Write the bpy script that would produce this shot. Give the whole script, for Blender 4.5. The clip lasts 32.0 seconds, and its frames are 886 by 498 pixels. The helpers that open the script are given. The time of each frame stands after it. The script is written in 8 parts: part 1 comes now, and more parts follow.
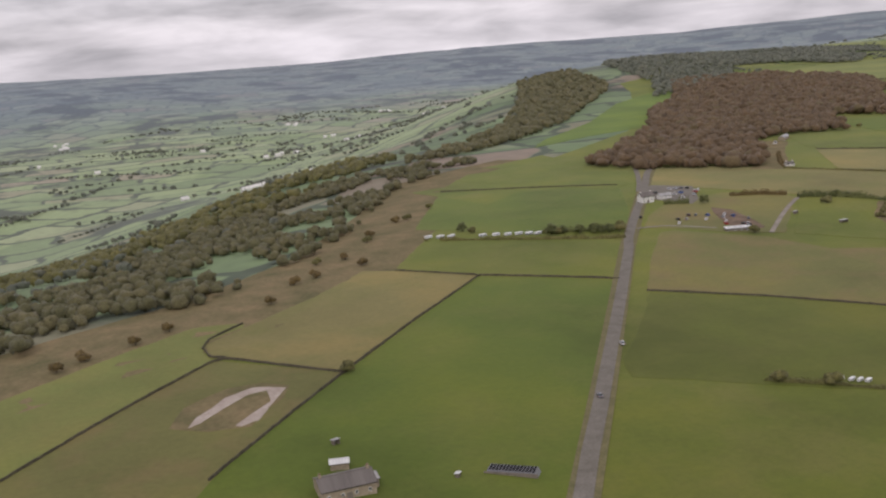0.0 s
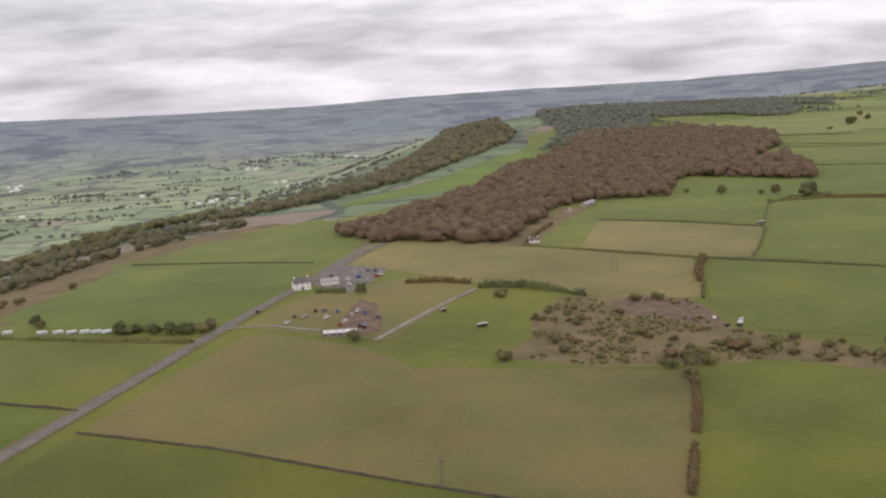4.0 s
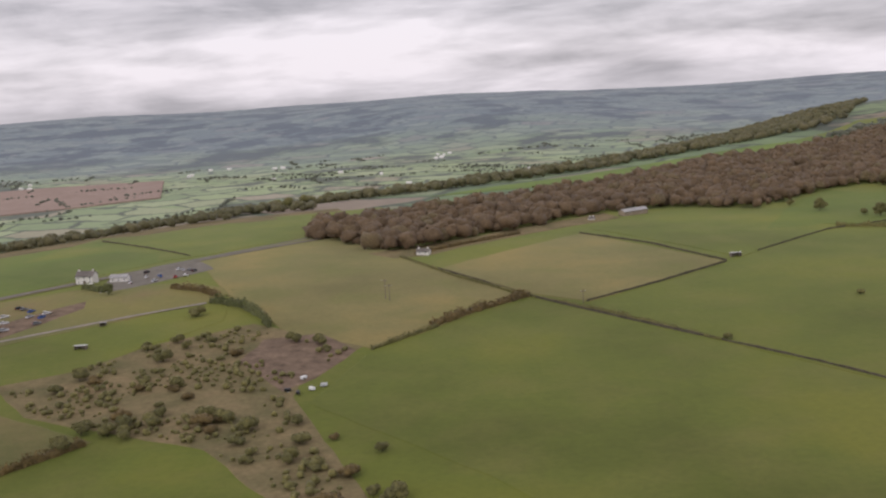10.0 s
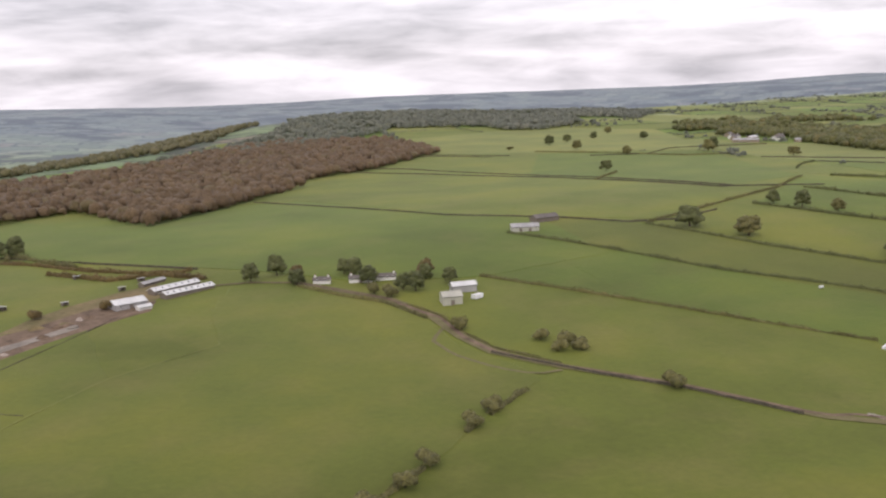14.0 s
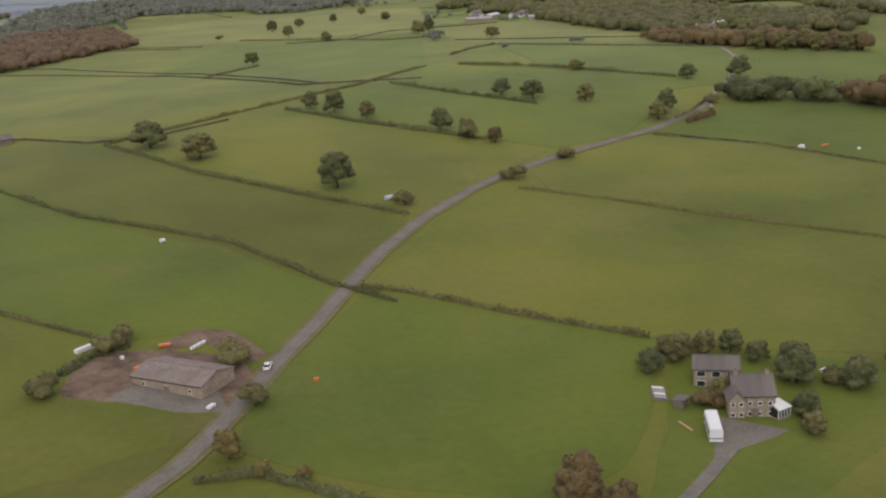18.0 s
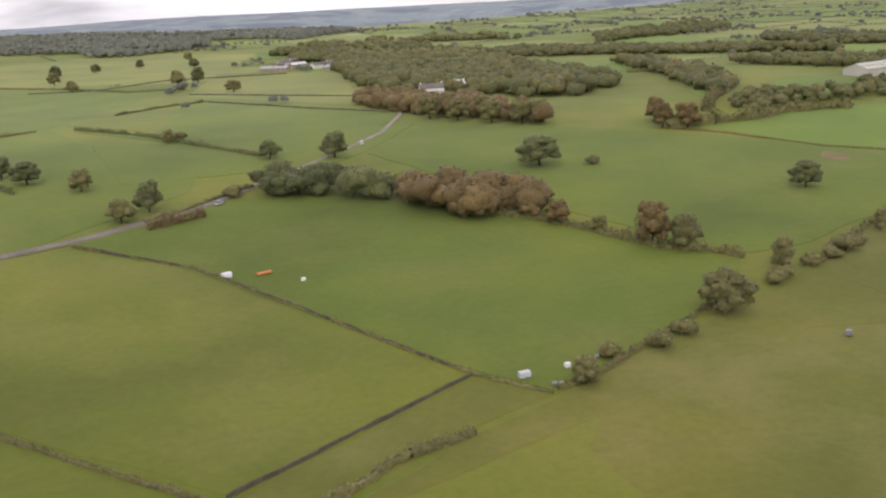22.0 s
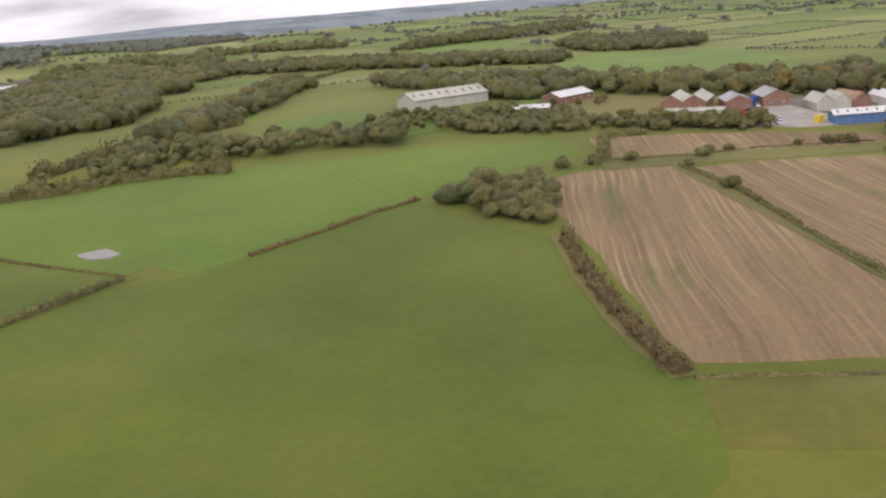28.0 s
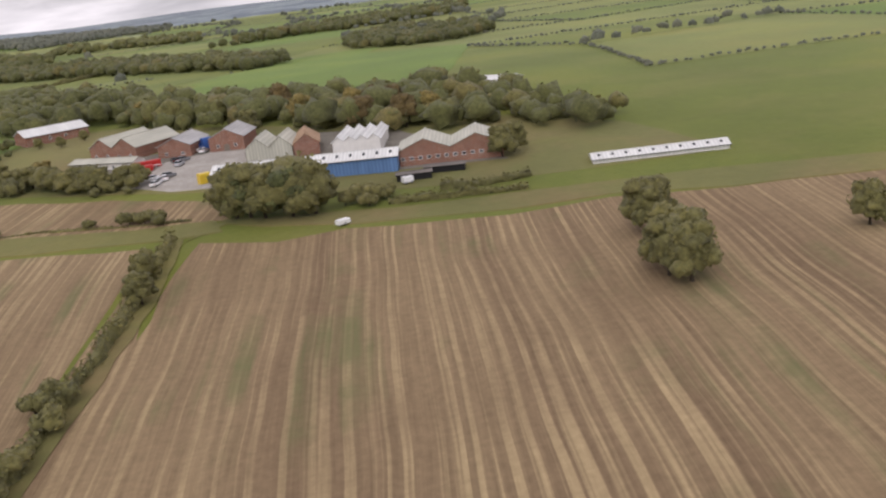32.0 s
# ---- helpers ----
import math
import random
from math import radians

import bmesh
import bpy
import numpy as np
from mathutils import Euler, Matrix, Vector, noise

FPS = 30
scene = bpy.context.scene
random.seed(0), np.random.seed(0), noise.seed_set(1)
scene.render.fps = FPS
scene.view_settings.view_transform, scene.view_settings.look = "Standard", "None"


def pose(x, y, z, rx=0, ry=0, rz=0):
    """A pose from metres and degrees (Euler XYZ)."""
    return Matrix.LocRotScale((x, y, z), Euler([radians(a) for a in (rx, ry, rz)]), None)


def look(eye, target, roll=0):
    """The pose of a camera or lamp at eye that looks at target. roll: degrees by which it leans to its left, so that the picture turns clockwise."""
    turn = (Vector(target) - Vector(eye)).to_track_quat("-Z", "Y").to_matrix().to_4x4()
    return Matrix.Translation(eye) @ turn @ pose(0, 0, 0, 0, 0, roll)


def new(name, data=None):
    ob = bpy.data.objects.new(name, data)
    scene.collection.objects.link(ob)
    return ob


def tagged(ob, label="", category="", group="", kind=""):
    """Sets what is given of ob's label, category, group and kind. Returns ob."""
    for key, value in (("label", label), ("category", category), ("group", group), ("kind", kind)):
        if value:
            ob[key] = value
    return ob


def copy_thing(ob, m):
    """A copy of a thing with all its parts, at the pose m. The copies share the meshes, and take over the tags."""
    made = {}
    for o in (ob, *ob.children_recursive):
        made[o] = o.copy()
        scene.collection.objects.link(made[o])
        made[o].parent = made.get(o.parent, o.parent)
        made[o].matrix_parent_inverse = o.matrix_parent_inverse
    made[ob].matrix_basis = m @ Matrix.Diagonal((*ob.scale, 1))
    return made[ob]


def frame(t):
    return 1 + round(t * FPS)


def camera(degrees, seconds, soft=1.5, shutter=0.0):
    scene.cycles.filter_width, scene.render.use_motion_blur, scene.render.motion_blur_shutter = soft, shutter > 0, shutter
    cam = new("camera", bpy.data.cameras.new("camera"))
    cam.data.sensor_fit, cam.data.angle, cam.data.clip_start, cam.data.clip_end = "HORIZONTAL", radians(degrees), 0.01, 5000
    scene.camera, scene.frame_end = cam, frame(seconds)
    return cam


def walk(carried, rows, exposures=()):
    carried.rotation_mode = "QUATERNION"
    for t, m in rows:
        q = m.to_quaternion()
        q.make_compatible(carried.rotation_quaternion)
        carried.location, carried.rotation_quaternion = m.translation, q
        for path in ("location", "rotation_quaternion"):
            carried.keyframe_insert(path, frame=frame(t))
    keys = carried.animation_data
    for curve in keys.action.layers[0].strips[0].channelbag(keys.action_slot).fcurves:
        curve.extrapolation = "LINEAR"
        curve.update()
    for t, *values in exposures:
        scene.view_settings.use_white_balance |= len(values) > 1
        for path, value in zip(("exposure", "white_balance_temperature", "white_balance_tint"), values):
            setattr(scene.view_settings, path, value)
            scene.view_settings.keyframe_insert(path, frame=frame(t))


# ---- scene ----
import itertools
from mathutils import geometry

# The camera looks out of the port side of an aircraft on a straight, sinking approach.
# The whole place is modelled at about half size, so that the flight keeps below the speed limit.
cam = camera(46.79, 32.0, soft=2.3)
PATH = [
    (0, -24.59, 1.20, 76.29, -29.75, -12.11, 4.53),
    (0.5, -5.58, 1.13, 75.30, -29.94, -12.87, 4.80),
    (1, 13.39, 1.05, 74.32, -29.25, -10.80, 5.07),
    (1.5, 32.30, 0.98, 73.34, -28.67, -9.69, 4.32),
    (2, 51.17, 0.92, 72.38, -29.35, -11.85, 3.53),
    (2.5, 69.99, 0.85, 71.43, -29.13, -11.29, 3.30),
    (3, 88.77, 0.79, 70.49, -28.38, -10.09, 3.71),
    (3.5, 107.49, 0.73, 69.55, -28.41, -9.65, 3.64),
    (5.5, 181.91, 0.51, 65.90, -26.29, -8.35, 3.84),
    (6, 200.39, 0.47, 65.01, -25.98, -7.18, 2.94),
    (6.5, 218.83, 0.42, 64.13, -26.45, -8.89, 2.92),
    (7, 237.22, 0.38, 63.25, -25.02, -9.28, 2.40),
    (7.5, 255.56, 0.34, 62.38, -24.29, -7.91, 1.70),
    (8, 273.85, 0.30, 61.52, -21.52, -7.31, -0.23),
    (8.5, 292.10, 0.26, 60.67, -17.27, -8.93, -0.59),
    (9, 310.29, 0.23, 59.82, -12.92, -7.91, -0.33),
    (9.5, 328.44, 0.20, 58.99, -6.80, -9.07, -0.09),
    (10, 346.54, 0.17, 58.15, 0.06, -9.26, 3.60),
    (10.5, 364.59, 0.14, 57.33, 0.97, -9.41, 0.77),
    (11, 382.60, 0.12, 56.51, -0.17, -10.53, 1.13),
    (11.5, 400.55, 0.09, 55.70, -7.03, -10.36, -0.19),
    (12, 418.46, 0.07, 54.89, -14.34, -11.34, -0.23),
    (12.5, 436.32, 0.06, 54.09, -17.67, -9.11, -0.56),
    (13, 454.14, 0.04, 53.30, -21.07, -9.95, 0.33),
    (13.5, 471.90, 0.03, 52.51, -23.40, -9.84, 1.13),
    (14, 489.62, 0.02, 51.73, -25.73, -9.43, 2.23),
    (14.5, 507.28, 0.01, 50.95, -28.31, -5.76, 2.62),
    (15, 524.90, 0.00, 50.18, -29.48, -6.58, 2.93),
    (15.5, 542.48, 0.00, 49.41, -31.96, -8.75, 2.31),
    (17.5, 612.28, 0.01, 46.39, -30.27, -15.79, 2.92),
    (18, 629.62, 0.02, 45.65, -31.18, -16.36, 3.86),
    (18.5, 646.90, 0.03, 44.91, -31.48, -14.13, 3.40),
    (19, 664.14, 0.04, 44.17, -31.48, -14.57, 3.14),
    (19.5, 681.32, 0.06, 43.43, -31.36, -14.58, 2.96),
    (20, 698.46, 0.07, 42.71, -31.51, -14.08, 3.42),
    (20.5, 715.55, 0.09, 41.98, -31.80, -14.21, 3.55),
    (21, 732.60, 0.11, 41.25, -31.81, -14.44, 2.73),
    (21.5, 749.59, 0.14, 40.53, -31.61, -15.30, 2.64),
    (22, 766.54, 0.16, 39.82, -31.17, -14.18, 2.95),
    (22.5, 783.44, 0.19, 39.10, -30.55, -14.19, 3.17),
    (23, 800.29, 0.22, 38.39, -29.22, -13.77, 4.26),
    (23.5, 817.10, 0.26, 37.68, -29.33, -15.46, 4.41),
    (24, 833.85, 0.29, 36.97, -28.29, -13.05, 4.86),
    (24.5, 850.56, 0.33, 36.26, -26.28, -10.10, 5.88),
    (25, 867.22, 0.37, 35.56, -26.76, -10.69, 5.91),
    (25.5, 883.83, 0.41, 34.85, -26.42, -13.17, 4.66),
    (26, 900.39, 0.45, 34.15, -26.44, -14.74, 4.84),
    (26.5, 916.91, 0.50, 33.45, -26.74, -14.41, 4.17),
    (28.5, 982.49, 0.71, 30.66, -27.69, -13.54, 4.77),
    (29, 998.77, 0.76, 29.96, -27.38, -12.27, 4.22),
    (29.5, 1014.99, 0.82, 29.26, -26.98, -12.57, 4.54),
    (30, 1031.17, 0.88, 28.57, -25.69, -13.52, 5.33),
    (30.5, 1047.30, 0.95, 27.87, -26.31, -12.99, 6.94),
    (31, 1063.39, 1.01, 27.17, -25.97, -10.68, 6.19),
    (31.5, 1079.42, 1.08, 26.47, -26.20, -13.33, 6.33),
    (32, 1095.41, 1.15, 25.77, -25.19, -15.24, 6.66),
]
walk(cam, [(t, pose(x, y, z, 90 + pitch, roll, yaw)) for t, x, y, z, yaw, pitch, roll in PATH],
     exposures=[(0.0, -0.20, 6350, 15), (2.0, -0.12, 6350, 15), (3.0, -0.03, 6350, 15), (6.0, 0.00, 6350, 15), (7.0, -0.13, 6350, 15), (9.0, -0.12, 6350, 15), (10.0, -0.18, 6350, 15), (11.0, -0.25, 6350, 15), (12.0, -0.08, 6350, 15), (13.0, 0.03, 6350, 15), (14.0, 0.18, 6350, 15), (15.0, 0.02, 6350, 15), (18.0, -0.06, 6350, 15), (19.0, 0.26, 6350, 15), (20.0, 0.30, 6350, 15), (22.0, 0.38, 6350, 15), (23.0, 0.34, 6350, 15), (24.0, 0.38, 6350, 15), (25.0, 0.20, 6350, 15), (26.0, 0.06, 6350, 15), (29.0, 0.38, 6350, 15), (30.0, 0.31, 6350, 15), (31.0, 0.43, 6350, 15), (32.0, 0.15, 6350, 15)])

# ---- sky and light: a bright, closed autumn overcast ----
SUN_AZ, SUN_EL = radians(215), radians(38)
world = bpy.data.worlds.new("overcast_sky")
scene.world = world
world.use_nodes = True
wn, wl = world.node_tree.nodes, world.node_tree.links
wn.clear()
w_out = wn.new("ShaderNodeOutputWorld")
w_bg = wn.new("ShaderNodeBackground")
w_sky = wn.new("ShaderNodeTexSky")
w_sky.sky_type, w_sky.sun_disc = "NISHITA", False
w_sky.sun_elevation, w_sky.sun_rotation = SUN_EL, SUN_AZ
w_co = wn.new("ShaderNodeTexCoord")


def cloud_layer(size, place, scale, detail):
    m, x = wn.new("ShaderNodeMapping"), wn.new("ShaderNodeTexNoise")
    m.inputs["Scale"].default_value, m.inputs["Location"].default_value = size, place
    x.inputs["Scale"].default_value, x.inputs["Detail"].default_value = scale, detail
    x.inputs["Roughness"].default_value, x.inputs["Distortion"].default_value = 0.55, 0.3
    wl.new(w_co.outputs["Generated"], m.inputs["Vector"])
    wl.new(m.outputs["Vector"], x.inputs["Vector"])
    return x.outputs["Fac"]


w_broad = cloud_layer((1.2, 1.2, 9.5), (0.3, 0.7, 0.62), 1.5, 4)
w_fine = cloud_layer((3.8, 3.8, 17.0), (1.3, 0.2, 0.4), 2.4, 7)
w_blend = wn.new("ShaderNodeMix")
w_blend.inputs["Factor"].default_value = 0.36
wl.new(w_broad, w_blend.inputs["A"])
wl.new(w_fine, w_blend.inputs["B"])
w_ramp = wn.new("ShaderNodeValToRGB")
w_ramp.color_ramp.elements[0].position, w_ramp.color_ramp.elements[0].color = 0.38, (0.50, 0.48, 0.50, 1)
w_ramp.color_ramp.elements[1].position, w_ramp.color_ramp.elements[1].color = 0.57, (1.06, 1.0, 1.02, 1)
w_mix = wn.new("ShaderNodeMix")
w_mix.data_type = "RGBA"
w_mix.inputs["Factor"].default_value = 0.92
w_dim = wn.new("ShaderNodeVectorMath")
w_dim.operation = "SCALE"
w_dim.inputs["Scale"].default_value = 0.12
wl.new(w_blend.outputs["Result"], w_ramp.inputs["Fac"])
wl.new(w_sky.outputs["Color"], w_dim.inputs[0])
wl.new(w_dim.outputs["Vector"], w_mix.inputs["A"])
wl.new(w_ramp.outputs["Color"], w_mix.inputs["B"])
wl.new(w_mix.outputs["Result"], w_bg.inputs["Color"])
w_bg.inputs["Strength"].default_value = 1.0
wl.new(w_bg.outputs["Background"], w_out.inputs["Surface"])

sun = new("sun", bpy.data.lights.new("sun", "SUN"))
sun.data.energy, sun.data.angle, sun.data.color = 0.9, radians(25), (1.0, 0.96, 0.9)
sun.matrix_world = look((0, 0, 0), (-math.sin(SUN_AZ) * math.cos(SUN_EL), -math.cos(SUN_AZ) * math.cos(SUN_EL), -math.sin(SUN_EL)))


# ---- materials ----
def shade(name, rough=0.9, metal=0.0):
    m = bpy.data.materials.new(name)
    m.use_nodes = True
    b = m.node_tree.nodes["Principled BSDF"]
    b.inputs["Roughness"].default_value, b.inputs["Metallic"].default_value = rough, metal
    b.inputs["Specular IOR Level"].default_value = 0.25
    return m, m.node_tree.nodes, m.node_tree.links, b


def ramp(n, stops):
    r = n.new("ShaderNodeValToRGB")
    while len(r.color_ramp.elements) < len(stops):
        r.color_ramp.elements.new(0.5)
    for e, (p, c) in zip(r.color_ramp.elements, stops):
        e.position, e.color = p, (*c, 1)
    return r


def noisy(n, l, scale, detail=4.0, rough=0.55, vec=None):
    x = n.new("ShaderNodeTexNoise")
    x.inputs["Scale"].default_value, x.inputs["Detail"].default_value, x.inputs["Roughness"].default_value = scale, detail, rough
    if vec is None:
        vec = n.new("ShaderNodeTexCoord").outputs["Object"]
    l.new(vec, x.inputs["Vector"])
    return x.outputs["Fac"]


def mixed(n, l, a, b, fac, mode="MIX"):
    x = n.new("ShaderNodeMix")
    x.data_type, x.blend_type = "RGBA", mode
    for key, v in (("Factor", fac), ("A", a), ("B", b)):
        if isinstance(v, (int, float)):
            x.inputs[key].default_value = v
        elif isinstance(v, tuple):
            x.inputs[key].default_value = (*v, 1)
        else:
            l.new(v, x.inputs[key])
    return x.outputs["Result"]


def bumped(n, l, b, height, strength=0.4, distance=0.3):
    x = n.new("ShaderNodeBump")
    x.inputs["Strength"].default_value, x.inputs["Distance"].default_value = strength, distance
    l.new(height, x.inputs["Height"])
    l.new(x.outputs["Normal"], b.inputs["Normal"])


def scaled(c, k):
    return tuple(min(1.0, v * k) for v in c)


def grass(name, c, dry=(0.20, 0.17, 0.055), patch=0.45, sheen=0.2):
    """Pasture: broad soft changes of sward, worn patches, tussocks; the blades catch the sky at low angles."""
    m, n, l, b = shade(name, 0.95)
    big = ramp(n, [(0.32, scaled(c, 0.74)), (0.5, c), (0.68, (c[0] * 1.36, c[1] * 1.2, c[2] * 1.1))])
    l.new(noisy(n, l, 0.02, 4, 0.55), big.inputs["Fac"])
    worn = ramp(n, [(0.46, (0, 0, 0)), (0.72, (patch, patch, patch))])
    l.new(noisy(n, l, 0.05, 6, 0.62), worn.inputs["Fac"])
    col = mixed(n, l, big.outputs["Color"], dry, worn.outputs["Color"])
    fine = noisy(n, l, 0.7, 6, 0.7)
    f = ramp(n, [(0.3, (0.78, 0.80, 0.78)), (0.7, (1.18, 1.16, 1.16))])
    l.new(fine, f.inputs["Fac"])
    col = mixed(n, l, col, f.outputs["Color"], 0.55, "MULTIPLY")
    l.new(col, b.inputs["Base Color"])
    b.inputs["Sheen Weight"].default_value, b.inputs["Sheen Roughness"].default_value = sheen, 0.32
    b.inputs["Sheen Tint"].default_value = (0.84, 1.0, 0.52, 1)
    bumped(n, l, b, fine, 0.2, 0.2)
    return m


def earthy(name, lo, hi, scale=0.25, rough=0.95, bump=0.4, fine=2.5):
    m, n, l, b = shade(name, rough)
    r = ramp(n, [(0.3, lo), (0.7, hi)])
    l.new(noisy(n, l, scale, 7, 0.65), r.inputs["Fac"])
    f = ramp(n, [(0.3, (0.75, 0.75, 0.75)), (0.7, (1.2, 1.2, 1.2))])
    g = noisy(n, l, fine, 4, 0.6)
    l.new(g, f.inputs["Fac"])
    l.new(mixed(n, l, r.outputs["Color"], f.outputs["Color"], 0.8, "MULTIPLY"), b.inputs["Base Color"])
    bumped(n, l, b, g, bump, 0.12)
    return m


def stubble(name, turn, lo, hi, green, spacing):
    """Cut cereal stubble: broad combine swaths, crisp straw rows that come and go, soil and weeds between them."""
    m, n, l, b = shade(name, 0.95)
    co = n.new("ShaderNodeTexCoord")
    wob = n.new("ShaderNodeTexNoise")
    wob.inputs["Scale"].default_value = 0.02
    l.new(co.outputs["Object"], wob.inputs["Vector"])
    sway = n.new("ShaderNodeVectorMath")
    sway.operation = "MULTIPLY_ADD"
    sway.inputs[1].default_value = (5, 5, 0)
    l.new(wob.outputs["Color"], sway.inputs[0])
    l.new(co.outputs["Object"], sway.inputs[2])
    mp = n.new("ShaderNodeMapping")
    mp.inputs["Rotation"].default_value = (0, 0, radians(turn))
    l.new(sway.outputs["Vector"], mp.inputs["Vector"])

    def along(k):
        s = n.new("ShaderNodeMapping")
        s.inputs["Scale"].default_value = (1.0, k, 0.0)
        l.new(mp.outputs["Vector"], s.inputs["Vector"])
        return s.outputs["Vector"]
    swath = ramp(n, [(0.36, lo), (0.64, tuple((p * 2 + q) / 3 for p, q in zip(lo, hi)))])
    l.new(noisy(n, l, 0.16 / spacing, 4, 0.6, along(0.05)), swath.inputs["Fac"])
    rows = noisy(n, l, 2.0 / spacing, 2, 0.5, along(0.004))
    line = ramp(n, [(0.50, (0, 0, 0)), (0.60, (0.78, 0.78, 0.78))])
    l.new(rows, line.inputs["Fac"])
    patch = ramp(n, [(0.36, (0.12, 0.12, 0.12)), (0.62, (1, 1, 1))])
    l.new(noisy(n, l, 0.045, 5, 0.6), patch.inputs["Fac"])
    col = mixed(n, l, swath.outputs["Color"], hi, mixed(n, l, line.outputs["Color"], patch.outputs["Color"], 1.0, "MULTIPLY"))
    thin = noisy(n, l, 2.6 / spacing, 4, 0.7, along(0.03))
    f = ramp(n, [(0.35, (0.84, 0.83, 0.82)), (0.65, (1.12, 1.12, 1.12))])
    l.new(thin, f.inputs["Fac"])
    col = mixed(n, l, col, f.outputs["Color"], 0.9, "MULTIPLY")
    clod = noisy(n, l, 1.3, 5, 0.7)
    c = ramp(n, [(0.3, (0.82, 0.81, 0.8)), (0.7, (1.14, 1.14, 1.14))])
    l.new(clod, c.inputs["Fac"])
    col = mixed(n, l, col, c.outputs["Color"], 0.8, "MULTIPLY")
    w = ramp(n, [(0.50, (0, 0, 0)), (0.66, (0.8, 0.8, 0.8))])
    l.new(noisy(n, l, 0.04, 6, 0.6), w.inputs["Fac"])
    weed = ramp(n, [(0.50, (0, 0, 0)), (0.62, (1, 1, 1))])
    l.new(noisy(n, l, 0.42 / spacing, 3, 0.6, along(0.03)), weed.inputs["Fac"])
    col = mixed(n, l, col, green, mixed(n, l, w.outputs["Color"], weed.outputs["Color"], 1.0, "MULTIPLY"))
    l.new(col, b.inputs["Base Color"])
    bumped(n, l, b, thin, 0.5, 0.12)
    return m


def leafy(name, stops):
    """Foliage: each crown or clump takes its own tone, mottled by leaves and gaps, with light coming through."""
    m, n, l, b = shade(name, 0.8)
    mid = np.mean([c for _, c in stops], 0)
    geo = n.new("ShaderNodeNewGeometry")
    r = ramp(n, [(p, tuple((mid * 0.45 + np.array(c) * 0.55) * 1.55)) for p, c in stops])
    l.new(geo.outputs["Random Per Island"], r.inputs["Fac"])
    inf = n.new("ShaderNodeObjectInfo")
    s = ramp(n, [(0.0, (0.82, 0.84, 0.82)), (1.0, (1.18, 1.16, 1.13))])
    l.new(inf.outputs["Random"], s.inputs["Fac"])
    col = mixed(n, l, r.outputs["Color"], s.outputs["Color"], 0.8, "MULTIPLY")
    dapple = noisy(n, l, 1.6, 5, 0.7, geo.outputs["Position"])
    d = ramp(n, [(0.34, (0.6, 0.6, 0.62)), (0.66, (1.38, 1.36, 1.28))])
    l.new(dapple, d.inputs["Fac"])
    col = mixed(n, l, col, d.outputs["Color"], 0.85, "MULTIPLY")
    l.new(col, b.inputs["Base Color"])
    b.inputs["Sheen Weight"].default_value, b.inputs["Sheen Roughness"].default_value = 0.12, 0.6
    bumped(n, l, b, dapple, 0.6, 0.35)
    soft = n.new("ShaderNodeBsdfTranslucent")
    l.new(col, soft.inputs["Color"])
    both = n.new("ShaderNodeMixShader")
    both.inputs["Fac"].default_value = 0.34
    l.new(b.outputs["BSDF"], both.inputs[1])
    l.new(soft.outputs["BSDF"], both.inputs[2])
    l.new(both.outputs["Shader"], n["Material Output"].inputs["Surface"])
    return m


def plain(name, c, rough=0.7, metal=0.0, var=0.2, scale=1.2):
    m, n, l, b = shade(name, rough, metal)
    r = ramp(n, [(0.3, scaled(c, 1 - var)), (0.7, scaled(c, 1 + var))])
    g = noisy(n, l, scale, 5, 0.6)
    l.new(g, r.inputs["Fac"])
    l.new(r.outputs["Color"], b.inputs["Base Color"])
    bumped(n, l, b, g, 0.15, 0.05)
    return m


def ribbed(name, c, pitch=0.35, dirt=0.25):
    """Profiled sheet: ribs down the slope, weather streaks and patched lengths."""
    m, n, l, b = shade(name, 0.6)
    co = n.new("ShaderNodeTexCoord")
    wv = n.new("ShaderNodeTexWave")
    wv.bands_direction = "X"
    wv.inputs["Scale"].default_value = 0.314 / pitch
    l.new(co.outputs["Object"], wv.inputs["Vector"])
    st = n.new("ShaderNodeMapping")
    st.inputs["Scale"].default_value = (1.0, 0.12, 0.12)
    l.new(co.outputs["Object"], st.inputs["Vector"])
    r = ramp(n, [(0.3, scaled(c, 1 - dirt)), (0.65, scaled(c, 1 + dirt * 0.5))])
    l.new(noisy(n, l, 0.7, 6, 0.65, st.outputs["Vector"]), r.inputs["Fac"])
    f = ramp(n, [(0.0, (0.8, 0.8, 0.8)), (1.0, (1.05, 1.05, 1.05))])
    l.new(wv.outputs["Fac"], f.inputs["Fac"])
    l.new(mixed(n, l, r.outputs["Color"], f.outputs["Color"], 0.7, "MULTIPLY"), b.inputs["Base Color"])
    bumped(n, l, b, wv.outputs["Fac"], 0.4, 0.05)
    return m


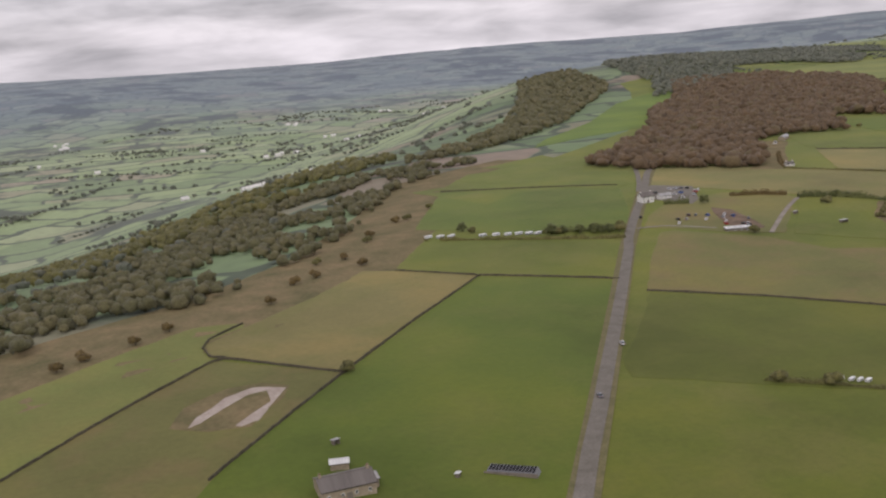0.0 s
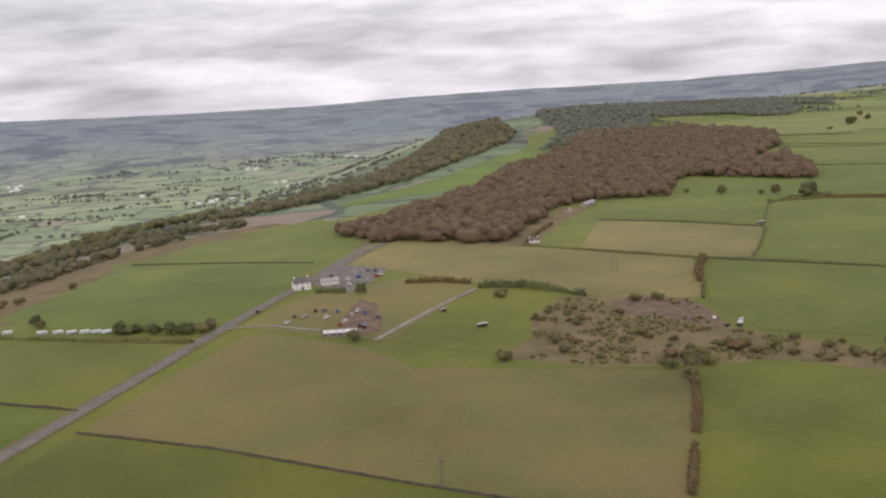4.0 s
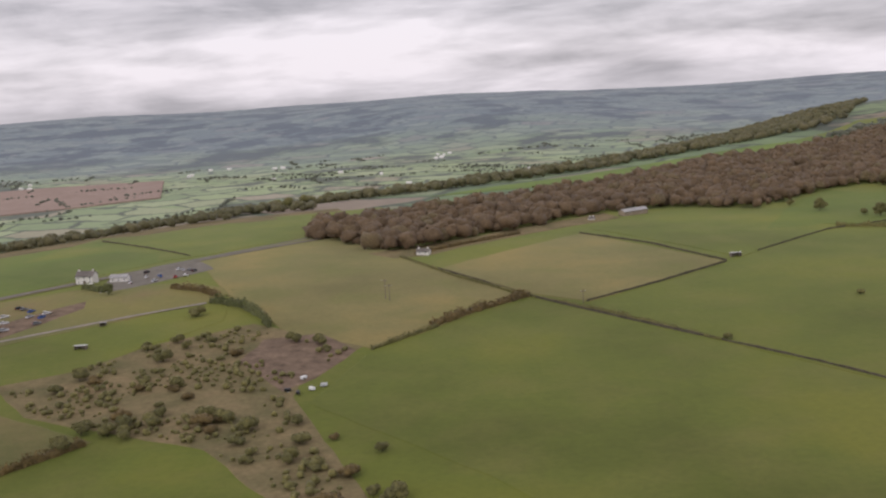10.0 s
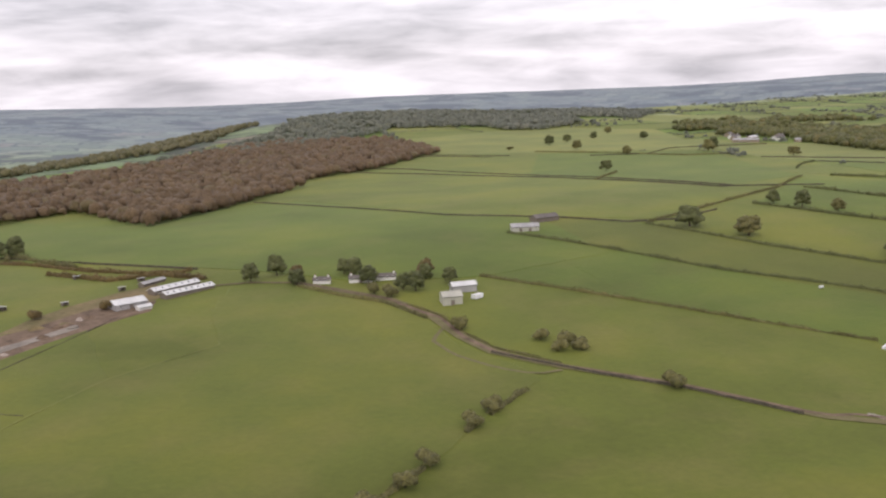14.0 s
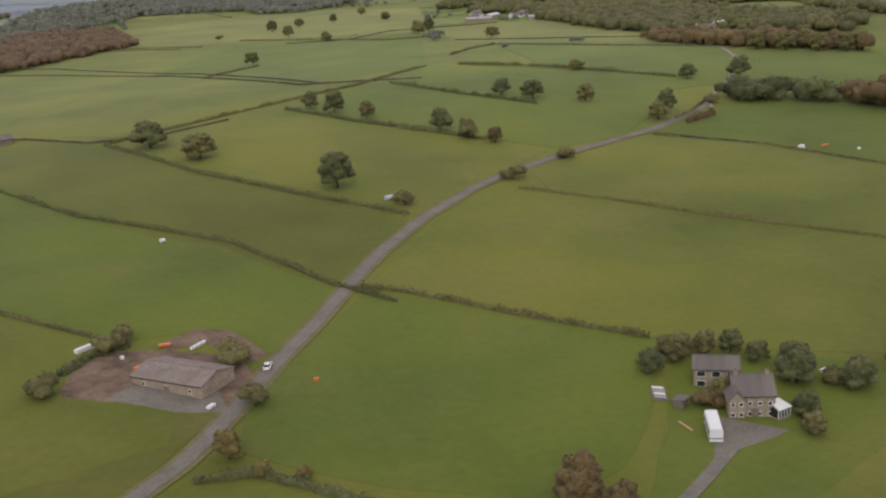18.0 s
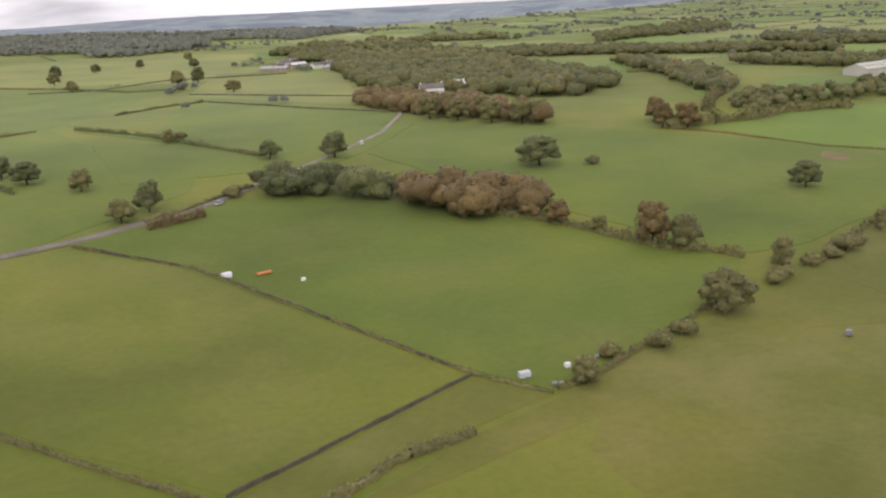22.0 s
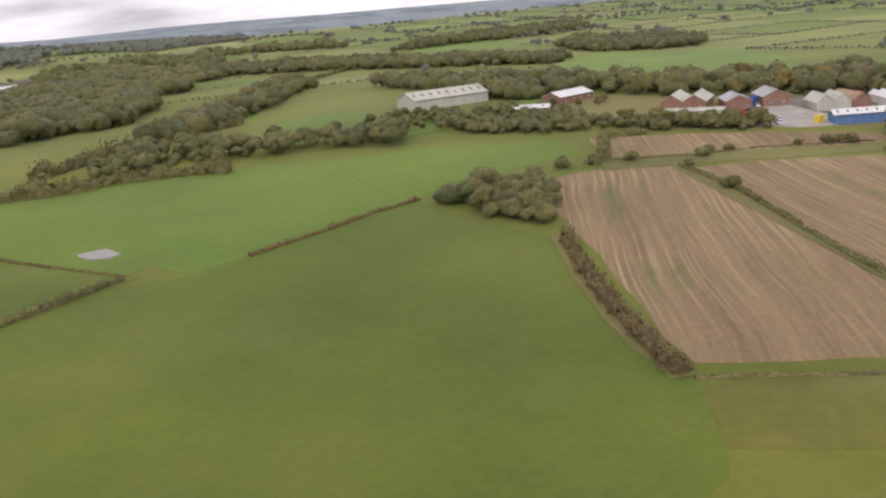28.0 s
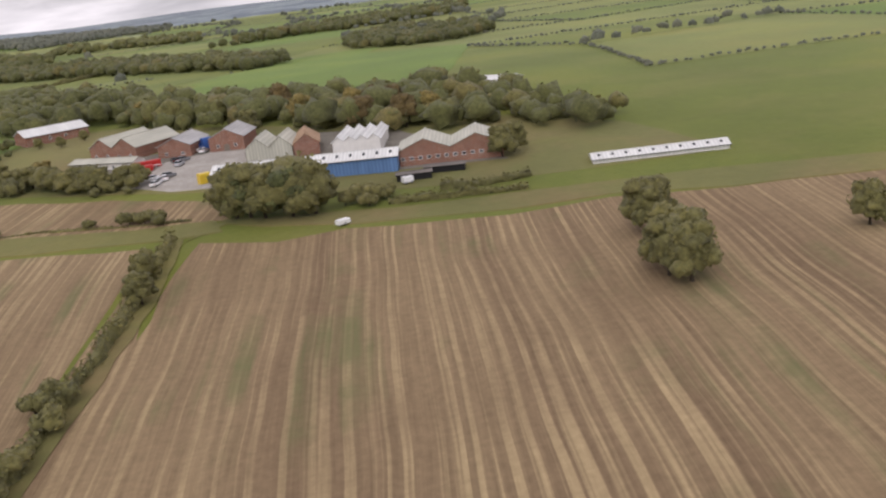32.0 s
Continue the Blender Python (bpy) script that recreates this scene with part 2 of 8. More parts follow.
def brickwork(name, c, mortar):
    m, n, l, b = shade(name, 0.9)
    co = n.new("ShaderNodeTexCoord")
    bt = n.new("ShaderNodeTexBrick")
    bt.inputs["Scale"].default_value = 2.2
    bt.inputs["Color1"].default_value, bt.inputs["Color2"].default_value = (*scaled(c, 0.8), 1), (*scaled(c, 1.2), 1)
    bt.inputs["Mortar"].default_value = (*mortar, 1)
    mp = n.new("ShaderNodeMapping")
    mp.inputs["Rotation"].default_value = (radians(90), 0, 0)
    l.new(co.outputs["Object"], mp.inputs["Vector"])
    l.new(mp.outputs["Vector"], bt.inputs["Vector"])
    f = ramp(n, [(0.3, (0.75, 0.75, 0.75)), (0.7, (1.15, 1.15, 1.15))])
    l.new(noisy(n, l, 0.6, 5, 0.6), f.inputs["Fac"])
    l.new(mixed(n, l, bt.outputs["Color"], f.outputs["Color"], 0.9, "MULTIPLY"), b.inputs["Base Color"])
    return m


def countryside(n, l, tones, dark, hedged=0.8, wooded=0.57):
    """Open land far off: small walled and hedged fields in two grains of the land, with woods between."""
    co = n.new("ShaderNodeTexCoord")
    wob = n.new("ShaderNodeTexNoise")
    wob.inputs["Scale"].default_value, wob.inputs["Detail"].default_value = 0.008, 4
    l.new(co.outputs["Object"], wob.inputs["Vector"])
    off = n.new("ShaderNodeVectorMath")
    off.operation = "MULTIPLY_ADD"
    off.inputs[1].default_value = (110, 110, 0)
    l.new(wob.outputs["Color"], off.inputs[0])
    l.new(co.outputs["Object"], off.inputs[2])

    def grain(turn, wide, deep):
        mp = n.new("ShaderNodeMapping")
        mp.inputs["Rotation"].default_value, mp.inputs["Scale"].default_value = (0, 0, radians(turn)), (1, 1, 0)
        l.new(off.outputs["Vector"], mp.inputs["Vector"])
        bt = n.new("ShaderNodeTexBrick")
        for key, v in (("Scale", 1.0), ("Brick Width", wide), ("Row Height", deep), ("Mortar Size", 5.5), ("Mortar Smooth", 0.5)):
            bt.inputs[key].default_value = v
        bt.inputs["Color1"].default_value, bt.inputs["Color2"].default_value = (0, 0, 0, 1), (1, 1, 1, 1)
        bt.inputs["Mortar"].default_value = (0.5, 0.5, 0.5, 1)
        l.new(mp.outputs["Vector"], bt.inputs["Vector"])
        return bt
    one, two = grain(17, 105, 62), grain(-38, 84, 74)
    which = ramp(n, [(0.49, (0, 0, 0)), (0.51, (1, 1, 1))])
    l.new(noisy(n, l, 0.0022, 2), which.inputs["Fac"])
    tone = mixed(n, l, one.outputs["Color"], two.outputs["Color"], which.outputs["Color"])
    line = mixed(n, l, one.outputs["Fac"], two.outputs["Fac"], which.outputs["Color"])
    r = ramp(n, list(zip((0.0, 0.25, 0.5, 0.75, 0.93, 1.0), tones)))
    l.new(tone, r.inputs["Fac"])
    soft = ramp(n, [(0.0, (0, 0, 0)), (1.0, (hedged, hedged, hedged))])
    l.new(line, soft.inputs["Fac"])
    col = mixed(n, l, r.outputs["Color"], dark, soft.outputs["Color"])
    trees = ramp(n, [(wooded, (0, 0, 0)), (wooded + 0.05, (1, 1, 1))])
    l.new(noisy(n, l, 0.005, 7, 0.62), trees.inputs["Fac"])
    col = mixed(n, l, col, dark, trees.outputs["Color"])
    f = ramp(n, [(0.3, (0.76, 0.76, 0.76)), (0.7, (1.2, 1.2, 1.2))])
    l.new(noisy(n, l, 0.1, 6, 0.7), f.inputs["Fac"])
    return mixed(n, l, col, f.outputs["Color"], 0.7, "MULTIPLY")


def sums(n, l, op, a, b=None):
    x = n.new("ShaderNodeMath")
    x.operation = op
    for i, v in enumerate((a, b)):
        if isinstance(v, (int, float)):
            x.inputs[i].default_value = v
        elif v is not None:
            l.new(v, x.inputs[i])
    return x.outputs["Value"]


def land(name, near, middle, far):
    """The whole country: farmland of the plateau, the valley's small pastures, then moor and wood on the hills; haze is
    painted in as paler, then bluer tones.
    """
    m, n, l, b = shade(name, 0.95)
    xyz = n.new("ShaderNodeSeparateXYZ")
    l.new(n.new("ShaderNodeTexCoord").outputs["Object"], xyz.inputs["Vector"])
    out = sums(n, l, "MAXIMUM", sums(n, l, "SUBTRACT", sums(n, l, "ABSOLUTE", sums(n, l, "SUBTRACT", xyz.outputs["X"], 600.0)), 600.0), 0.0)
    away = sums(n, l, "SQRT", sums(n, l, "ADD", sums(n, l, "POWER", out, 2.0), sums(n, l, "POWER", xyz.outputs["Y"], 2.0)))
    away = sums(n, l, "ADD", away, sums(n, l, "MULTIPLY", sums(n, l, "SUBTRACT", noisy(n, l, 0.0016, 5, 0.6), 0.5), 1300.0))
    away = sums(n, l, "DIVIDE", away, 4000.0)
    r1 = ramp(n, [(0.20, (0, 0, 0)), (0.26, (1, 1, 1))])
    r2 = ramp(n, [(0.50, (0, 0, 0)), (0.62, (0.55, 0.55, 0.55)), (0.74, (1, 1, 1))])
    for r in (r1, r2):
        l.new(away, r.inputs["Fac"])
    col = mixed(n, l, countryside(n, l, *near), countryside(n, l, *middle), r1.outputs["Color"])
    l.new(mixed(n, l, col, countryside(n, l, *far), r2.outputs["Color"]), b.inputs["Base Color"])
    b.inputs["Sheen Weight"].default_value, b.inputs["Sheen Roughness"].default_value = 0.12, 0.35
    return m


G_LUSH = grass("lush_pasture", (0.098, 0.134, 0.018), patch=0.25)
G_MID = grass("grazed_pasture", (0.121, 0.142, 0.02), patch=0.4)
G_PALE = grass("pale_pasture", (0.172, 0.188, 0.05), patch=0.5)
G_DRY = grass("dry_meadow", (0.205, 0.172, 0.066), dry=(0.150, 0.150, 0.042), patch=0.75)
G_ROUGH = grass("rough_grazing", (0.148, 0.142, 0.046), dry=(0.2, 0.14, 0.065), patch=0.85)
G_DEEP = grass("deep_green_pasture", (0.104, 0.118, 0.018), patch=0.2)
G_BRIGHT = grass("bright_young_grass", (0.108, 0.17, 0.022), patch=0.15)
G_TUSS = grass("tussocky_pasture", (0.114, 0.122, 0.022), dry=(0.21, 0.185, 0.065), patch=0.55)
G_OLIVE = grass("olive_autumn_pasture", (0.117, 0.137, 0.022), patch=0.35)
STUB_A = stubble("tawny_stubble", 30, (0.205, 0.142, 0.078), (0.39, 0.295, 0.165), (0.13, 0.14, 0.055), 1.2)
STUB_B = stubble("pale_stubble", 20, (0.205, 0.142, 0.080), (0.40, 0.305, 0.17), (0.13, 0.14, 0.055), 1.2)
STUB_C = stubble("striped_stubble", 21, (0.190, 0.130, 0.074), (0.42, 0.318, 0.175), (0.13, 0.14, 0.055), 1.35)
BRACKEN = earthy("bracken_heath", (0.125, 0.116, 0.050), (0.255, 0.190, 0.100), 0.09, fine=0.9)
MUD = earthy("bare_muddy_ground", (0.095, 0.068, 0.046), (0.260, 0.185, 0.128), 0.3)
POND_BED = earthy("pale_dried_silt", (0.33, 0.27, 0.22), (0.5, 0.43, 0.37), 0.3)
PLOUGH_PALE = earthy("pinkish_ploughland", (0.29, 0.21, 0.17), (0.37, 0.28, 0.23), 0.02, fine=0.2)
CONCRETE = earthy("dusty_concrete", (0.30, 0.275, 0.24), (0.44, 0.41, 0.37), 0.25)
ASPHALT = earthy("worn_asphalt", (0.150, 0.135, 0.108), (0.225, 0.205, 0.172), 0.3, 0.85, 0.2)
GRAVEL = earthy("pale_gravel", (0.19, 0.165, 0.135), (0.36, 0.32, 0.27), 0.22)
VERGE = earthy("worn_verge", (0.135, 0.128, 0.055), (0.205, 0.175, 0.088), 0.3)
# Valley tones paled and hill tones blued: distance haze put into the colour.
LAND = land("open_country_hazed", ([(0.14, 0.21, 0.085), (0.20, 0.27, 0.125), (0.115, 0.18, 0.075), (0.22, 0.27, 0.145), (0.21, 0.19, 0.12), (0.27, 0.2, 0.15)], (0.055, 0.07, 0.045)),
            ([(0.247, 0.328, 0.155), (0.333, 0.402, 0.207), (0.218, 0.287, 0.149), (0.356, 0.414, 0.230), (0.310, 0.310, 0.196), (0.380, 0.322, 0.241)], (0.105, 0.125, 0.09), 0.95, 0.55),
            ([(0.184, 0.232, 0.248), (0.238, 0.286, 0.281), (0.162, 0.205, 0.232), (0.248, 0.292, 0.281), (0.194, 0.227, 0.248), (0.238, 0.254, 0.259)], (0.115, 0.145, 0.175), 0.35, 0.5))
STONE = earthy("gritstone_wall", (0.055, 0.05, 0.035), (0.14, 0.12, 0.085), 0.8, bump=0.6)
LEAF_GREEN = leafy("dark_green_leaves", [(0.0, (0.052, 0.062, 0.026)), (0.5, (0.093, 0.104, 0.040)), (1.0, (0.142, 0.150, 0.056))])
LEAF_OLIVE = leafy("olive_leaves", [(0.0, (0.081, 0.081, 0.033)), (0.5, (0.129, 0.123, 0.047)), (1.0, (0.189, 0.171, 0.061))])
LEAF_BROWN = leafy("russet_leaves", [(0.0, (0.085, 0.063, 0.027)), (0.5, (0.125, 0.092, 0.036)), (1.0, (0.175, 0.127, 0.048))])
LEAF_WOOD = leafy("autumn_wood_leaves", [(0.0, (0.096, 0.065, 0.041)), (0.45, (0.139, 0.094, 0.057)), (0.8, (0.175, 0.117, 0.069)), (1.0, (0.144, 0.121, 0.060))])
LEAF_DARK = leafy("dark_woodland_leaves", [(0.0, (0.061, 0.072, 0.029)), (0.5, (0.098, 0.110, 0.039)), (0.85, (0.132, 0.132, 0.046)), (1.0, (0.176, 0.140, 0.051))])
LEAF_SCARP = leafy("mixed_scarp_leaves", [(0.0, (0.080, 0.080, 0.042)), (0.5, (0.115, 0.112, 0.055)), (1.0, (0.160, 0.140, 0.071))])
LEAF_GOLD = leafy("golden_leaves", [(0.0, (0.13, 0.105, 0.035)), (0.5, (0.17, 0.14, 0.045)), (1.0, (0.22, 0.17, 0.055))])
# Far foliage: the haze of distance is painted in as paler, bluer tones.
LEAF_FAR = leafy("hazed_distant_leaves", [(0.0, (0.085, 0.098, 0.080)), (0.6, (0.125, 0.135, 0.105)), (1.0, (0.165, 0.165, 0.12))])
BARK = plain("bark", (0.07, 0.055, 0.04), 0.95)
SLATE = ribbed("grey_slate_roof", (0.175, 0.155, 0.138), 0.3)
SHEET_WHITE = ribbed("white_sheet_roof", (0.72, 0.72, 0.70), 0.5, 0.15)
SHEET_GREY = ribbed("grey_sheet_roof", (0.42, 0.41, 0.40), 0.5)
SHEET_BLUE = ribbed("blue_sheet_cladding", (0.12, 0.22, 0.42), 0.5)
SHEET_CREAM = ribbed("lichened_cement_sheet", (0.50, 0.49, 0.41), 0.5, 0.2)
RENDER_WHITE = plain("white_render", (0.74, 0.72, 0.68), 0.85, var=0.08)
SANDSTONE = earthy("sandstone_wall", (0.26, 0.21, 0.15), (0.42, 0.35, 0.26), 0.8)
BRICK = brickwork("red_brick", (0.27, 0.125, 0.085), (0.36, 0.3, 0.25))
GLASS = plain("dark_window_glass", (0.03, 0.035, 0.04), 0.1, var=0.05)
FRAME_WHITE = plain("white_painted_frame", (0.75, 0.75, 0.73), 0.5, var=0.05)
WOOD_GREY = plain("weathered_timber", (0.2, 0.17, 0.14), 0.9)
RUBBER = plain("black_rubber", (0.02, 0.02, 0.02), 0.8)
WATER, _n, _l, _b = shade("still_pond_water", 0.06)
_b.inputs["Base Color"].default_value = (0.16, 0.15, 0.12, 1)
_b.inputs["Specular IOR Level"].default_value = 0.9
PAINTS = {k: plain(k + "_paint", c, 0.35, var=0.06) for k, c in dict(
    white=(0.78, 0.78, 0.78), silver=(0.5, 0.51, 0.53), black=(0.02, 0.02, 0.022), red=(0.42, 0.03, 0.025), blue=(0.05, 0.12, 0.36),
    grey=(0.2, 0.2, 0.21), orange=(0.6, 0.2, 0.05), yellow=(0.72, 0.5, 0.05), timber=(0.42, 0.28, 0.14)).items()}

# ---- the lie of the land ----
SWELLS = np.array([[1.4, 3.6, 4.1, 2.3], [-0.6, -0.8, 0.2, 2.7], [-0.2, -1.5, -1.9, 4.5], [0.3, -0.5, -2.4, 1.0], [-1.8, -1.5, 0.3, 2.1], [-5.7, -3.8, 1.4, 3.9], [-5.0, -1.7, 1.0, 1.3], [-5.9, 0.3, 2.3, 0.3], [-1.6, 0.7, 1.7, 1.1]])
SWELL_X, SWELL_Y = 150.0 * np.arange(len(SWELLS)), 30.0 + 90.0 * np.arange(4)
EDGE_X = [-3000, -400, -100, 0, 50, 98, 150, 229, 307, 420, 520, 650, 800, 1000, 1500, 3000, 6000]
EDGE_Y = [0, 90, 200, 240, 258, 293, 352, 452, 500, 575, 690, 860, 1060, 1150, 1200, 1500, 2600]


def smooth(a, b, v):
    t = np.clip((v - a) / (b - a), 0, 1)
    return t * t * (3 - 2 * t)


def height(x, y):
    """Ground level: a swelling plateau, its northern scarp, the broad valley and the far hills."""
    x, y = np.asarray(x, float), np.asarray(y, float)
    x, y = np.broadcast_arrays(x, y)
    kx = np.exp(-((x[..., None] - SWELL_X) ** 2) / (2 * 95.0 ** 2))
    ky = np.exp(-((y[..., None] - SWELL_Y) ** 2) / (2 * 95.0 ** 2))
    z = np.sum((kx @ SWELLS) * ky, -1)
    d = y - np.interp(x, EDGE_X, EDGE_Y)
    flank = smooth(-20, 850, d)
    r = np.hypot(np.maximum(np.abs(x - 600) - 600, 0), y)
    roll = np.sin(x / 310 + 1.3) * np.cos(y / 270) * 5 + np.sin(x / 120 + y / 170) * 2
    z = z * (1 - flank) + flank * (-104 + roll)
    hills = smooth(2500, 4100, r + 300 * np.sin(x / 700 + 0.8) + 120 * np.sin(x / 260))
    z = z + smooth(0, 900, d) * hills * (86 + 12 * np.sin(x / 900 + 2.2) + 7 * np.sin(x / 330) + 4 * np.sin(x / 140 + y / 300))
    z = z + 13 * np.exp(-((x - 900) ** 2 + (y - 1090) ** 2) / (2 * 170.0 ** 2))
    return z


def hz(x, y):
    return float(height(x, y))


def mesh(name, verts, faces, mats=(), smoothed=False):
    me = bpy.data.meshes.new(name)
    verts = np.asarray([tuple(v) for v in verts] if isinstance(verts, list) else verts, dtype=np.float32)
    if isinstance(faces, np.ndarray):
        sizes, flat = np.full(len(faces), faces.shape[1], np.int32), faces.astype(np.int32).ravel()
    else:
        sizes = np.fromiter((len(f) for f in faces), dtype=np.int32, count=len(faces))
        flat = np.fromiter(itertools.chain.from_iterable(faces), dtype=np.int32, count=int(sizes.sum()))
    me.vertices.add(len(verts))
    me.vertices.foreach_set("co", verts.ravel())
    me.loops.add(len(flat))
    me.loops.foreach_set("vertex_index", flat)
    me.polygons.add(len(sizes))
    me.polygons.foreach_set("loop_start", np.concatenate([[0], np.cumsum(sizes)[:-1]]).astype(np.int32))
    me.polygons.foreach_set("use_smooth", np.full(len(sizes), smoothed))
    for m in mats:
        me.materials.append(m)
    me.update(calc_edges=True)
    return me


def part(name, data, material, parent, label=""):
    """Links a bmesh, or (verts, faces), as one mesh object under a thing or part."""
    if isinstance(data, bmesh.types.BMesh):
        me = bpy.data.meshes.new(name)
        data.to_mesh(me)
        data.free()
        me.materials.append(material)
    else:
        me = mesh(name, data[0], data[1], [material], name in ("crown", "hedge_section"))
    ob = new(name, me)
    ob.parent = parent
    return tagged(ob, label)


def thing(name, x, y, z=None, turn=0.0, **tags):
    ob = new(name)
    ob.empty_display_size = 0.1
    ob.matrix_basis = pose(x, y, hz(x, y) if z is None else z, 0, 0, turn)
    return tagged(ob, **tags)


# ground, one sheet to the horizon
def steps(a, b, fine, lo, hi):
    v = list(np.arange(a, b + 0.1, fine))
    s, p = fine, b
    while p < hi:
        s *= 1.16
        p += s
        v.append(p)
    s, p = fine, a
    while p > lo:
        s *= 1.16
        p -= s
        v.insert(0, p)
    return np.array(v)


gx, gy = steps(-60, 1330, 11, -5200, 6800), steps(20, 900, 11, -5200, 6000)
GX, GY = np.meshgrid(gx, gy)
gv = np.stack([GX, GY, height(GX, GY)], -1).reshape(-1, 3)
nx, ny = len(gx), len(gy)
ii = (np.arange(ny - 1)[:, None] * nx + np.arange(nx - 1)[None]).ravel()
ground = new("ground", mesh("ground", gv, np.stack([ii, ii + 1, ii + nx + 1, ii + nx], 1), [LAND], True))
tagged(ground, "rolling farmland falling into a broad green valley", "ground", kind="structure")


def drape(points, lift, step=11.0, ragged=0.9):
    """A polygon in plan laid over the ground, with inner vertices so that it follows the swells."""
    P = np.array(points, float)
    if np.sum(P[:, 0] * np.roll(P[:, 1], -1) - np.roll(P[:, 0], -1) * P[:, 1]) < 0:
        P = P[::-1]
    ring = []
    for a, b in zip(P, np.roll(P, -1, 0)):
        k = max(1, int(np.hypot(*(b - a)) / 5.0))
        ring += [a + (b - a) * i / k for i in range(k)]
    ring = np.array([(x + ragged * noise.noise((x * 0.13, y * 0.13, 2.0)), y + ragged * noise.noise((x * 0.13, y * 0.13, 7.0))) for x, y in ring])
    x0, y0, x1, y1 = *P.min(0), *P.max(0)
    qx, qy = np.meshgrid(np.arange(x0 + step / 2, x1, step), np.arange(y0 + step / 2, y1, step))
    q = np.stack([qx.ravel(), qy.ravel()], 1)
    inside = np.zeros(len(q), bool)
    for a, b in zip(P, np.roll(P, -1, 0)):
        c = (a[1] > q[:, 1]) != (b[1] > q[:, 1])
        with np.errstate(divide="ignore", invalid="ignore"):
            inside ^= c & (q[:, 0] < (b[0] - a[0]) * (q[:, 1] - a[1]) / (b[1] - a[1]) + a[0])
    q = q[inside]
    if len(q):
        far = np.min(np.hypot(q[:, None, 0] - ring[None, :, 0], q[:, None, 1] - ring[None, :, 1]), 1) > step * 0.4
        q = q[far]
    allp = [Vector(map(float, v)) for v in ring] + [Vector(map(float, v)) for v in q]
    vs, _, fs, *_ = geometry.delaunay_2d_cdt(allp, [], [list(range(len(ring)))], 1, 1e-4)
    xy = np.array([(v.x, v.y) for v in vs])
    top = np.column_stack([xy, height(xy[:, 0], xy[:, 1]) + lift])
    # a low sloping edge down to the ground all round
    t = np.roll(ring, -1, 0) - np.roll(ring, 1, 0)
    t /= np.maximum(np.hypot(t[:, 0], t[:, 1]), 1e-6)[:, None]
    foot = ring + np.column_stack([t[:, 1], -t[:, 0]]) * 0.4
    rim = np.column_stack([ring, height(ring[:, 0], ring[:, 1]) + lift])
    low = np.column_stack([foot, height(foot[:, 0], foot[:, 1]) - 0.02])
    n, m = len(top), len(ring)
    skirt = [(n + i, n + m + i, n + m + (i + 1) % m, n + (i + 1) % m) for i in range(m)]
    return np.concatenate([top, rim, low]), [list(f) for f in fs] + skirt


LAID = []


def field(points, material, label, lift=0.10, name="field", category="field"):
    if name == "field":
        LAID.append(points)
    v, f = drape(points, lift)
    return tagged(new(name, mesh(name, v, f, [material], True)), label, category, kind="structure")


def resample(points, step):
    P = np.array(points, float)
    d = np.concatenate([[0], np.cumsum(np.hypot(*np.diff(P, axis=0).T))])
    n = max(2, int(d[-1] / step) + 1)
    s = np.linspace(0, d[-1], n)
    return np.column_stack([np.interp(s, d, P[:, 0]), np.interp(s, d, P[:, 1])])


def sides(Q, w):
    t = np.gradient(Q, axis=0)
    t /= np.maximum(np.hypot(t[:, 0], t[:, 1]), 1e-6)[:, None]
    nrm = np.column_stack([-t[:, 1], t[:, 0]])
    w = np.broadcast_to(w, len(Q))[:, None]
    return Q + nrm * w / 2, Q - nrm * w / 2


def strip(points, width, material, label, name="road", lift=0.2, category="road", wob=0.0):
    Q = resample(points, 4.0)
    w = width * (1 + wob * np.array([noise.noise((p[0] * 0.2, p[1] * 0.2, 3.0)) for p in Q]))
    L, R = sides(Q, w)
    v = []
    for a, m, b in zip(L, Q, R):
        v += [(*a, hz(*a) + lift), (*m, hz(*m) + lift + 0.03), (*b, hz(*b) + lift)]
    f = []
    for i in range(len(Q) - 1):
        k = 3 * i
        f += [(k, k + 1, k + 4, k + 3), (k + 1, k + 2, k + 5, k + 4)]
    return tagged(new(name, mesh(name, v, f, [material], True)), label, category, kind="structure")


turf = [(-60, -150), (1400, -150), (1420, 900), (1000, 1000), (700, 890), (640, 800), (510, 640), (420, 540), (307, 470), (229, 425), (150, 330), (98, 270), (50, 238), (0, 220), (-60, 195)]
field(turf, G_MID, "open green turf of the plateau", 0.05, name="turf", category="turf")


# ---- growing things ----
def leaf_quads(rng, centres, radii, count, size, squash=0.8, tilt=0.5):
    """Small leafy clumps over the surface of some lobes: four-cornered, tilted, of uneven size."""
    centres, radii = np.array(centres, float), np.array(radii, float)
    k = rng.choice(len(radii), count, p=radii ** 2 / np.sum(radii ** 2))
    d = rng.normal(size=(count, 3))
    d /= np.linalg.norm(d, axis=1)[:, None]
    d[:, 2] = np.where(d[:, 2] < -0.5, -d[:, 2], d[:, 2])
    c = centres[k] + d * (radii[k] * rng.uniform(0.78, 1.12, count))[:, None] * np.array([1, 1, squash])
    n = d + rng.normal(size=(count, 3)) * tilt
    n /= np.linalg.norm(n, axis=1)[:, None]
    a = np.cross(n, rng.normal(size=(count, 3)))
    a /= np.linalg.norm(a, axis=1)[:, None]
    b = np.cross(n, a)
    s = size * rng.uniform(0.6, 1.3, count)[:, None]
    q = np.stack([c - a * s, c - b * s * 0.7, c + a * s, c + b * s * 0.7], 1)
    q[:, 0] += n * s * 0.35
    return q.reshape(-1, 3), (np.arange(count)[:, None] * 4 + np.arange(4)[None])


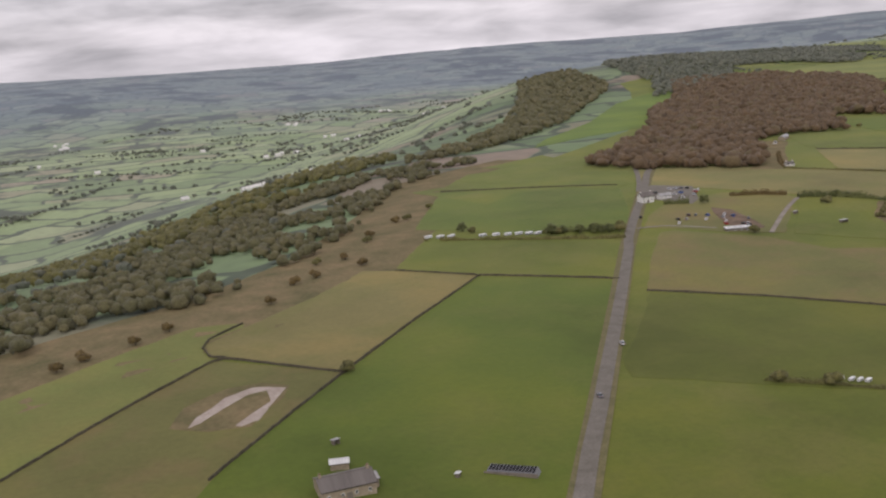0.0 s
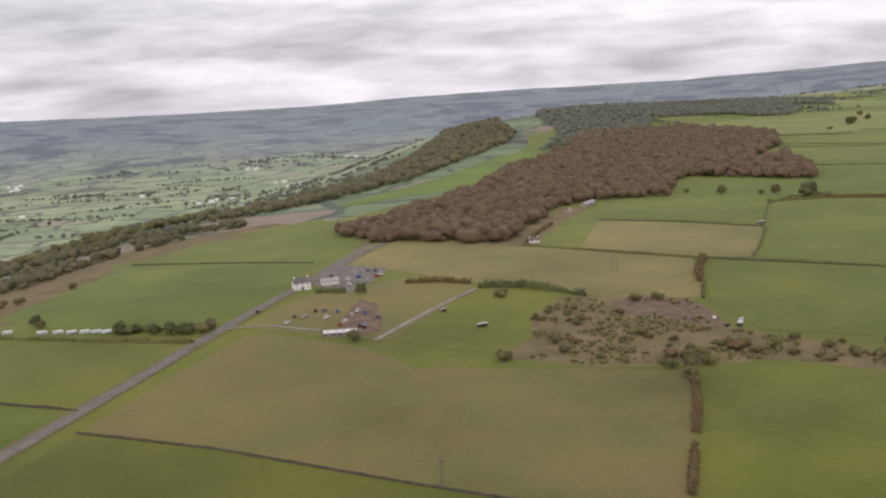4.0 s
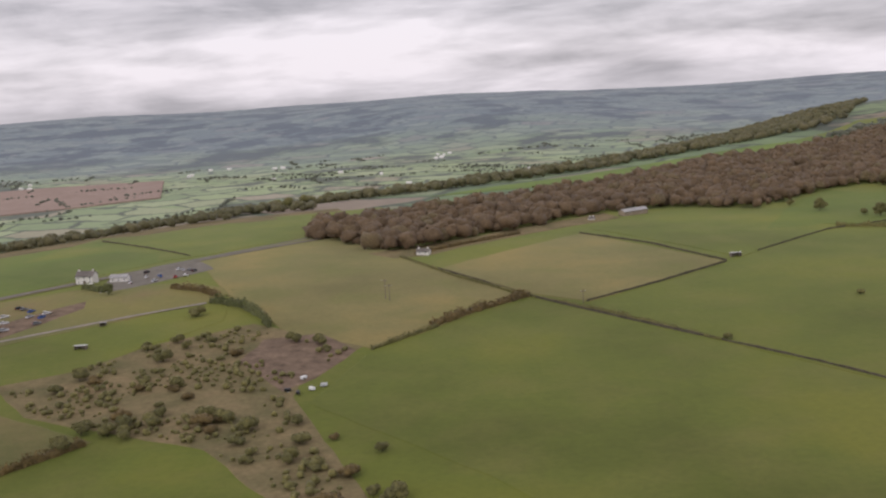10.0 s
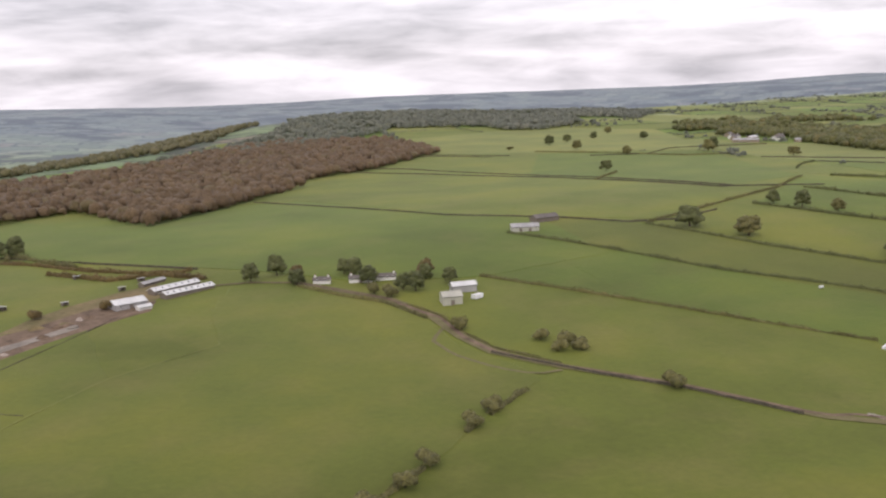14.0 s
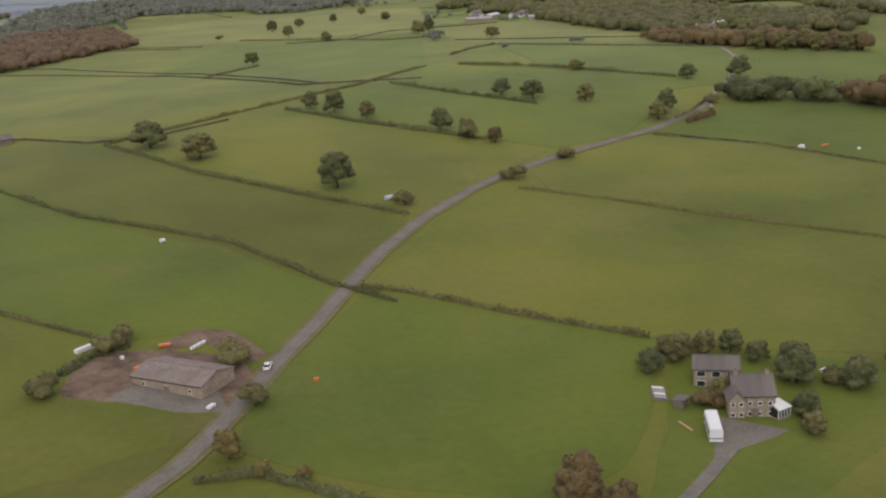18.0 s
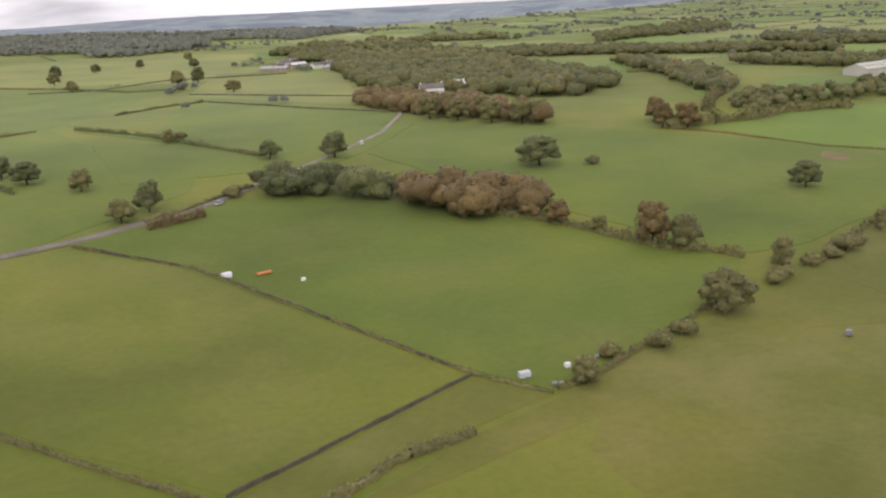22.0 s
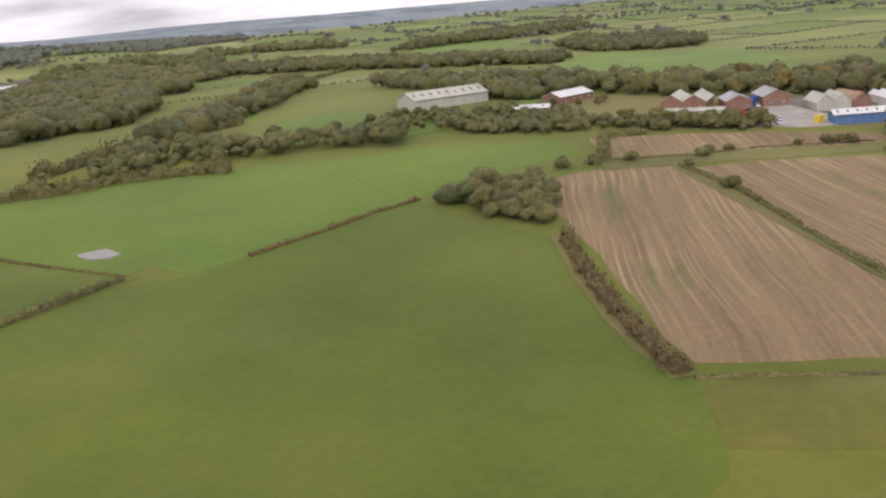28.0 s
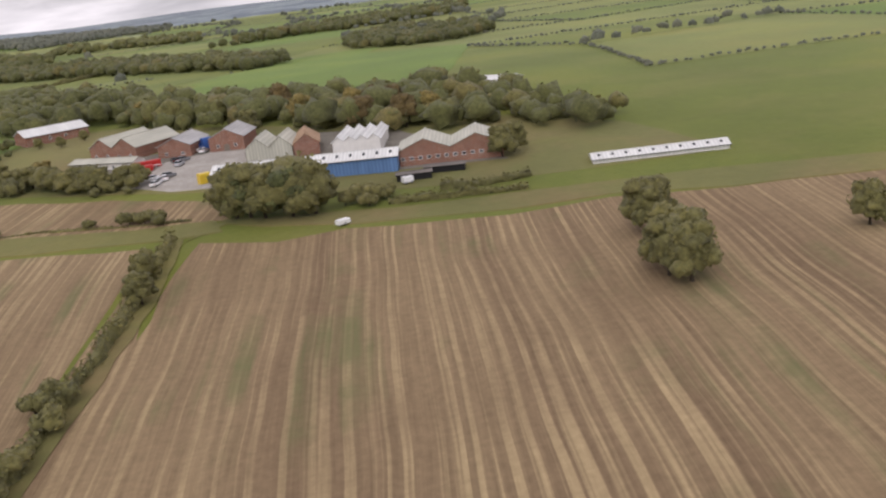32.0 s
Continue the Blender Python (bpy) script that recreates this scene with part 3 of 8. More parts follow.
def ico(level):
    bm = bmesh.new()
    bmesh.ops.create_icosphere(bm, subdivisions=level, radius=1)
    v, f = np.array([p.co[:] for p in bm.verts]), np.array([[p.index for p in q.verts] for q in bm.faces])
    bm.free()
    return v, f


ICO_V, ICO_F = ico(1)
BALL_V, BALL_F = ico(2)


def lump(rng, level, rough):
    """A lumpy rounded crown of unit radius, without the underside that nobody sees."""
    v, f = (BALL_V, BALL_F) if level == 2 else (ICO_V, ICO_F)
    o = rng.uniform(0, 50, 3)
    k = np.array([1 + rough * noise.noise(Vector(p * 1.9 + o)) + 0.5 * rough * noise.noise(Vector(p * 4.3 + o)) for p in v])
    w = v * k[:, None]
    return w, f[v[f].mean(1)[:, 2] > -0.62]


def crown_data(rng, centres, radii, count, size, squash=0.8, core=0.92, level=2):
    """Lumpy masses of foliage with small leafy sprays over them, all triangles."""
    v, f = leaf_quads(rng, centres, radii, count, size, squash)
    V, F, k = [v], [f[:, [0, 1, 2]], f[:, [0, 2, 3]]], len(v)
    for c, r in zip(centres, radii):
        lv, lf = lump(rng, level, 0.6)
        V.append(np.array(c) + lv * r * core * np.array([1, 1, squash]))
        F.append(lf + k)
        k += len(lv)
    return np.concatenate(V), np.concatenate(F)


def tube(points, radii, n=6):
    v, f = [], []
    for i, (p, r) in enumerate(zip(points, radii)):
        for j in range(n):
            a = 2 * math.pi * j / n
            v.append((p[0] + r * math.cos(a), p[1] + r * math.sin(a), p[2]))
        if i:
            for j in range(n):
                f.append(((i - 1) * n + j, (i - 1) * n + (j + 1) % n, i * n + (j + 1) % n, i * n + j))
    return v, f


TREE_SEEDS = {}


def tree_proto(kind, variant):
    rng = np.random.default_rng(100 + variant * 7 + len(kind))
    mat = dict(green=LEAF_GREEN, olive=LEAF_OLIVE, brown=LEAF_BROWN, gold=LEAF_GOLD, bush=LEAF_OLIVE, rust=LEAF_BROWN)[kind]
    bush = kind in ("bush", "rust")
    if bush:
        cs = [(rng.uniform(-0.3, 0.3), rng.uniform(-0.3, 0.3), rng.uniform(0.32, 0.6)) for _ in range(5)]
        rs = [rng.uniform(0.25, 0.42) for _ in cs]
        count, size = 420, 0.06
    else:
        wide = rng.uniform(0.9, 1.2)
        cs = [(0, 0, 0.50), (0.02, 0.03, 0.72)]
        rs = [0.38, 0.24]
        for i in range(13):
            a = i * 2.4 + rng.uniform(-0.4, 0.4)
            zz = 0.24 + 0.56 * i / 12
            rad = rng.uniform(0.22, 0.36) * wide * (1.0 if zz < 0.55 else 0.68)
            cs.append((rad * math.cos(a), rad * math.sin(a), zz))
            rs.append(rng.uniform(0.13, 0.21))
        count, size = 1000, 0.038
    ob = new({"bush": "bush", "rust": "bush"}.get(kind, "tree"))
    ob.empty_display_size = 0.1
    part("crown", crown_data(rng, cs, rs, count, size), mat, ob)
    if not bush:
        bend = rng.uniform(-0.03, 0.03, 2)
        part("trunk", tube([(0, 0, -0.06), (0, 0, 0.05), (bend[0], bend[1], 0.3), (bend[0] * 2, bend[1] * 2, 0.6)], [0.045, 0.032, 0.026, 0.012]), BARK, ob)
        for c in cs[3:6]:
            part("limb", tube([(bend[0], bend[1], 0.25), (c[0] * 0.5, c[1] * 0.5, c[2] * 0.72), c], [0.018, 0.012, 0.005], 5), BARK, ob)
    else:
        part("stem", tube([(0, 0, -0.08), (0.02, 0.02, 0.4)], [0.05, 0.02], 5), BARK, ob)
    return ob


TREE_LABELS = dict(green="dark green broadleaf tree standing in pasture", olive="olive-green broadleaf tree turning to autumn",
                   brown="russet autumn tree with a rounded crown", gold="golden-leaved autumn tree by the farm",
                   bush="rounded green thorn bush on rough grass", rust="brown leafless-looking scrub bush")
PLANT = np.random.default_rng(5)


def plant(kind, x, y, h, label="", wide=1.0):
    key = (kind, int(PLANT.integers(0, 4)))
    m = pose(x, y, hz(x, y) + 0.05, 0, 0, PLANT.uniform(0, 360)) @ Matrix.Diagonal((h * wide, h * wide, h, 1))
    if key not in TREE_SEEDS:
        TREE_SEEDS[key] = tree_proto(*key)
        TREE_SEEDS[key].matrix_basis = m
        ob = TREE_SEEDS[key]
    else:
        ob = copy_thing(TREE_SEEDS[key], Matrix())
        ob.matrix_basis = m
    return tagged(ob, label or TREE_LABELS[kind], "bush" if kind in ("bush", "rust") else "tree")


def in_poly(q, P):
    P = np.array(P, float)
    ok = np.zeros(len(q), bool)
    for a, b in zip(P, np.roll(P, -1, 0)):
        c = (a[1] > q[:, 1]) != (b[1] > q[:, 1])
        with np.errstate(divide="ignore", invalid="ignore"):
            ok ^= c & (q[:, 0] < (b[0] - a[0]) * (q[:, 1] - a[1]) / (b[1] - a[1]) + a[0])
    return ok


WOOD_RNG = np.random.default_rng(11)


def clump_types(n, leaves, size, lobes=3, level=2):
    """Crowns for woods and copses, of unit height."""
    out = []
    for i in range(n):
        rng = np.random.default_rng(300 + i)
        k = 0.3 if lobes > 1 else 0.06
        cs = [(rng.uniform(-k, k), rng.uniform(-k, k), rng.uniform(0.45, 0.72)) for _ in range(lobes)]
        rs = [rng.uniform(0.26, 0.4) if lobes > 1 else rng.uniform(0.44, 0.56) for _ in cs]
        out.append(crown_data(rng, cs, rs, leaves, size, level=level))
    return out


CLUMPS_NEAR, CLUMPS_MID = clump_types(6, 300, 0.045, 4), clump_types(8, 40, 0.07, 2)
CLUMPS_WOOD, CLUMPS_FAR = clump_types(12, 18, 0.08, 1), clump_types(6, 3, 0.16, 1, 1)


def many(name, places, sizes, types, material, label, category):
    """Crowns past counting, joined into one mesh."""
    V, F, k = [], [], 0
    zs = height(places[:, 0], places[:, 1])
    for (x, y), z, h in zip(places, zs, sizes):
        v, f = types[int(WOOD_RNG.integers(0, len(types)))]
        a = WOOD_RNG.uniform(0, 6.28)
        c, s = math.cos(a) * h, math.sin(a) * h
        w = WOOD_RNG.uniform(0.85, 1.2)
        V.append(np.column_stack([x + w * (v[:, 0] * c - v[:, 1] * s), y + w * (v[:, 0] * s + v[:, 1] * c), z + v[:, 2] * h - 0.15 * h]))
        F.append(f + k)
        k += len(v)
    return tagged(new(name, mesh(name, np.concatenate(V), np.concatenate(F), [material], True)), label, category, kind="stuff")


def wood(poly, spacing, h, material, label, types=None, name="woodland", gap=0.0, grain=0.02, seed=0.0, spread=(0.55, 1.25)):
    """Trees over a stretch of land; gap leaves clearings out of it."""
    P = np.array(poly, float)
    x0, y0, x1, y1 = *P.min(0), *P.max(0)
    qx, qy = np.meshgrid(np.arange(x0, x1, spacing), np.arange(y0, y1, spacing))
    q = np.stack([qx.ravel(), qy.ravel()], 1) + WOOD_RNG.uniform(-0.45, 0.45, (qx.size, 2)) * spacing
    q = q[in_poly(q, P)]
    if gap:
        q = q[[noise.noise((x * grain, y * grain, seed)) * 0.6 + noise.noise((x * grain * 3, y * grain * 3, seed)) * 0.3 + 0.5 > gap for x, y in q]]
    return many(name, q, h * WOOD_RNG.uniform(*spread, len(q)), types or (CLUMPS_MID if material is LEAF_DARK and P[:, 1].max() < 260 else CLUMPS_FAR if material is LEAF_FAR else CLUMPS_WOOD), material, label, "woodland")


def hedge_piece(Q, zs, h, w):
    """One length of hedge: an uneven leafy ridge that runs on without a break."""
    n = len(Q)
    s = np.array([h * (0.92 + 0.6 * noise.noise((x * 0.15, y * 0.15, 1.0)) + 0.55 * noise.noise((x * 0.5, y * 0.5, 4.0))) for x, y in Q])
    ww = np.array([w * (0.85 + 0.45 * noise.noise((x * 0.3, y * 0.3, 6.0))) for x, y in Q])
    t = np.gradient(Q, axis=0)
    t /= np.maximum(np.hypot(t[:, 0], t[:, 1]), 1e-6)[:, None]
    side = np.column_stack([-t[:, 1], t[:, 0]])
    prof = np.array([(-0.5, -0.05), (-0.52, 0.35), (-0.36, 0.78), (0.0, 0.92), (0.36, 0.78), (0.52, 0.35), (0.5, -0.05)])
    m = len(prof)
    xy = Q[:, None] + side[:, None] * (0.75 * ww[:, None] * prof[None, :, 0])[..., None] + WOOD_RNG.normal(size=(n, m, 2)) * 0.09 * w
    z = zs[:, None] + s[:, None] * prof[None, :, 1] * WOOD_RNG.uniform(0.5, 1.05, (n, m))
    v = np.concatenate([xy, z[..., None]], -1).reshape(-1, 3)
    a = (np.arange(n - 1)[:, None] * m + np.arange(m - 1)[None]).ravel()
    f = [np.stack([a, a + 1, a + m + 1], 1), np.stack([a, a + m + 1, a + m], 1)]
    for e in (0, (n - 1) * m):
        f.append(np.stack([np.full(m - 2, e), e + np.arange(1, m - 1), e + np.arange(2, m)], 1))
    count = 30 * n
    u = WOOD_RNG.uniform(0, n - 1, count)
    i = np.minimum(u.astype(int), n - 2)
    k = (u - i)[:, None]
    th = WOOD_RNG.uniform(0.1, math.pi - 0.1, count)
    cx, sy = side[i] * (1 - k) + side[i + 1] * k, (s[i] * (1 - k[:, 0]) + s[i + 1] * k[:, 0])
    wd = ww[i]
    grow = WOOD_RNG.uniform(0.6, 1.32, count)
    c = np.column_stack([Q[i] * (1 - k) + Q[i + 1] * k + cx * (wd * 0.5 * np.cos(th) * grow)[:, None], zs[i] * (1 - k[:, 0]) + zs[i + 1] * k[:, 0] + sy * 0.9 * np.sin(th) ** 0.7 * grow])
    d = np.column_stack([cx * np.cos(th)[:, None], np.sin(th)]) + WOOD_RNG.normal(size=(count, 3)) * 0.6
    d /= np.linalg.norm(d, axis=1)[:, None]
    p = np.cross(d, WOOD_RNG.normal(size=(count, 3)))
    p /= np.linalg.norm(p, axis=1)[:, None]
    r = np.cross(d, p)
    sz = (0.17 * min(w, h * 1.3) ** 0.6 * WOOD_RNG.uniform(0.6, 1.3, count))[:, None]
    q = np.stack([c - p * sz, c - r * sz * 0.7, c + p * sz, c + r * sz * 0.7], 1).reshape(-1, 3)
    b = len(v) + np.arange(count) * 4
    f += [np.stack([b, b + 1, b + 2], 1), np.stack([b, b + 2, b + 3], 1)]
    return np.concatenate([v, q]), np.concatenate(f)


def hedge(points, h, w, material, label, gap=0.0, name="hedge", dens=1.0):
    """A field hedge in lengths of about a dozen paces, broken where it has gaps."""
    Q = resample(points, 1.1 / dens)
    keep = [noise.noise((p[0] * 0.07, p[1] * 0.07, 9.0)) * 0.5 + 0.5 > gap for p in Q]
    runs, now = [], []
    for p, ok in zip(Q, keep):
        if ok and len(now) < 14:
            now.append(p)
            continue
        if len(now) > 1:
            runs.append(np.array(now))
        now = [now[-1], p] if ok and now else [p] if ok else []
    if len(now) > 1:
        runs.append(np.array(now))
    if not runs:
        return None
    ob = new(name)
    ob.empty_display_size = 0.1
    ob.matrix_basis = pose(runs[0][0][0], runs[0][0][1], hz(*runs[0][0]))
    o = np.array(ob.matrix_basis.translation)
    for R in runs:
        v, f = hedge_piece(R, height(R[:, 0], R[:, 1]), h, w * 0.85)
        part("hedge_section", (v - o, f), material, ob)
    return tagged(ob, label, "hedge")


def wall(points, label="weathered dry stone field wall between pastures", h=0.6, w=0.36, lean=VERGE):
    """A dry stone wall: uneven courses, a rough coping, here and there a slump."""
    Q = resample(points, 1.5)
    Q = Q + WOOD_RNG.uniform(-0.08, 0.08, Q.shape)
    L, R = sides(Q, w)
    v, f = [], []
    ob = new("field_wall")
    ob.empty_display_size = 0.1
    ob.matrix_basis = pose(Q[0][0], Q[0][1], hz(*Q[0]))
    o = np.array(ob.matrix_basis.translation)
    last = []
    for i, (a, m, b) in enumerate(zip(L, Q, R)):
        s = h * (1 + 0.25 * noise.noise((m[0] * 0.2, m[1] * 0.2, 5.0)) + WOOD_RNG.uniform(-0.12, 0.12))
        z = hz(*m)
        a2, b2 = m + (a - m) * 0.62, m + (b - m) * 0.62
        row = [tuple(np.array(q) - o) for q in ((*a, z - 0.1), (*a2, z + s * 0.9), (*m, z + s), (*b2, z + s * 0.9), (*b, z - 0.1))]
        v += row
        if len(v) > 5:
            k = len(v) - 5
            f += [(k - 5 + j, k - 4 + j, k + 1 + j, k + j) for j in range(4)]
        if len(v) >= 60 or (i == len(Q) - 1 and len(v) > 5):
            n = len(v)
            f += [(4, 3, 2, 1, 0), (n - 5, n - 4, n - 3, n - 2, n - 1)]
            part("wall_section", (v, f), STONE, ob)
            v, f = list(row), []
    return tagged(ob, label, "wall")

# ---- fields and yards ----
field([(-5.4, 261.4), (24.4, 276.1), (56.3, 268.1), (113.5, 323.2), (178.9, 401.4), (258.9, 480.5), (242.3, 436.4), (153.8, 335.0), (108.0, 273.4), (51.8, 245.3), (39.2, 252.2), (-9.6, 224.0)], BRACKEN, "bracken-covered brow above the scarp", 0.060)
field([(-9.6, 224.0), (38.8, 251.0), (50.6, 246.4), (49.4, 241.8), (37.9, 235.7), (34.3, 226.8), (34.0, 218.7), (8.0, 198.1), (-14.8, 178.7)], G_PALE, "pale grazed field under the bracken brow", 0.103)
field([(36.8, 232.3), (51.6, 242.5), (76.4, 259.9), (99.6, 279.8), (108.0, 273.4), (123.4, 251.0), (86.5, 220.6), (55.5, 193.9), (45.9, 206.1), (37.6, 219.9), (34.5, 221.5)], G_DRY, "dry brown-green pasture above a dark wall", 0.105)
field([(-14.8, 178.7), (8.0, 198.1), (34.3, 218.4), (45.2, 204.2), (54.0, 192.7), (34.1, 175.3), (14.5, 156.7), (8.4, 149.1), (-16.5, 164.0)], G_ROUGH, "rough damp pasture round an old pond", 0.108)
field([(6.6, 146.0), (14.5, 156.7), (33.6, 173.9), (54.0, 191.7), (122.6, 249.8), (151.8, 221.4), (109.6, 173.3), (81.6, 142.9), (54.1, 113.6)], G_LUSH, "lush green pasture beside the road", 0.110)
field([(108.0, 273.4), (134.2, 305.6), (184.9, 257.9), (153.6, 223.2), (124.8, 251.7)], G_MID, "pasture below a row of caravans", 0.113)
field([(107.8, 166.6), (124.8, 180.6), (149.5, 205.9), (171.7, 184.2), (194.0, 154.1), (213.4, 128.5), (221.6, 112.4), (210.0, 99.5), (152.9, 110.5), (102.0, 156.1)], G_DEEP, "deep green pasture across the road", 0.115)
field([(151.5, 209.1), (173.9, 233.4), (201.8, 261.0), (206.9, 260.4), (223.0, 234.0), (226.1, 211.4), (279.8, 174.9), (266.0, 158.3), (243.4, 134.1), (223.5, 113.4), (214.6, 129.6), (195.0, 155.5), (172.6, 186.0)], G_ROUGH, "dry tussocky pasture beside the road", 0.118)
field([(146.0, 331.3), (160.7, 353.1), (202.7, 412.0), (231.4, 380.0), (254.6, 348.0), (212.9, 289.5), (193.9, 270.9), (167.7, 289.4)], G_LUSH, "bright pasture above the caravan row", 0.120)
field([(206.1, 419.9), (244.8, 458.2), (281.3, 448.7), (309.9, 410.6), (306.5, 394.9), (257.8, 352.1)], G_MID, "upper pasture on the brow", 0.122)
field([(193.1, 357.2), (221.6, 375.4), (246.8, 353.6), (275.3, 371.7), (304.4, 401.5), (286.6, 432.8), (238.0, 421.9), (196.6, 431.2)], G_MID, "green pasture near the woods", 0.125)
field([(263.1, 473.9), (313.3, 488.2), (302.9, 446.5), (282.0, 434.0)], G_MID, "strip of pasture against the wood", 0.128)
field([(239.6, 309.4), (250.2, 325.8), (261.7, 334.8), (270.5, 318.9), (259.2, 304.8), (250.5, 294.8), (243.5, 290.0)], ASPHALT, "tarmac car park behind the inn", 0.190, name="car_park", category="car park")
field([(224.8, 250.8), (231.0, 263.2), (237.3, 273.3), (242.9, 279.4), (245.1, 272.1), (239.9, 257.3), (233.5, 244.2), (228.4, 243.2)], MUD, "muddy trampled yard among parked cars", 0.190, name="car_park", category="car park")
field([(203.0, 269.9), (216.1, 283.7), (235.2, 296.4), (266.4, 299.0), (283.4, 286.0), (278.0, 271.5), (231.8, 235.0), (219.3, 244.8), (212.4, 258.9)], G_ROUGH, "worn grass where cars are parked", 0.145)
field([(233.1, 232.2), (276.6, 267.9), (284.4, 270.3), (287.1, 252.4), (272.3, 231.0), (262.6, 216.3), (248.9, 208.6)], G_MID, "small green paddock by the track", 0.138)
field([(248.0, 207.9), (262.6, 216.3), (273.1, 231.6), (295.5, 248.4), (324.4, 225.7), (312.5, 206.1), (313.1, 194.0), (336.0, 132.8), (329.3, 127.1), (301.3, 169.1), (283.6, 178.0), (262.0, 189.6)], BRACKEN, "brown boggy scrub with rushes and bare ground", 0.140)
field([(300.8, 234.1), (313.4, 237.1), (322.9, 223.2), (316.1, 205.1), (310.4, 197.5), (305.0, 206.6), (297.8, 218.3)], MUD, "bare trampled earth in the scrub", 0.190, name="bare_ground", category="bare ground")
field([(260.5, 337.6), (294.0, 382.8), (315.8, 365.4), (329.1, 324.0), (361.8, 266.7), (341.1, 238.3), (327.2, 223.8), (306.4, 238.2), (283.6, 277.2)], G_DRY, "straw-coloured meadow by the wood", 0.145)
field([(341.2, 303.0), (391.1, 359.0), (425.4, 297.6), (380.4, 256.7), (366.5, 267.0)], G_DRY, "ochre meadow hedged on all sides", 0.148)
field([(396.5, 368.7), (431.4, 413.2), (477.9, 347.9), (431.9, 302.2)], G_MID, "pasture in front of a wood-edge farm", 0.150)
field([(341.8, 238.2), (366.4, 262.7), (403.3, 217.8), (437.5, 168.1), (443.0, 159.4), (424.4, 147.1), (404.3, 124.7), (360.1, 130.1), (353.0, 148.1), (338.5, 165.3), (316.6, 190.6), (326.3, 219.1)], G_OLIVE, "wide even green pasture", 0.152)
field([(380.8, 255.5), (428.3, 295.6), (476.2, 344.2), (502.2, 329.6), (515.1, 302.0), (451.5, 152.7), (443.5, 162.0), (408.2, 211.9), (380.2, 252.8)], G_OLIVE, "wide green pasture with a wooden shelter", 0.155)
field([(453.6, 347.7), (485.5, 414.4), (511.1, 448.1), (525.4, 416.6), (564.8, 417.9), (520.8, 315.2), (496.4, 342.0), (475.9, 351.5)], G_LUSH, "green field in a bay of the wood", 0.158)
field([(245.9, 340.2), (261.5, 349.3), (293.4, 397.1), (292.7, 478.0), (254.3, 453.5), (228.0, 438.1)], G_MID, "pasture at the corner of the wood", 0.160)
field([(458.4, 143.5), (472.6, 157.4), (496.8, 182.2), (511.4, 196.0), (520.3, 200.7), (535.9, 207.5), (540.1, 233.3), (550.1, 255.8), (564.8, 247.6), (577.4, 220.4), (580.7, 199.6), (577.9, 181.6), (581.5, 166.8), (582.5, 155.8), (566.1, 144.4), (547.7, 129.3), (524.8, 111.5), (515.2, 102.5), (457.9, 116.8)], G_OLIVE, "broad lush pasture sloping to the lane", 0.163)
field([(438.0, 350.4), (471.6, 339.8), (496.2, 352.0), (517.0, 296.5), (526.2, 266.8), (512.8, 239.1), (511.4, 196.0), (497.0, 182.9), (472.7, 158.1), (458.0, 144.1), (447.5, 156.8), (444.3, 160.5)], G_OLIVE, "green pasture crossed by faint paths", 0.165)
field([(498.8, 350.7), (535.9, 302.3), (559.4, 276.0), (582.1, 241.3), (610.0, 229.6), (651.8, 235.1), (665.2, 295.1), (640.2, 351.9), (622.2, 425.7), (567.5, 417.3), (546.0, 429.6), (501.4, 429.7), (478.1, 383.1)], G_LUSH, "smooth green field beyond the hamlet", 0.177)
field([(548.5, 441.1), (639.6, 519.6), (791.8, 639.6), (844.5, 593.2), (658.9, 302.9), (642.0, 350.6), (624.2, 430.7)], G_MID, "smooth green field under the wood", 0.180)
field([(607.9, 230.1), (623.6, 201.4), (643.0, 164.4), (654.6, 144.3), (648.7, 133.6), (659.9, 117.0), (654.3, 107.7), (624.9, 106.0), (613.1, 118.2), (602.6, 140.1), (593.4, 154.7), (584.8, 169.4), (582.8, 185.1), (585.8, 202.9), (593.4, 212.6), (601.7, 217.5)], G_MID, "green pasture above the lane", 0.172)
field([(607.9, 234.1), (642.8, 275.7), (651.4, 249.1), (665.6, 204.4), (685.1, 172.2), (691.7, 143.0), (679.3, 131.1), (659.7, 142.2), (643.4, 165.0), (624.3, 202.7)], G_LUSH, "long green pasture between two hedges", 0.100)
field([(564.7, 412.0), (607.2, 440.8), (644.7, 322.1), (671.8, 288.1), (686.0, 263.1), (695.8, 220.7), (720.1, 168.8), (705.5, 151.6), (692.9, 145.4), (686.4, 173.6), (666.8, 206.2), (652.8, 251.7), (644.3, 279.1), (607.2, 236.1), (587.5, 255.9), (551.6, 289.5)], G_LUSH, "green pasture below the isolated barn", 0.103)
field([(564.7, 412.0), (608.2, 445.9), (645.7, 324.8), (672.8, 290.0), (698.8, 294.4), (762.6, 327.2), (770.2, 315.4), (762.7, 416.9), (728.8, 551.8), (676.1, 597.0), (612.8, 510.2)], G_MID, "pale sunlit pasture on the rise", 0.105)
field([(730.2, 555.5), (764.6, 420.2), (771.5, 317.1), (825.0, 345.5), (891.5, 579.6), (819.0, 587.4), (785.8, 639.4)], G_MID, "pale pasture with scattered trees", 0.108)
field([(480.2, 234.7), (481.3, 221.3), (483.9, 217.0), (490.4, 217.6), (498.9, 225.6), (510.9, 234.1), (518.8, 240.1), (527.6, 245.1), (531.2, 254.3), (516.9, 255.1), (501.3, 244.0), (491.0, 239.6), (484.1, 236.9)], MUD, "muddy yard with heaps of rubble", 0.190, name="yard", category="yard")
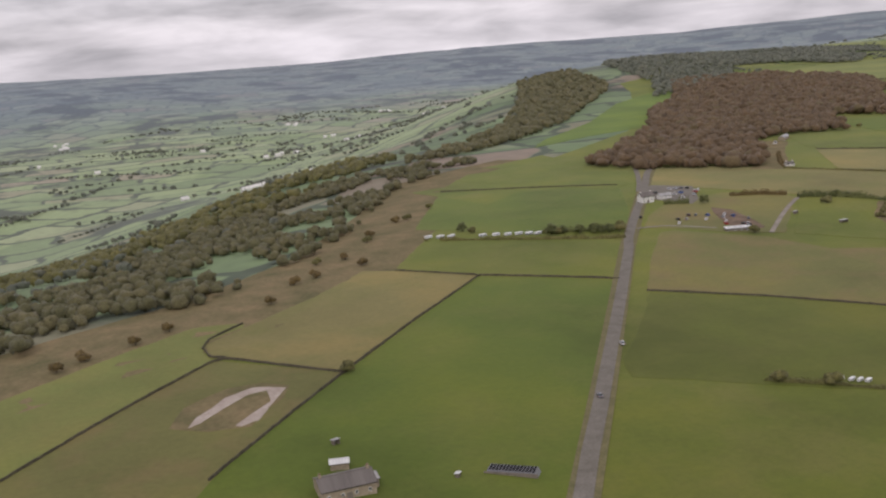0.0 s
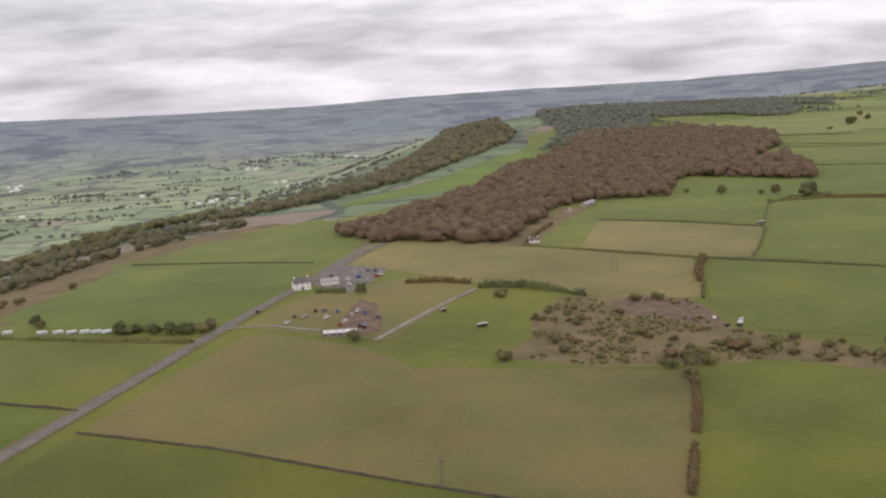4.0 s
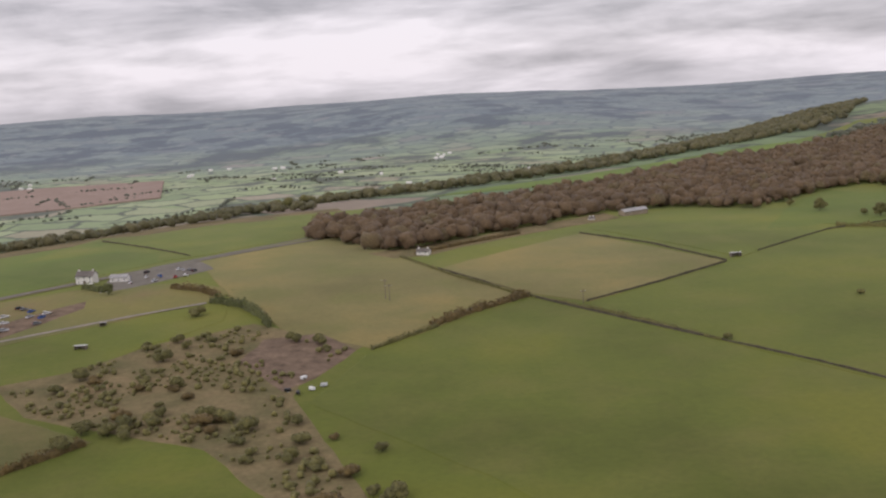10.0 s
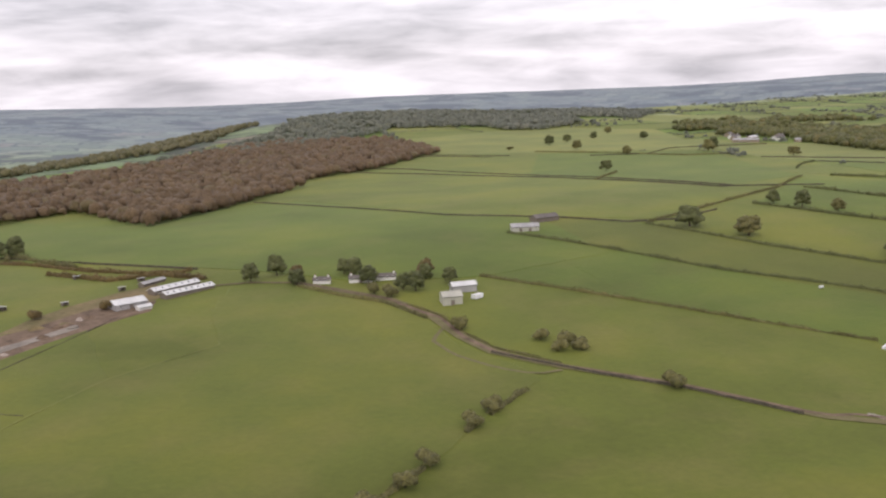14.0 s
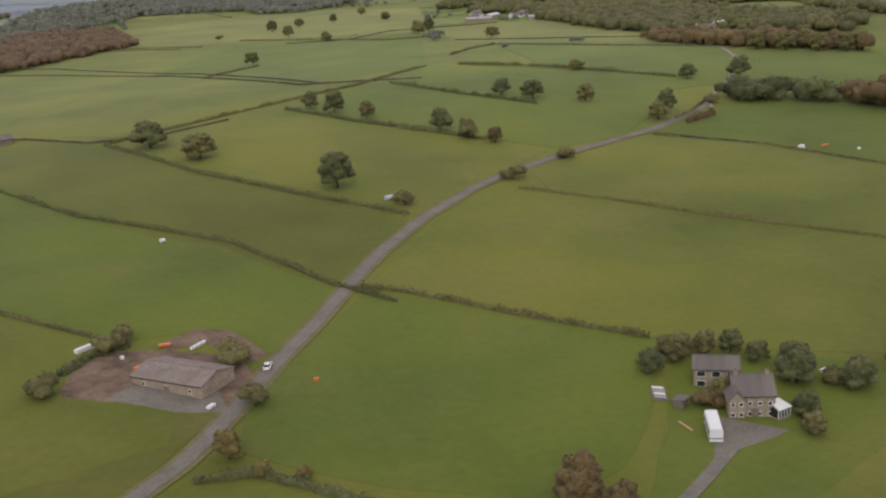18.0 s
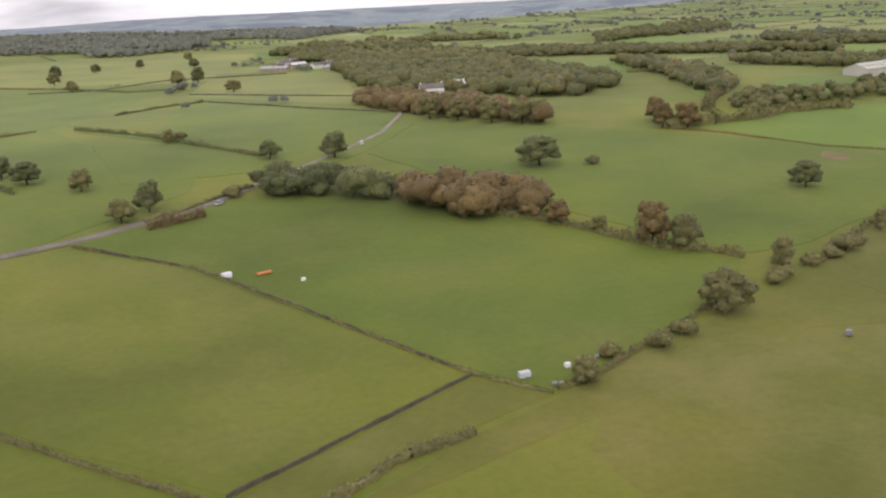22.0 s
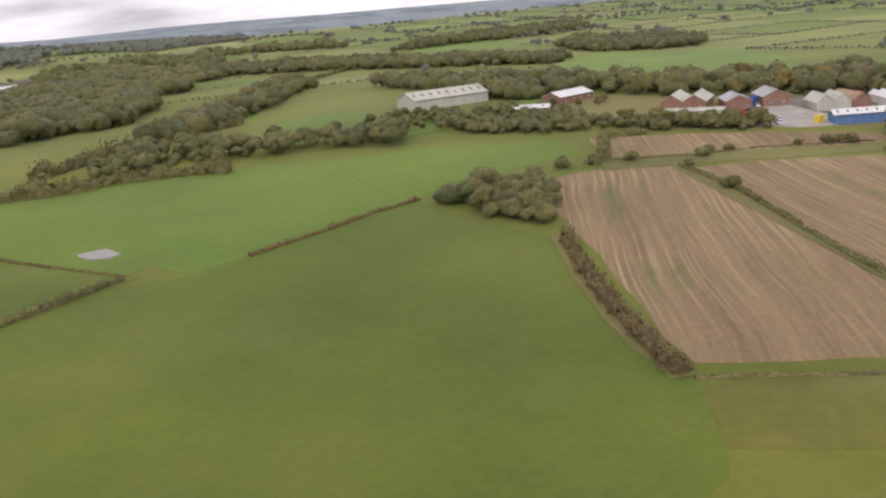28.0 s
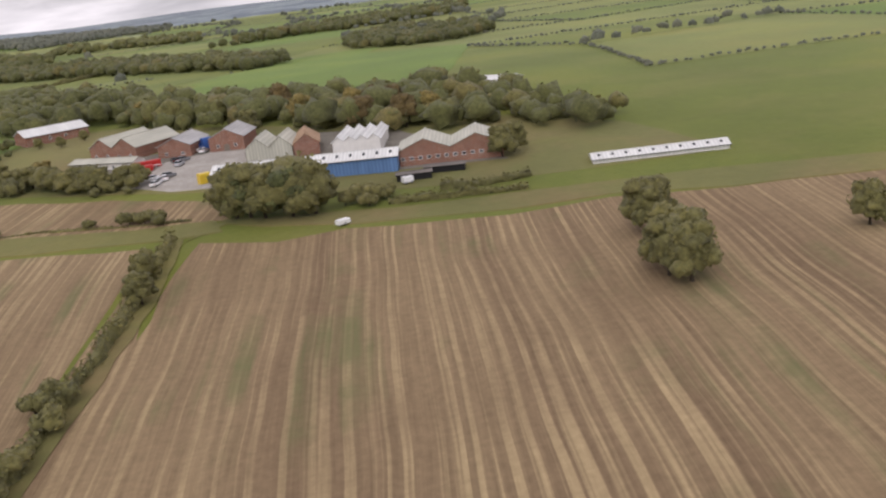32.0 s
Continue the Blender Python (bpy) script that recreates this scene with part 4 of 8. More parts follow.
field([(489.5, 226.8), (493.5, 230.9), (511.3, 241.5), (511.4, 237.9), (494.0, 227.0), (490.2, 223.5)], GRAVEL, "pale concrete strip in the yard", 0.210, name="yard", category="yard")
field([(454.2, 156.6), (455.6, 163.6), (459.9, 164.6), (460.8, 157.7), (457.7, 152.8)], MUD, "muddy hollow with dumped rubble", 0.190, name="bare_ground", category="bare ground")
field([(641.4, 272.1), (651.5, 254.0), (670.7, 188.5), (683.8, 169.8), (687.7, 150.4), (691.4, 141.5), (674.0, 124.6), (667.6, 138.3), (652.1, 142.3), (640.5, 171.6), (629.9, 190.1)], G_LUSH, "pasture left of the grey road", 0.118)
field([(641.9, 275.9), (670.6, 292.0), (688.8, 253.5), (693.4, 229.7), (711.6, 190.3), (719.4, 167.1), (704.4, 153.6), (693.5, 143.3), (688.7, 152.4), (684.2, 170.7), (671.3, 190.2), (652.0, 256.5)], G_DEEP, "deep green field below oak trees", 0.130)
field([(671.6, 293.2), (693.8, 269.0), (739.9, 285.5), (819.7, 331.5), (762.8, 316.9), (752.3, 428.3), (681.2, 577.1), (648.5, 325.2)], G_MID, "sloping pasture with lone oaks", 0.122)
field([(689.1, 259.2), (735.5, 276.0), (749.7, 226.5), (758.8, 197.2), (766.5, 189.6), (722.2, 167.1), (712.0, 191.0), (693.8, 230.7)], G_MID, "pasture under a row of oaks", 0.125)
field([(682.6, 588.0), (754.5, 434.8), (764.3, 320.1), (822.3, 335.7), (921.0, 510.4), (871.3, 572.3), (805.8, 587.0), (741.4, 663.1)], G_LUSH, "upper pasture below the brow", 0.128)
field([(743.3, 672.2), (808.5, 595.2), (875.0, 580.5), (931.1, 514.3), (1048.0, 736.4), (988.6, 827.0), (878.3, 800.3), (805.7, 794.4)], G_PALE, "upper pasture on the plateau", 0.130)
field([(629.7, 188.5), (643.9, 166.5), (651.1, 140.4), (644.5, 128.5), (662.3, 111.9), (652.9, 104.7), (640.1, 94.3), (635.8, 87.0), (617.1, 98.3), (619.4, 115.2)], G_TUSS, "rough pasture in front of the road farm", 0.133)
field([(696.4, 140.3), (740.5, 170.5), (747.5, 170.4), (766.8, 144.4), (781.1, 116.3), (794.1, 90.8), (784.1, 83.6), (747.1, 76.6), (731.8, 88.6), (721.2, 100.7), (718.6, 105.9), (711.8, 120.0), (701.1, 134.0), (695.9, 140.9), (694.5, 138.7)], G_MID, "wide pasture with grazing marks", 0.135)
field([(694.5, 138.7), (700.5, 134.8), (709.3, 119.7), (720.4, 101.2), (719.7, 97.0), (706.2, 85.6), (693.5, 75.9), (683.7, 72.9), (668.3, 89.8), (660.4, 102.2), (665.6, 112.2), (672.9, 119.0)], G_LUSH, "pasture between road and stone house", 0.138)
field([(742.7, 274.7), (781.7, 302.4), (824.6, 338.6), (823.8, 273.2), (845.6, 247.2), (829.5, 213.1), (792.2, 190.3), (772.4, 192.1), (757.5, 222.0)], G_LUSH, "green field with tree rows", 0.140)
field([(696.2, 238.5), (703.2, 272.2), (741.1, 279.7), (757.5, 222.0), (772.0, 191.4), (747.9, 181.5), (722.7, 168.6), (713.8, 192.6)], G_MID, "field with oaks by the road", 0.143)
field([(661.5, 136.7), (668.1, 139.3), (672.1, 135.7), (673.5, 125.4), (670.4, 124.8), (667.7, 134.4), (662.1, 133.9)], MUD, "pale earth bank beyond the farm", 0.180, name="yard", category="yard")
field([(646.7, 128.2), (649.8, 135.2), (655.0, 138.1), (660.7, 134.7), (669.8, 127.1), (669.0, 118.4), (663.1, 113.4), (651.1, 122.9)], MUD, "concrete and mud farm yard", 0.190, name="yard", category="yard")
field([(651.3, 123.4), (657.3, 126.3), (663.7, 118.2), (663.0, 111.5), (657.7, 115.6)], ASPHALT, "grey tarmac forecourt of the farm", 0.210, name="yard", category="yard")
field([(711.0, 78.7), (714.9, 71.7), (712.8, 71.5), (707.2, 72.1), (703.7, 72.1)], ASPHALT, "dark tarmac turning area by the house", 0.200, name="drive", category="drive")
field([(757.5, 181.2), (797.3, 188.4), (814.8, 165.4), (823.4, 137.2), (832.2, 106.1), (795.4, 94.9), (784.0, 112.8), (769.5, 136.7), (752.1, 165.5)], G_MID, "pale pasture strewn with thistles", 0.155)
field([(751.7, 163.1), (768.7, 134.5), (783.1, 111.1), (793.8, 93.7), (797.0, 86.9), (787.5, 83.4), (777.9, 80.4), (741.0, 99.7)], G_MID, "shaded pasture by the lower hedge", 0.158)
field([(799.8, 189.0), (835.5, 201.9), (852.6, 193.6), (882.1, 159.3), (885.7, 140.6), (895.4, 125.2), (890.1, 123.0), (893.6, 117.2), (873.9, 105.8), (857.7, 100.8), (837.3, 96.7), (832.4, 107.4), (824.4, 131.5), (817.5, 153.2), (811.8, 168.9)], G_LUSH, "green pasture in front of a copse", 0.160)
field([(795.5, 93.9), (830.9, 104.7), (837.0, 95.3), (824.5, 93.6), (800.9, 86.7), (797.4, 87.5)], G_TUSS, "narrow pasture between hedges", 0.163)
field([(798.3, 83.5), (823.8, 91.8), (839.6, 94.6), (885.4, 104.8), (910.5, 112.5), (932.0, 117.3), (939.5, 115.4), (928.8, 81.8), (919.7, 69.0), (878.9, 91.4)], G_TUSS, "tussocky pasture beyond thick hedge", 0.165)
field([(879.2, 228.1), (911.1, 254.8), (936.9, 227.3), (950.3, 206.0), (965.4, 180.6), (977.9, 152.8), (989.1, 139.5), (964.4, 131.5), (942.7, 120.6), (927.7, 120.9), (909.0, 117.3), (897.5, 119.3), (894.1, 126.7), (886.3, 161.4), (883.0, 171.0)], G_LUSH, "rolling pasture with a round oak", 0.168)
field([(862.6, 258.9), (911.2, 263.3), (912.3, 259.4), (879.2, 228.1), (866.8, 220.9), (819.0, 227.7), (825.6, 284.8)], G_LUSH, "bright pasture behind the trees", 0.170)
field([(829.1, 317.1), (843.4, 291.2), (894.2, 397.8), (920.2, 288.2), (913.3, 272.1), (878.3, 243.8), (857.2, 238.3)], G_LUSH, "bright pasture with pale sheep tracks", 0.172)
field([(899.4, 438.0), (944.0, 539.1), (991.5, 523.2), (1032.9, 477.8), (965.3, 365.6), (926.6, 303.1)], G_PALE, "pale meadow near the hamlet", 0.110)
field([(853.2, 544.5), (893.9, 479.2), (896.8, 417.4), (845.6, 304.1), (831.7, 341.1)], G_MID, "pasture on the plateau", 0.113)
field([(955.6, 209.3), (966.7, 198.3), (971.0, 163.6), (987.6, 141.6), (994.1, 148.2), (1015.7, 181.2), (1016.1, 190.7), (984.0, 197.4), (957.6, 203.8)], G_BRIGHT, "pasture toward the pond", 0.105)
field([(940.5, 117.4), (961.8, 128.4), (985.5, 138.5), (995.0, 135.5), (1035.4, 148.7), (1036.7, 135.2), (1039.4, 129.5), (1042.1, 117.9), (1035.5, 100.2), (1029.2, 82.4), (1026.8, 71.1), (1018.2, 56.8), (973.9, 47.7), (931.8, 75.5), (935.0, 91.0), (940.3, 117.6)], G_LUSH, "wide deep green pasture", 0.108)
field([(899.3, 106.5), (911.5, 113.1), (927.3, 118.5), (939.9, 116.8), (935.2, 98.1), (933.2, 82.0), (927.7, 68.1), (898.0, 87.9)], G_TUSS, "damp tussocky pasture below the hedge", 0.185)
field([(993.6, 199.8), (1022.9, 194.2), (1054.5, 181.3), (1077.5, 165.3), (1073.1, 155.8), (1061.5, 145.7), (1052.5, 159.2), (1035.6, 149.3), (1010.2, 141.1), (995.2, 136.6), (988.9, 149.5)], G_BRIGHT, "green field behind the ditch", 0.113)
field([(1032.6, 235.1), (1068.3, 269.8), (1083.4, 262.0), (1070.4, 225.8), (1056.7, 198.6), (1029.8, 208.6)], G_MID, "field behind a thick hedge", 0.125)
field([(1096.5, 468.7), (1194.9, 569.5), (1233.9, 501.0), (1251.4, 447.6), (1169.1, 319.5), (1144.7, 385.7), (1100.4, 410.7)], G_MID, "long field beyond the trees", 0.128)
field([(983.5, 156.1), (987.4, 156.0), (988.7, 152.0), (986.7, 151.0), (984.2, 152.6)], WATER, "small still pond in the pasture", 0.220, name="pond", category="pond")
field([(961.7, 158.3), (966.4, 160.7), (968.1, 155.0), (963.9, 150.5), (961.3, 153.8)], BRACKEN, "rushy wet patch near the pond", 0.200, name="rush_patch", category="rush patch")
field([(1055.2, 145.8), (1067.9, 145.4), (1080.3, 138.1), (1073.6, 115.7), (1064.9, 88.8), (1059.9, 72.7), (1054.9, 58.5), (1030.1, 75.6), (1034.4, 88.8), (1044.4, 113.7)], STUB_A, "tawny stubble field with curved drill rows", 0.125)
field([(1082.2, 135.1), (1096.5, 128.9), (1109.6, 120.4), (1101.0, 98.8), (1091.1, 76.4), (1081.9, 58.4), (1073.4, 45.3), (1056.3, 57.5), (1063.6, 77.7), (1073.9, 110.2)], STUB_B, "tawny stubble field between two hedges", 0.128)
field([(1115.4, 117.9), (1122.8, 111.3), (1130.5, 110.3), (1146.9, 100.7), (1158.4, 97.5), (1170.4, 90.5), (1185.4, 83.1), (1130.8, 33.4), (1115.8, 39.0), (1089.2, 60.7), (1099.2, 82.2)], STUB_C, "wide striped stubble field", 0.130)
field([(1074.8, 151.5), (1083.1, 167.1), (1098.4, 156.4), (1110.0, 147.2), (1122.5, 133.6), (1120.8, 124.7), (1110.3, 129.6), (1097.5, 137.6), (1087.2, 144.2)], STUB_A, "narrow stubble field behind a hedge", 0.175)
field([(1051.8, 185.6), (1062.8, 186.0), (1076.0, 170.0), (1075.0, 161.3), (1069.8, 148.4), (1056.6, 148.0), (1049.5, 151.7)], G_MID, "green field beside stubble", 0.135)
field([(1114.4, 119.8), (1119.9, 122.9), (1131.9, 111.6), (1148.0, 102.6), (1159.3, 98.8), (1170.7, 90.9), (1185.8, 83.5), (1191.6, 88.7), (1173.4, 99.1), (1153.1, 107.6), (1138.4, 113.4), (1120.6, 125.4)], G_ROUGH, "grassy headland beyond the stubble", 0.147)
field([(1026.9, 70.3), (1033.1, 69.7), (1052.2, 57.5), (1039.3, 46.9), (1020.8, 60.6)], G_TUSS, "weedy margin below the stubble", 0.140)
field([(1113.3, 152.9), (1120.7, 166.1), (1129.1, 167.3), (1133.3, 165.1), (1130.1, 149.9), (1123.2, 142.2), (1117.6, 146.1)], CONCRETE, "dusty concrete yard of the estate", 0.200, name="yard", category="yard")
field([(1110.2, 173.0), (1123.2, 174.7), (1141.7, 170.8), (1157.0, 157.2), (1160.0, 124.3), (1147.3, 130.2), (1123.6, 143.8), (1114.1, 153.2)], ASPHALT, "estate yard between sheds", 0.180, name="yard", category="yard")
field([(1146.3, 297.6), (1193.4, 359.5), (1256.9, 459.2), (1276.3, 530.9), (1220.4, 541.3), (1171.7, 526.6)], G_MID, "green field beyond the wood", 0.148)
field([(1139.7, 261.4), (1151.6, 230.1), (1178.8, 208.9), (1193.9, 214.8), (1241.5, 296.6), (1212.1, 328.7), (1173.1, 319.9)], G_BRIGHT, "bright green field above the estate", 0.160)
field([(1150.5, 291.9), (1151.9, 266.1), (1178.3, 259.2), (1235.3, 358.1), (1204.1, 358.2)], G_BRIGHT, "bright green field above the works", 0.163)
field([(1201.7, 504.0), (1213.2, 493.6), (1272.0, 489.8), (1291.3, 543.3), (1269.6, 613.2)], G_BRIGHT, "bright green field between tree belts", 0.165)
field([(1037.3, 238.1), (1052.3, 249.0), (1066.0, 247.7), (1072.9, 218.2), (1067.8, 199.4), (1054.9, 198.1), (1036.0, 212.4)], G_BRIGHT, "bright green meadow by the warehouse", 0.168)
field([(1034.6, 186.5), (1056.6, 183.8), (1076.7, 168.9), (1072.4, 157.9), (1056.7, 155.4), (1037.3, 154.4), (1032.7, 151.9)], G_BRIGHT, "bright green field behind the copse", 0.170)
field([(1168.0, 991.6), (1249.0, 1057.0), (1362.8, 1101.1), (1437.8, 1090.4), (1481.9, 1491.8), (1306.5, 1441.8)], G_PALE, "pale green field on the horizon", 0.172)
field([(1113.0, 549.3), (1165.8, 535.7), (1216.3, 556.0), (1232.5, 625.6), (1182.3, 626.1), (1124.6, 622.3)], G_PALE, "pale green field on the horizon", 0.175)
field([(1008.5, 246.8), (1027.1, 266.4), (1049.5, 276.8), (1043.1, 258.5), (1021.1, 243.8), (1002.7, 232.3)], G_BRIGHT, "bright green field far off", 0.177)
field([(335.0, 528.0), (385.0, 541.0), (454.0, 550.0), (560.0, 640.0), (640.0, 705.0), (680.0, 790.0), (620.0, 760.0), (555.0, 718.0), (450.0, 620.0), (365.0, 560.0)], G_BRIGHT, "bright green field on the flank of the scarp", 0.160)
field([(832.0, 82.0), (850.0, 98.0), (905.0, 100.0), (938.0, 60.0), (935.0, 20.0), (820.0, 20.0)], G_TUSS, "tussocky pasture below the thick hedges", 0.080)
field([(1189.3, 489.6), (1209.3, 442.9), (1249.6, 439.0), (1264.0, 495.8), (1232.4, 552.6), (1202.0, 552.6)], G_BRIGHT, "bright strip of field between woods", 0.110)
field([(1117.7, 749.1), (1166.1, 728.9), (1213.8, 825.4), (1243.6, 758.5), (1262.0, 872.8), (1220.4, 968.1), (1122.7, 874.4)], G_PALE, "pale green field by a far belt", 0.113)
field([(1098.0, 204.1), (1106.9, 216.7), (1108.6, 224.3), (1098.8, 224.4)], G_BRIGHT, "small bright field by the estate", 0.115)
field([(1059.3, 343.5), (1107.8, 469.5), (1182.0, 564.4), (1149.2, 456.9), (1106.2, 398.0), (1071.2, 331.6)], G_BRIGHT, "hedged field below the far village", 0.117)
field([(1165.8, 314.5), (1202.3, 343.3), (1174.7, 295.3), (1151.0, 277.8)], G_BRIGHT, "bright green clearing in the wood", 0.120)
field([(-330.0, 105.0), (-110.0, 185.0), (0.0, 215.0), (50.0, 232.0), (98.0, 264.0), (150.0, 324.0), (229.0, 418.0), (300.0, 462.0), (290.0, 500.0), (205.0, 474.0), (140.0, 380.0), (90.0, 320.0), (45.0, 286.0), (-10.0, 266.0), (-110.0, 225.0), (-330.0, 145.0)], BRACKEN, "brown bracken slope at the lip of the scarp", 0.090)
field([(494.1, 242.3), (503.4, 254.3), (519.8, 266.7), (534.3, 272.5), (538.3, 264.3), (528.4, 252.7), (516.3, 252.7), (502.6, 243.4)], BRACKEN, "churned brown ground behind the farm yard", 0.180, name="bare_ground", category="bare ground")
field([(1096.1, 164.0), (1112.6, 149.0), (1122.6, 140.0), (1143.0, 120.6), (1157.3, 113.5), (1163.9, 110.6), (1182.5, 104.7), (1183.4, 131.0), (1174.8, 150.9), (1144.2, 178.9), (1119.3, 212.0), (1098.4, 213.9)], G_ROUGH, "rough scrubby ground round the estate", 0.075)
field([(-544.0, 2016.4), (-231.1, 2063.6), (-122.3, 1644.8), (-224.3, 1584.3), (-348.3, 1562.3)], PLOUGH_PALE, "pinkish ploughed field on the valley floor", 2.200)
field([(1109.9, 118.1), (1094.9, 57.1), (1077.9, 42.0), (1073.9, 44.9), (1085.0, 63.8), (1101.3, 97.0)], STUB_C, "striped stubble beside the hedge", 0.090)

field([(318.0, 333.0), (326.8, 322.0), (338.0, 326.0), (352.0, 342.0), (376.0, 366.0), (400.0, 386.0), (412.0, 396.0), (408.0, 413.0), (372.0, 380.0), (346.0, 354.0)], BRACKEN, "brown scrubby bank along the wood's edge", 0.170)

field([(1069.3, 143.6), (1081.6, 139.0), (1097.5, 129.6), (1113.5, 121.8), (1118.6, 120.3), (1119.1, 126.5), (1105.1, 133.3), (1094.1, 139.9), (1082.6, 144.7), (1072.7, 149.1)], G_ROUGH, "rough brown headland between stubble fields", 0.165)

# ---- roads and tracks ----
strip([(57.9, 115.3), (86.2, 146.8), (128.1, 193.8), (178.7, 250.4), (187.6, 259.9), (230.4, 305.3), (276.4, 354.3), (315.4, 394.3)], 5.2, VERGE, "worn pale verges of the straight road", name="verge", lift=0.14, category="verge")
strip([(55.5, 112.6), (71.7, 131.0), (86.2, 146.8), (104.5, 167.2), (135.4, 201.4), (179.1, 250.1), (188.1, 261.1), (207.7, 282.0), (230.4, 305.3), (258.9, 335.2), (284.0, 363.4), (315.4, 394.3)], 3.1, ASPHALT, "straight grey asphalt country road", name="road", lift=0.22, category="road")
strip([(228.3, 237.1), (247.2, 250.7), (262.8, 261.4), (278.7, 271.1)], 1.6, GRAVEL, "pale stony track between grass banks", name="track", lift=0.22, category="track")
strip([(199.8, 271.0), (209.6, 267.9), (220.3, 253.7)], 1.4, GRAVEL, "pale farm track off the road", name="track", lift=0.23, category="track")
strip([(248.3, 327.0), (262.3, 343.0), (278.0, 362.3), (294.9, 384.4)], 2.2, ASPHALT, "narrow lane to a corner of the wood", name="lane", lift=0.22, category="lane")
strip([(548.0, 261.3), (556.3, 259.0), (566.5, 251.2), (580.1, 222.3), (582.8, 203.0), (584.3, 204.0), (581.4, 186.0), (582.1, 173.8), (588.0, 161.6), (593.1, 154.2), (602.5, 139.9), (612.8, 117.8), (619.4, 115.2), (622.0, 109.3)], 1.1, MUD, "winding muddy farm lane between banks", name="lane", lift=0.22, category="lane")
strip([(582.2, 195.3), (574.8, 186.7), (574.4, 175.5), (577.8, 164.4), (582.3, 157.5), (587.9, 157.6)], 0.9, VERGE, "muddy track looping off the lane", name="track", lift=0.20, category="track")
strip([(458.0, 144.5), (472.7, 157.9), (496.9, 182.6), (511.5, 196.4), (523.4, 202.2), (535.9, 207.5)], 0.35, G_PALE, "faint pale fence line across the grass", name="path", lift=0.18, category="path")
strip([(634.8, 87.5), (645.4, 96.7), (655.2, 103.3), (664.4, 112.7), (673.7, 122.4), (683.6, 131.7), (694.4, 142.8), (705.3, 153.1), (720.8, 165.1), (739.9, 176.1), (755.5, 182.2), (772.3, 186.2), (803.5, 191.5), (818.8, 197.2), (830.5, 202.0), (842.1, 210.0)], 3.4, VERGE, "worn grassy verges of the grey road", name="verge", lift=0.16, category="verge")
strip([(634.8, 87.5), (645.4, 96.7), (655.2, 103.3), (664.4, 112.7), (673.7, 122.4), (683.6, 131.7), (694.4, 142.8), (705.3, 153.1), (720.8, 165.1), (739.9, 176.1), (755.5, 182.2), (772.3, 186.2), (803.5, 191.5), (818.8, 197.2), (830.5, 202.0), (842.1, 210.0)], 2.0, ASPHALT, "grey asphalt lane bending through pastures", name="road", lift=0.22, category="road")
strip([(692.9, 66.7), (699.2, 69.2), (705.7, 72.3), (708.7, 73.5)], 1.6, ASPHALT, "drive of dark tarmac to the stone house", name="drive", lift=0.21, category="drive")
strip([(619.4, 115.2), (622.0, 109.3), (624.2, 102.5), (626.4, 92.6)], 1.6, GRAVEL, "field track meeting the road", name="track", lift=0.20, category="track")
strip([(838.0, 208.5), (842.1, 210.4), (860.0, 222.0), (879.2, 236.6), (897.0, 252.0), (917.2, 278.9), (925.0, 292.0)], 1.3, GRAVEL, "narrow stony lane climbing past the copses", name="lane", lift=0.21, category="lane")

strip([(566.5, 251.2), (580.1, 222.3), (582.8, 203.0), (581.4, 186.0), (582.1, 173.8), (588.0, 161.6), (602.5, 139.9), (612.8, 117.8), (622.0, 109.3)], 3.0, VERGE, "rough banks of the farm lane", name="verge", lift=0.16, category="verge")
strip([(1113.5, 121.5), (1105.5, 100.5), (1098.5, 86.0), (1090.2, 67.8)], 2.8, G_ROUGH, "weedy strip under the hedge between stubbles", name="verge", lift=0.17, category="verge", wob=0.5)
strip([(1081.0, 139.5), (1076.0, 123.0), (1070.0, 102.0), (1065.8, 87.2), (1057.5, 62.0)], 2.6, G_ROUGH, "weedy strip under the low hedge", name="verge", lift=0.17, category="verge", wob=0.5)
strip([(1043.0, 118.5), (1036.8, 104.0), (1030.5, 88.0), (1026.8, 73.5)], 3.2, G_ROUGH, "rough margin beside the rusty hedge", name="verge", lift=0.17, category="verge", wob=0.5)

# ---- field walls ----
wall([(-14.8, 178.7), (7.8, 197.5), (33.8, 217.8), (37.1, 218.2), (45.5, 205.0), (54.3, 192.4)], "stone wall of dark gritstone beside pale pasture")
wall([(35.4, 229.9), (34.5, 221.5), (37.4, 219.0)], "dark stone wall curving below the bracken")
wall([(50.3, 245.3), (38.9, 236.7), (34.9, 229.1)], "dark stone wall curving below the bracken")
wall([(14.2, 156.4), (33.6, 173.9), (54.3, 192.4), (86.2, 220.1), (123.8, 250.7), (152.6, 222.4)], "dark field wall between two green pastures")
wall([(150.2, 208.1), (172.2, 185.1), (194.5, 154.8), (214.0, 129.0), (222.2, 112.6)], "weathered field wall with a pale rough margin")
wall([(203.2, 413.9), (231.4, 380.0), (255.3, 349.0)], "wall dividing the upper pastures")
wall([(108.0, 273.4), (123.4, 251.0)], "wall between pale fields below the brow")
wall([(341.2, 303.0), (365.9, 264.0), (403.7, 218.6), (418.3, 200.5), (434.3, 176.0), (442.7, 159.9), (450.3, 149.9)], "long dark field wall across green pastures")
wall([(379.6, 256.8), (400.9, 273.9), (425.6, 295.9)], "field wall beside ochre meadow")
wall([(391.1, 359.0), (409.9, 332.5), (426.3, 297.5)], "field wall beside ochre meadow")
wall([(477.7, 196.3), (485.2, 204.6), (495.3, 215.6), (507.5, 228.8), (520.6, 243.0), (530.8, 253.0)], "low tumbled wall beside the trodden path", h=0.28, w=0.3)
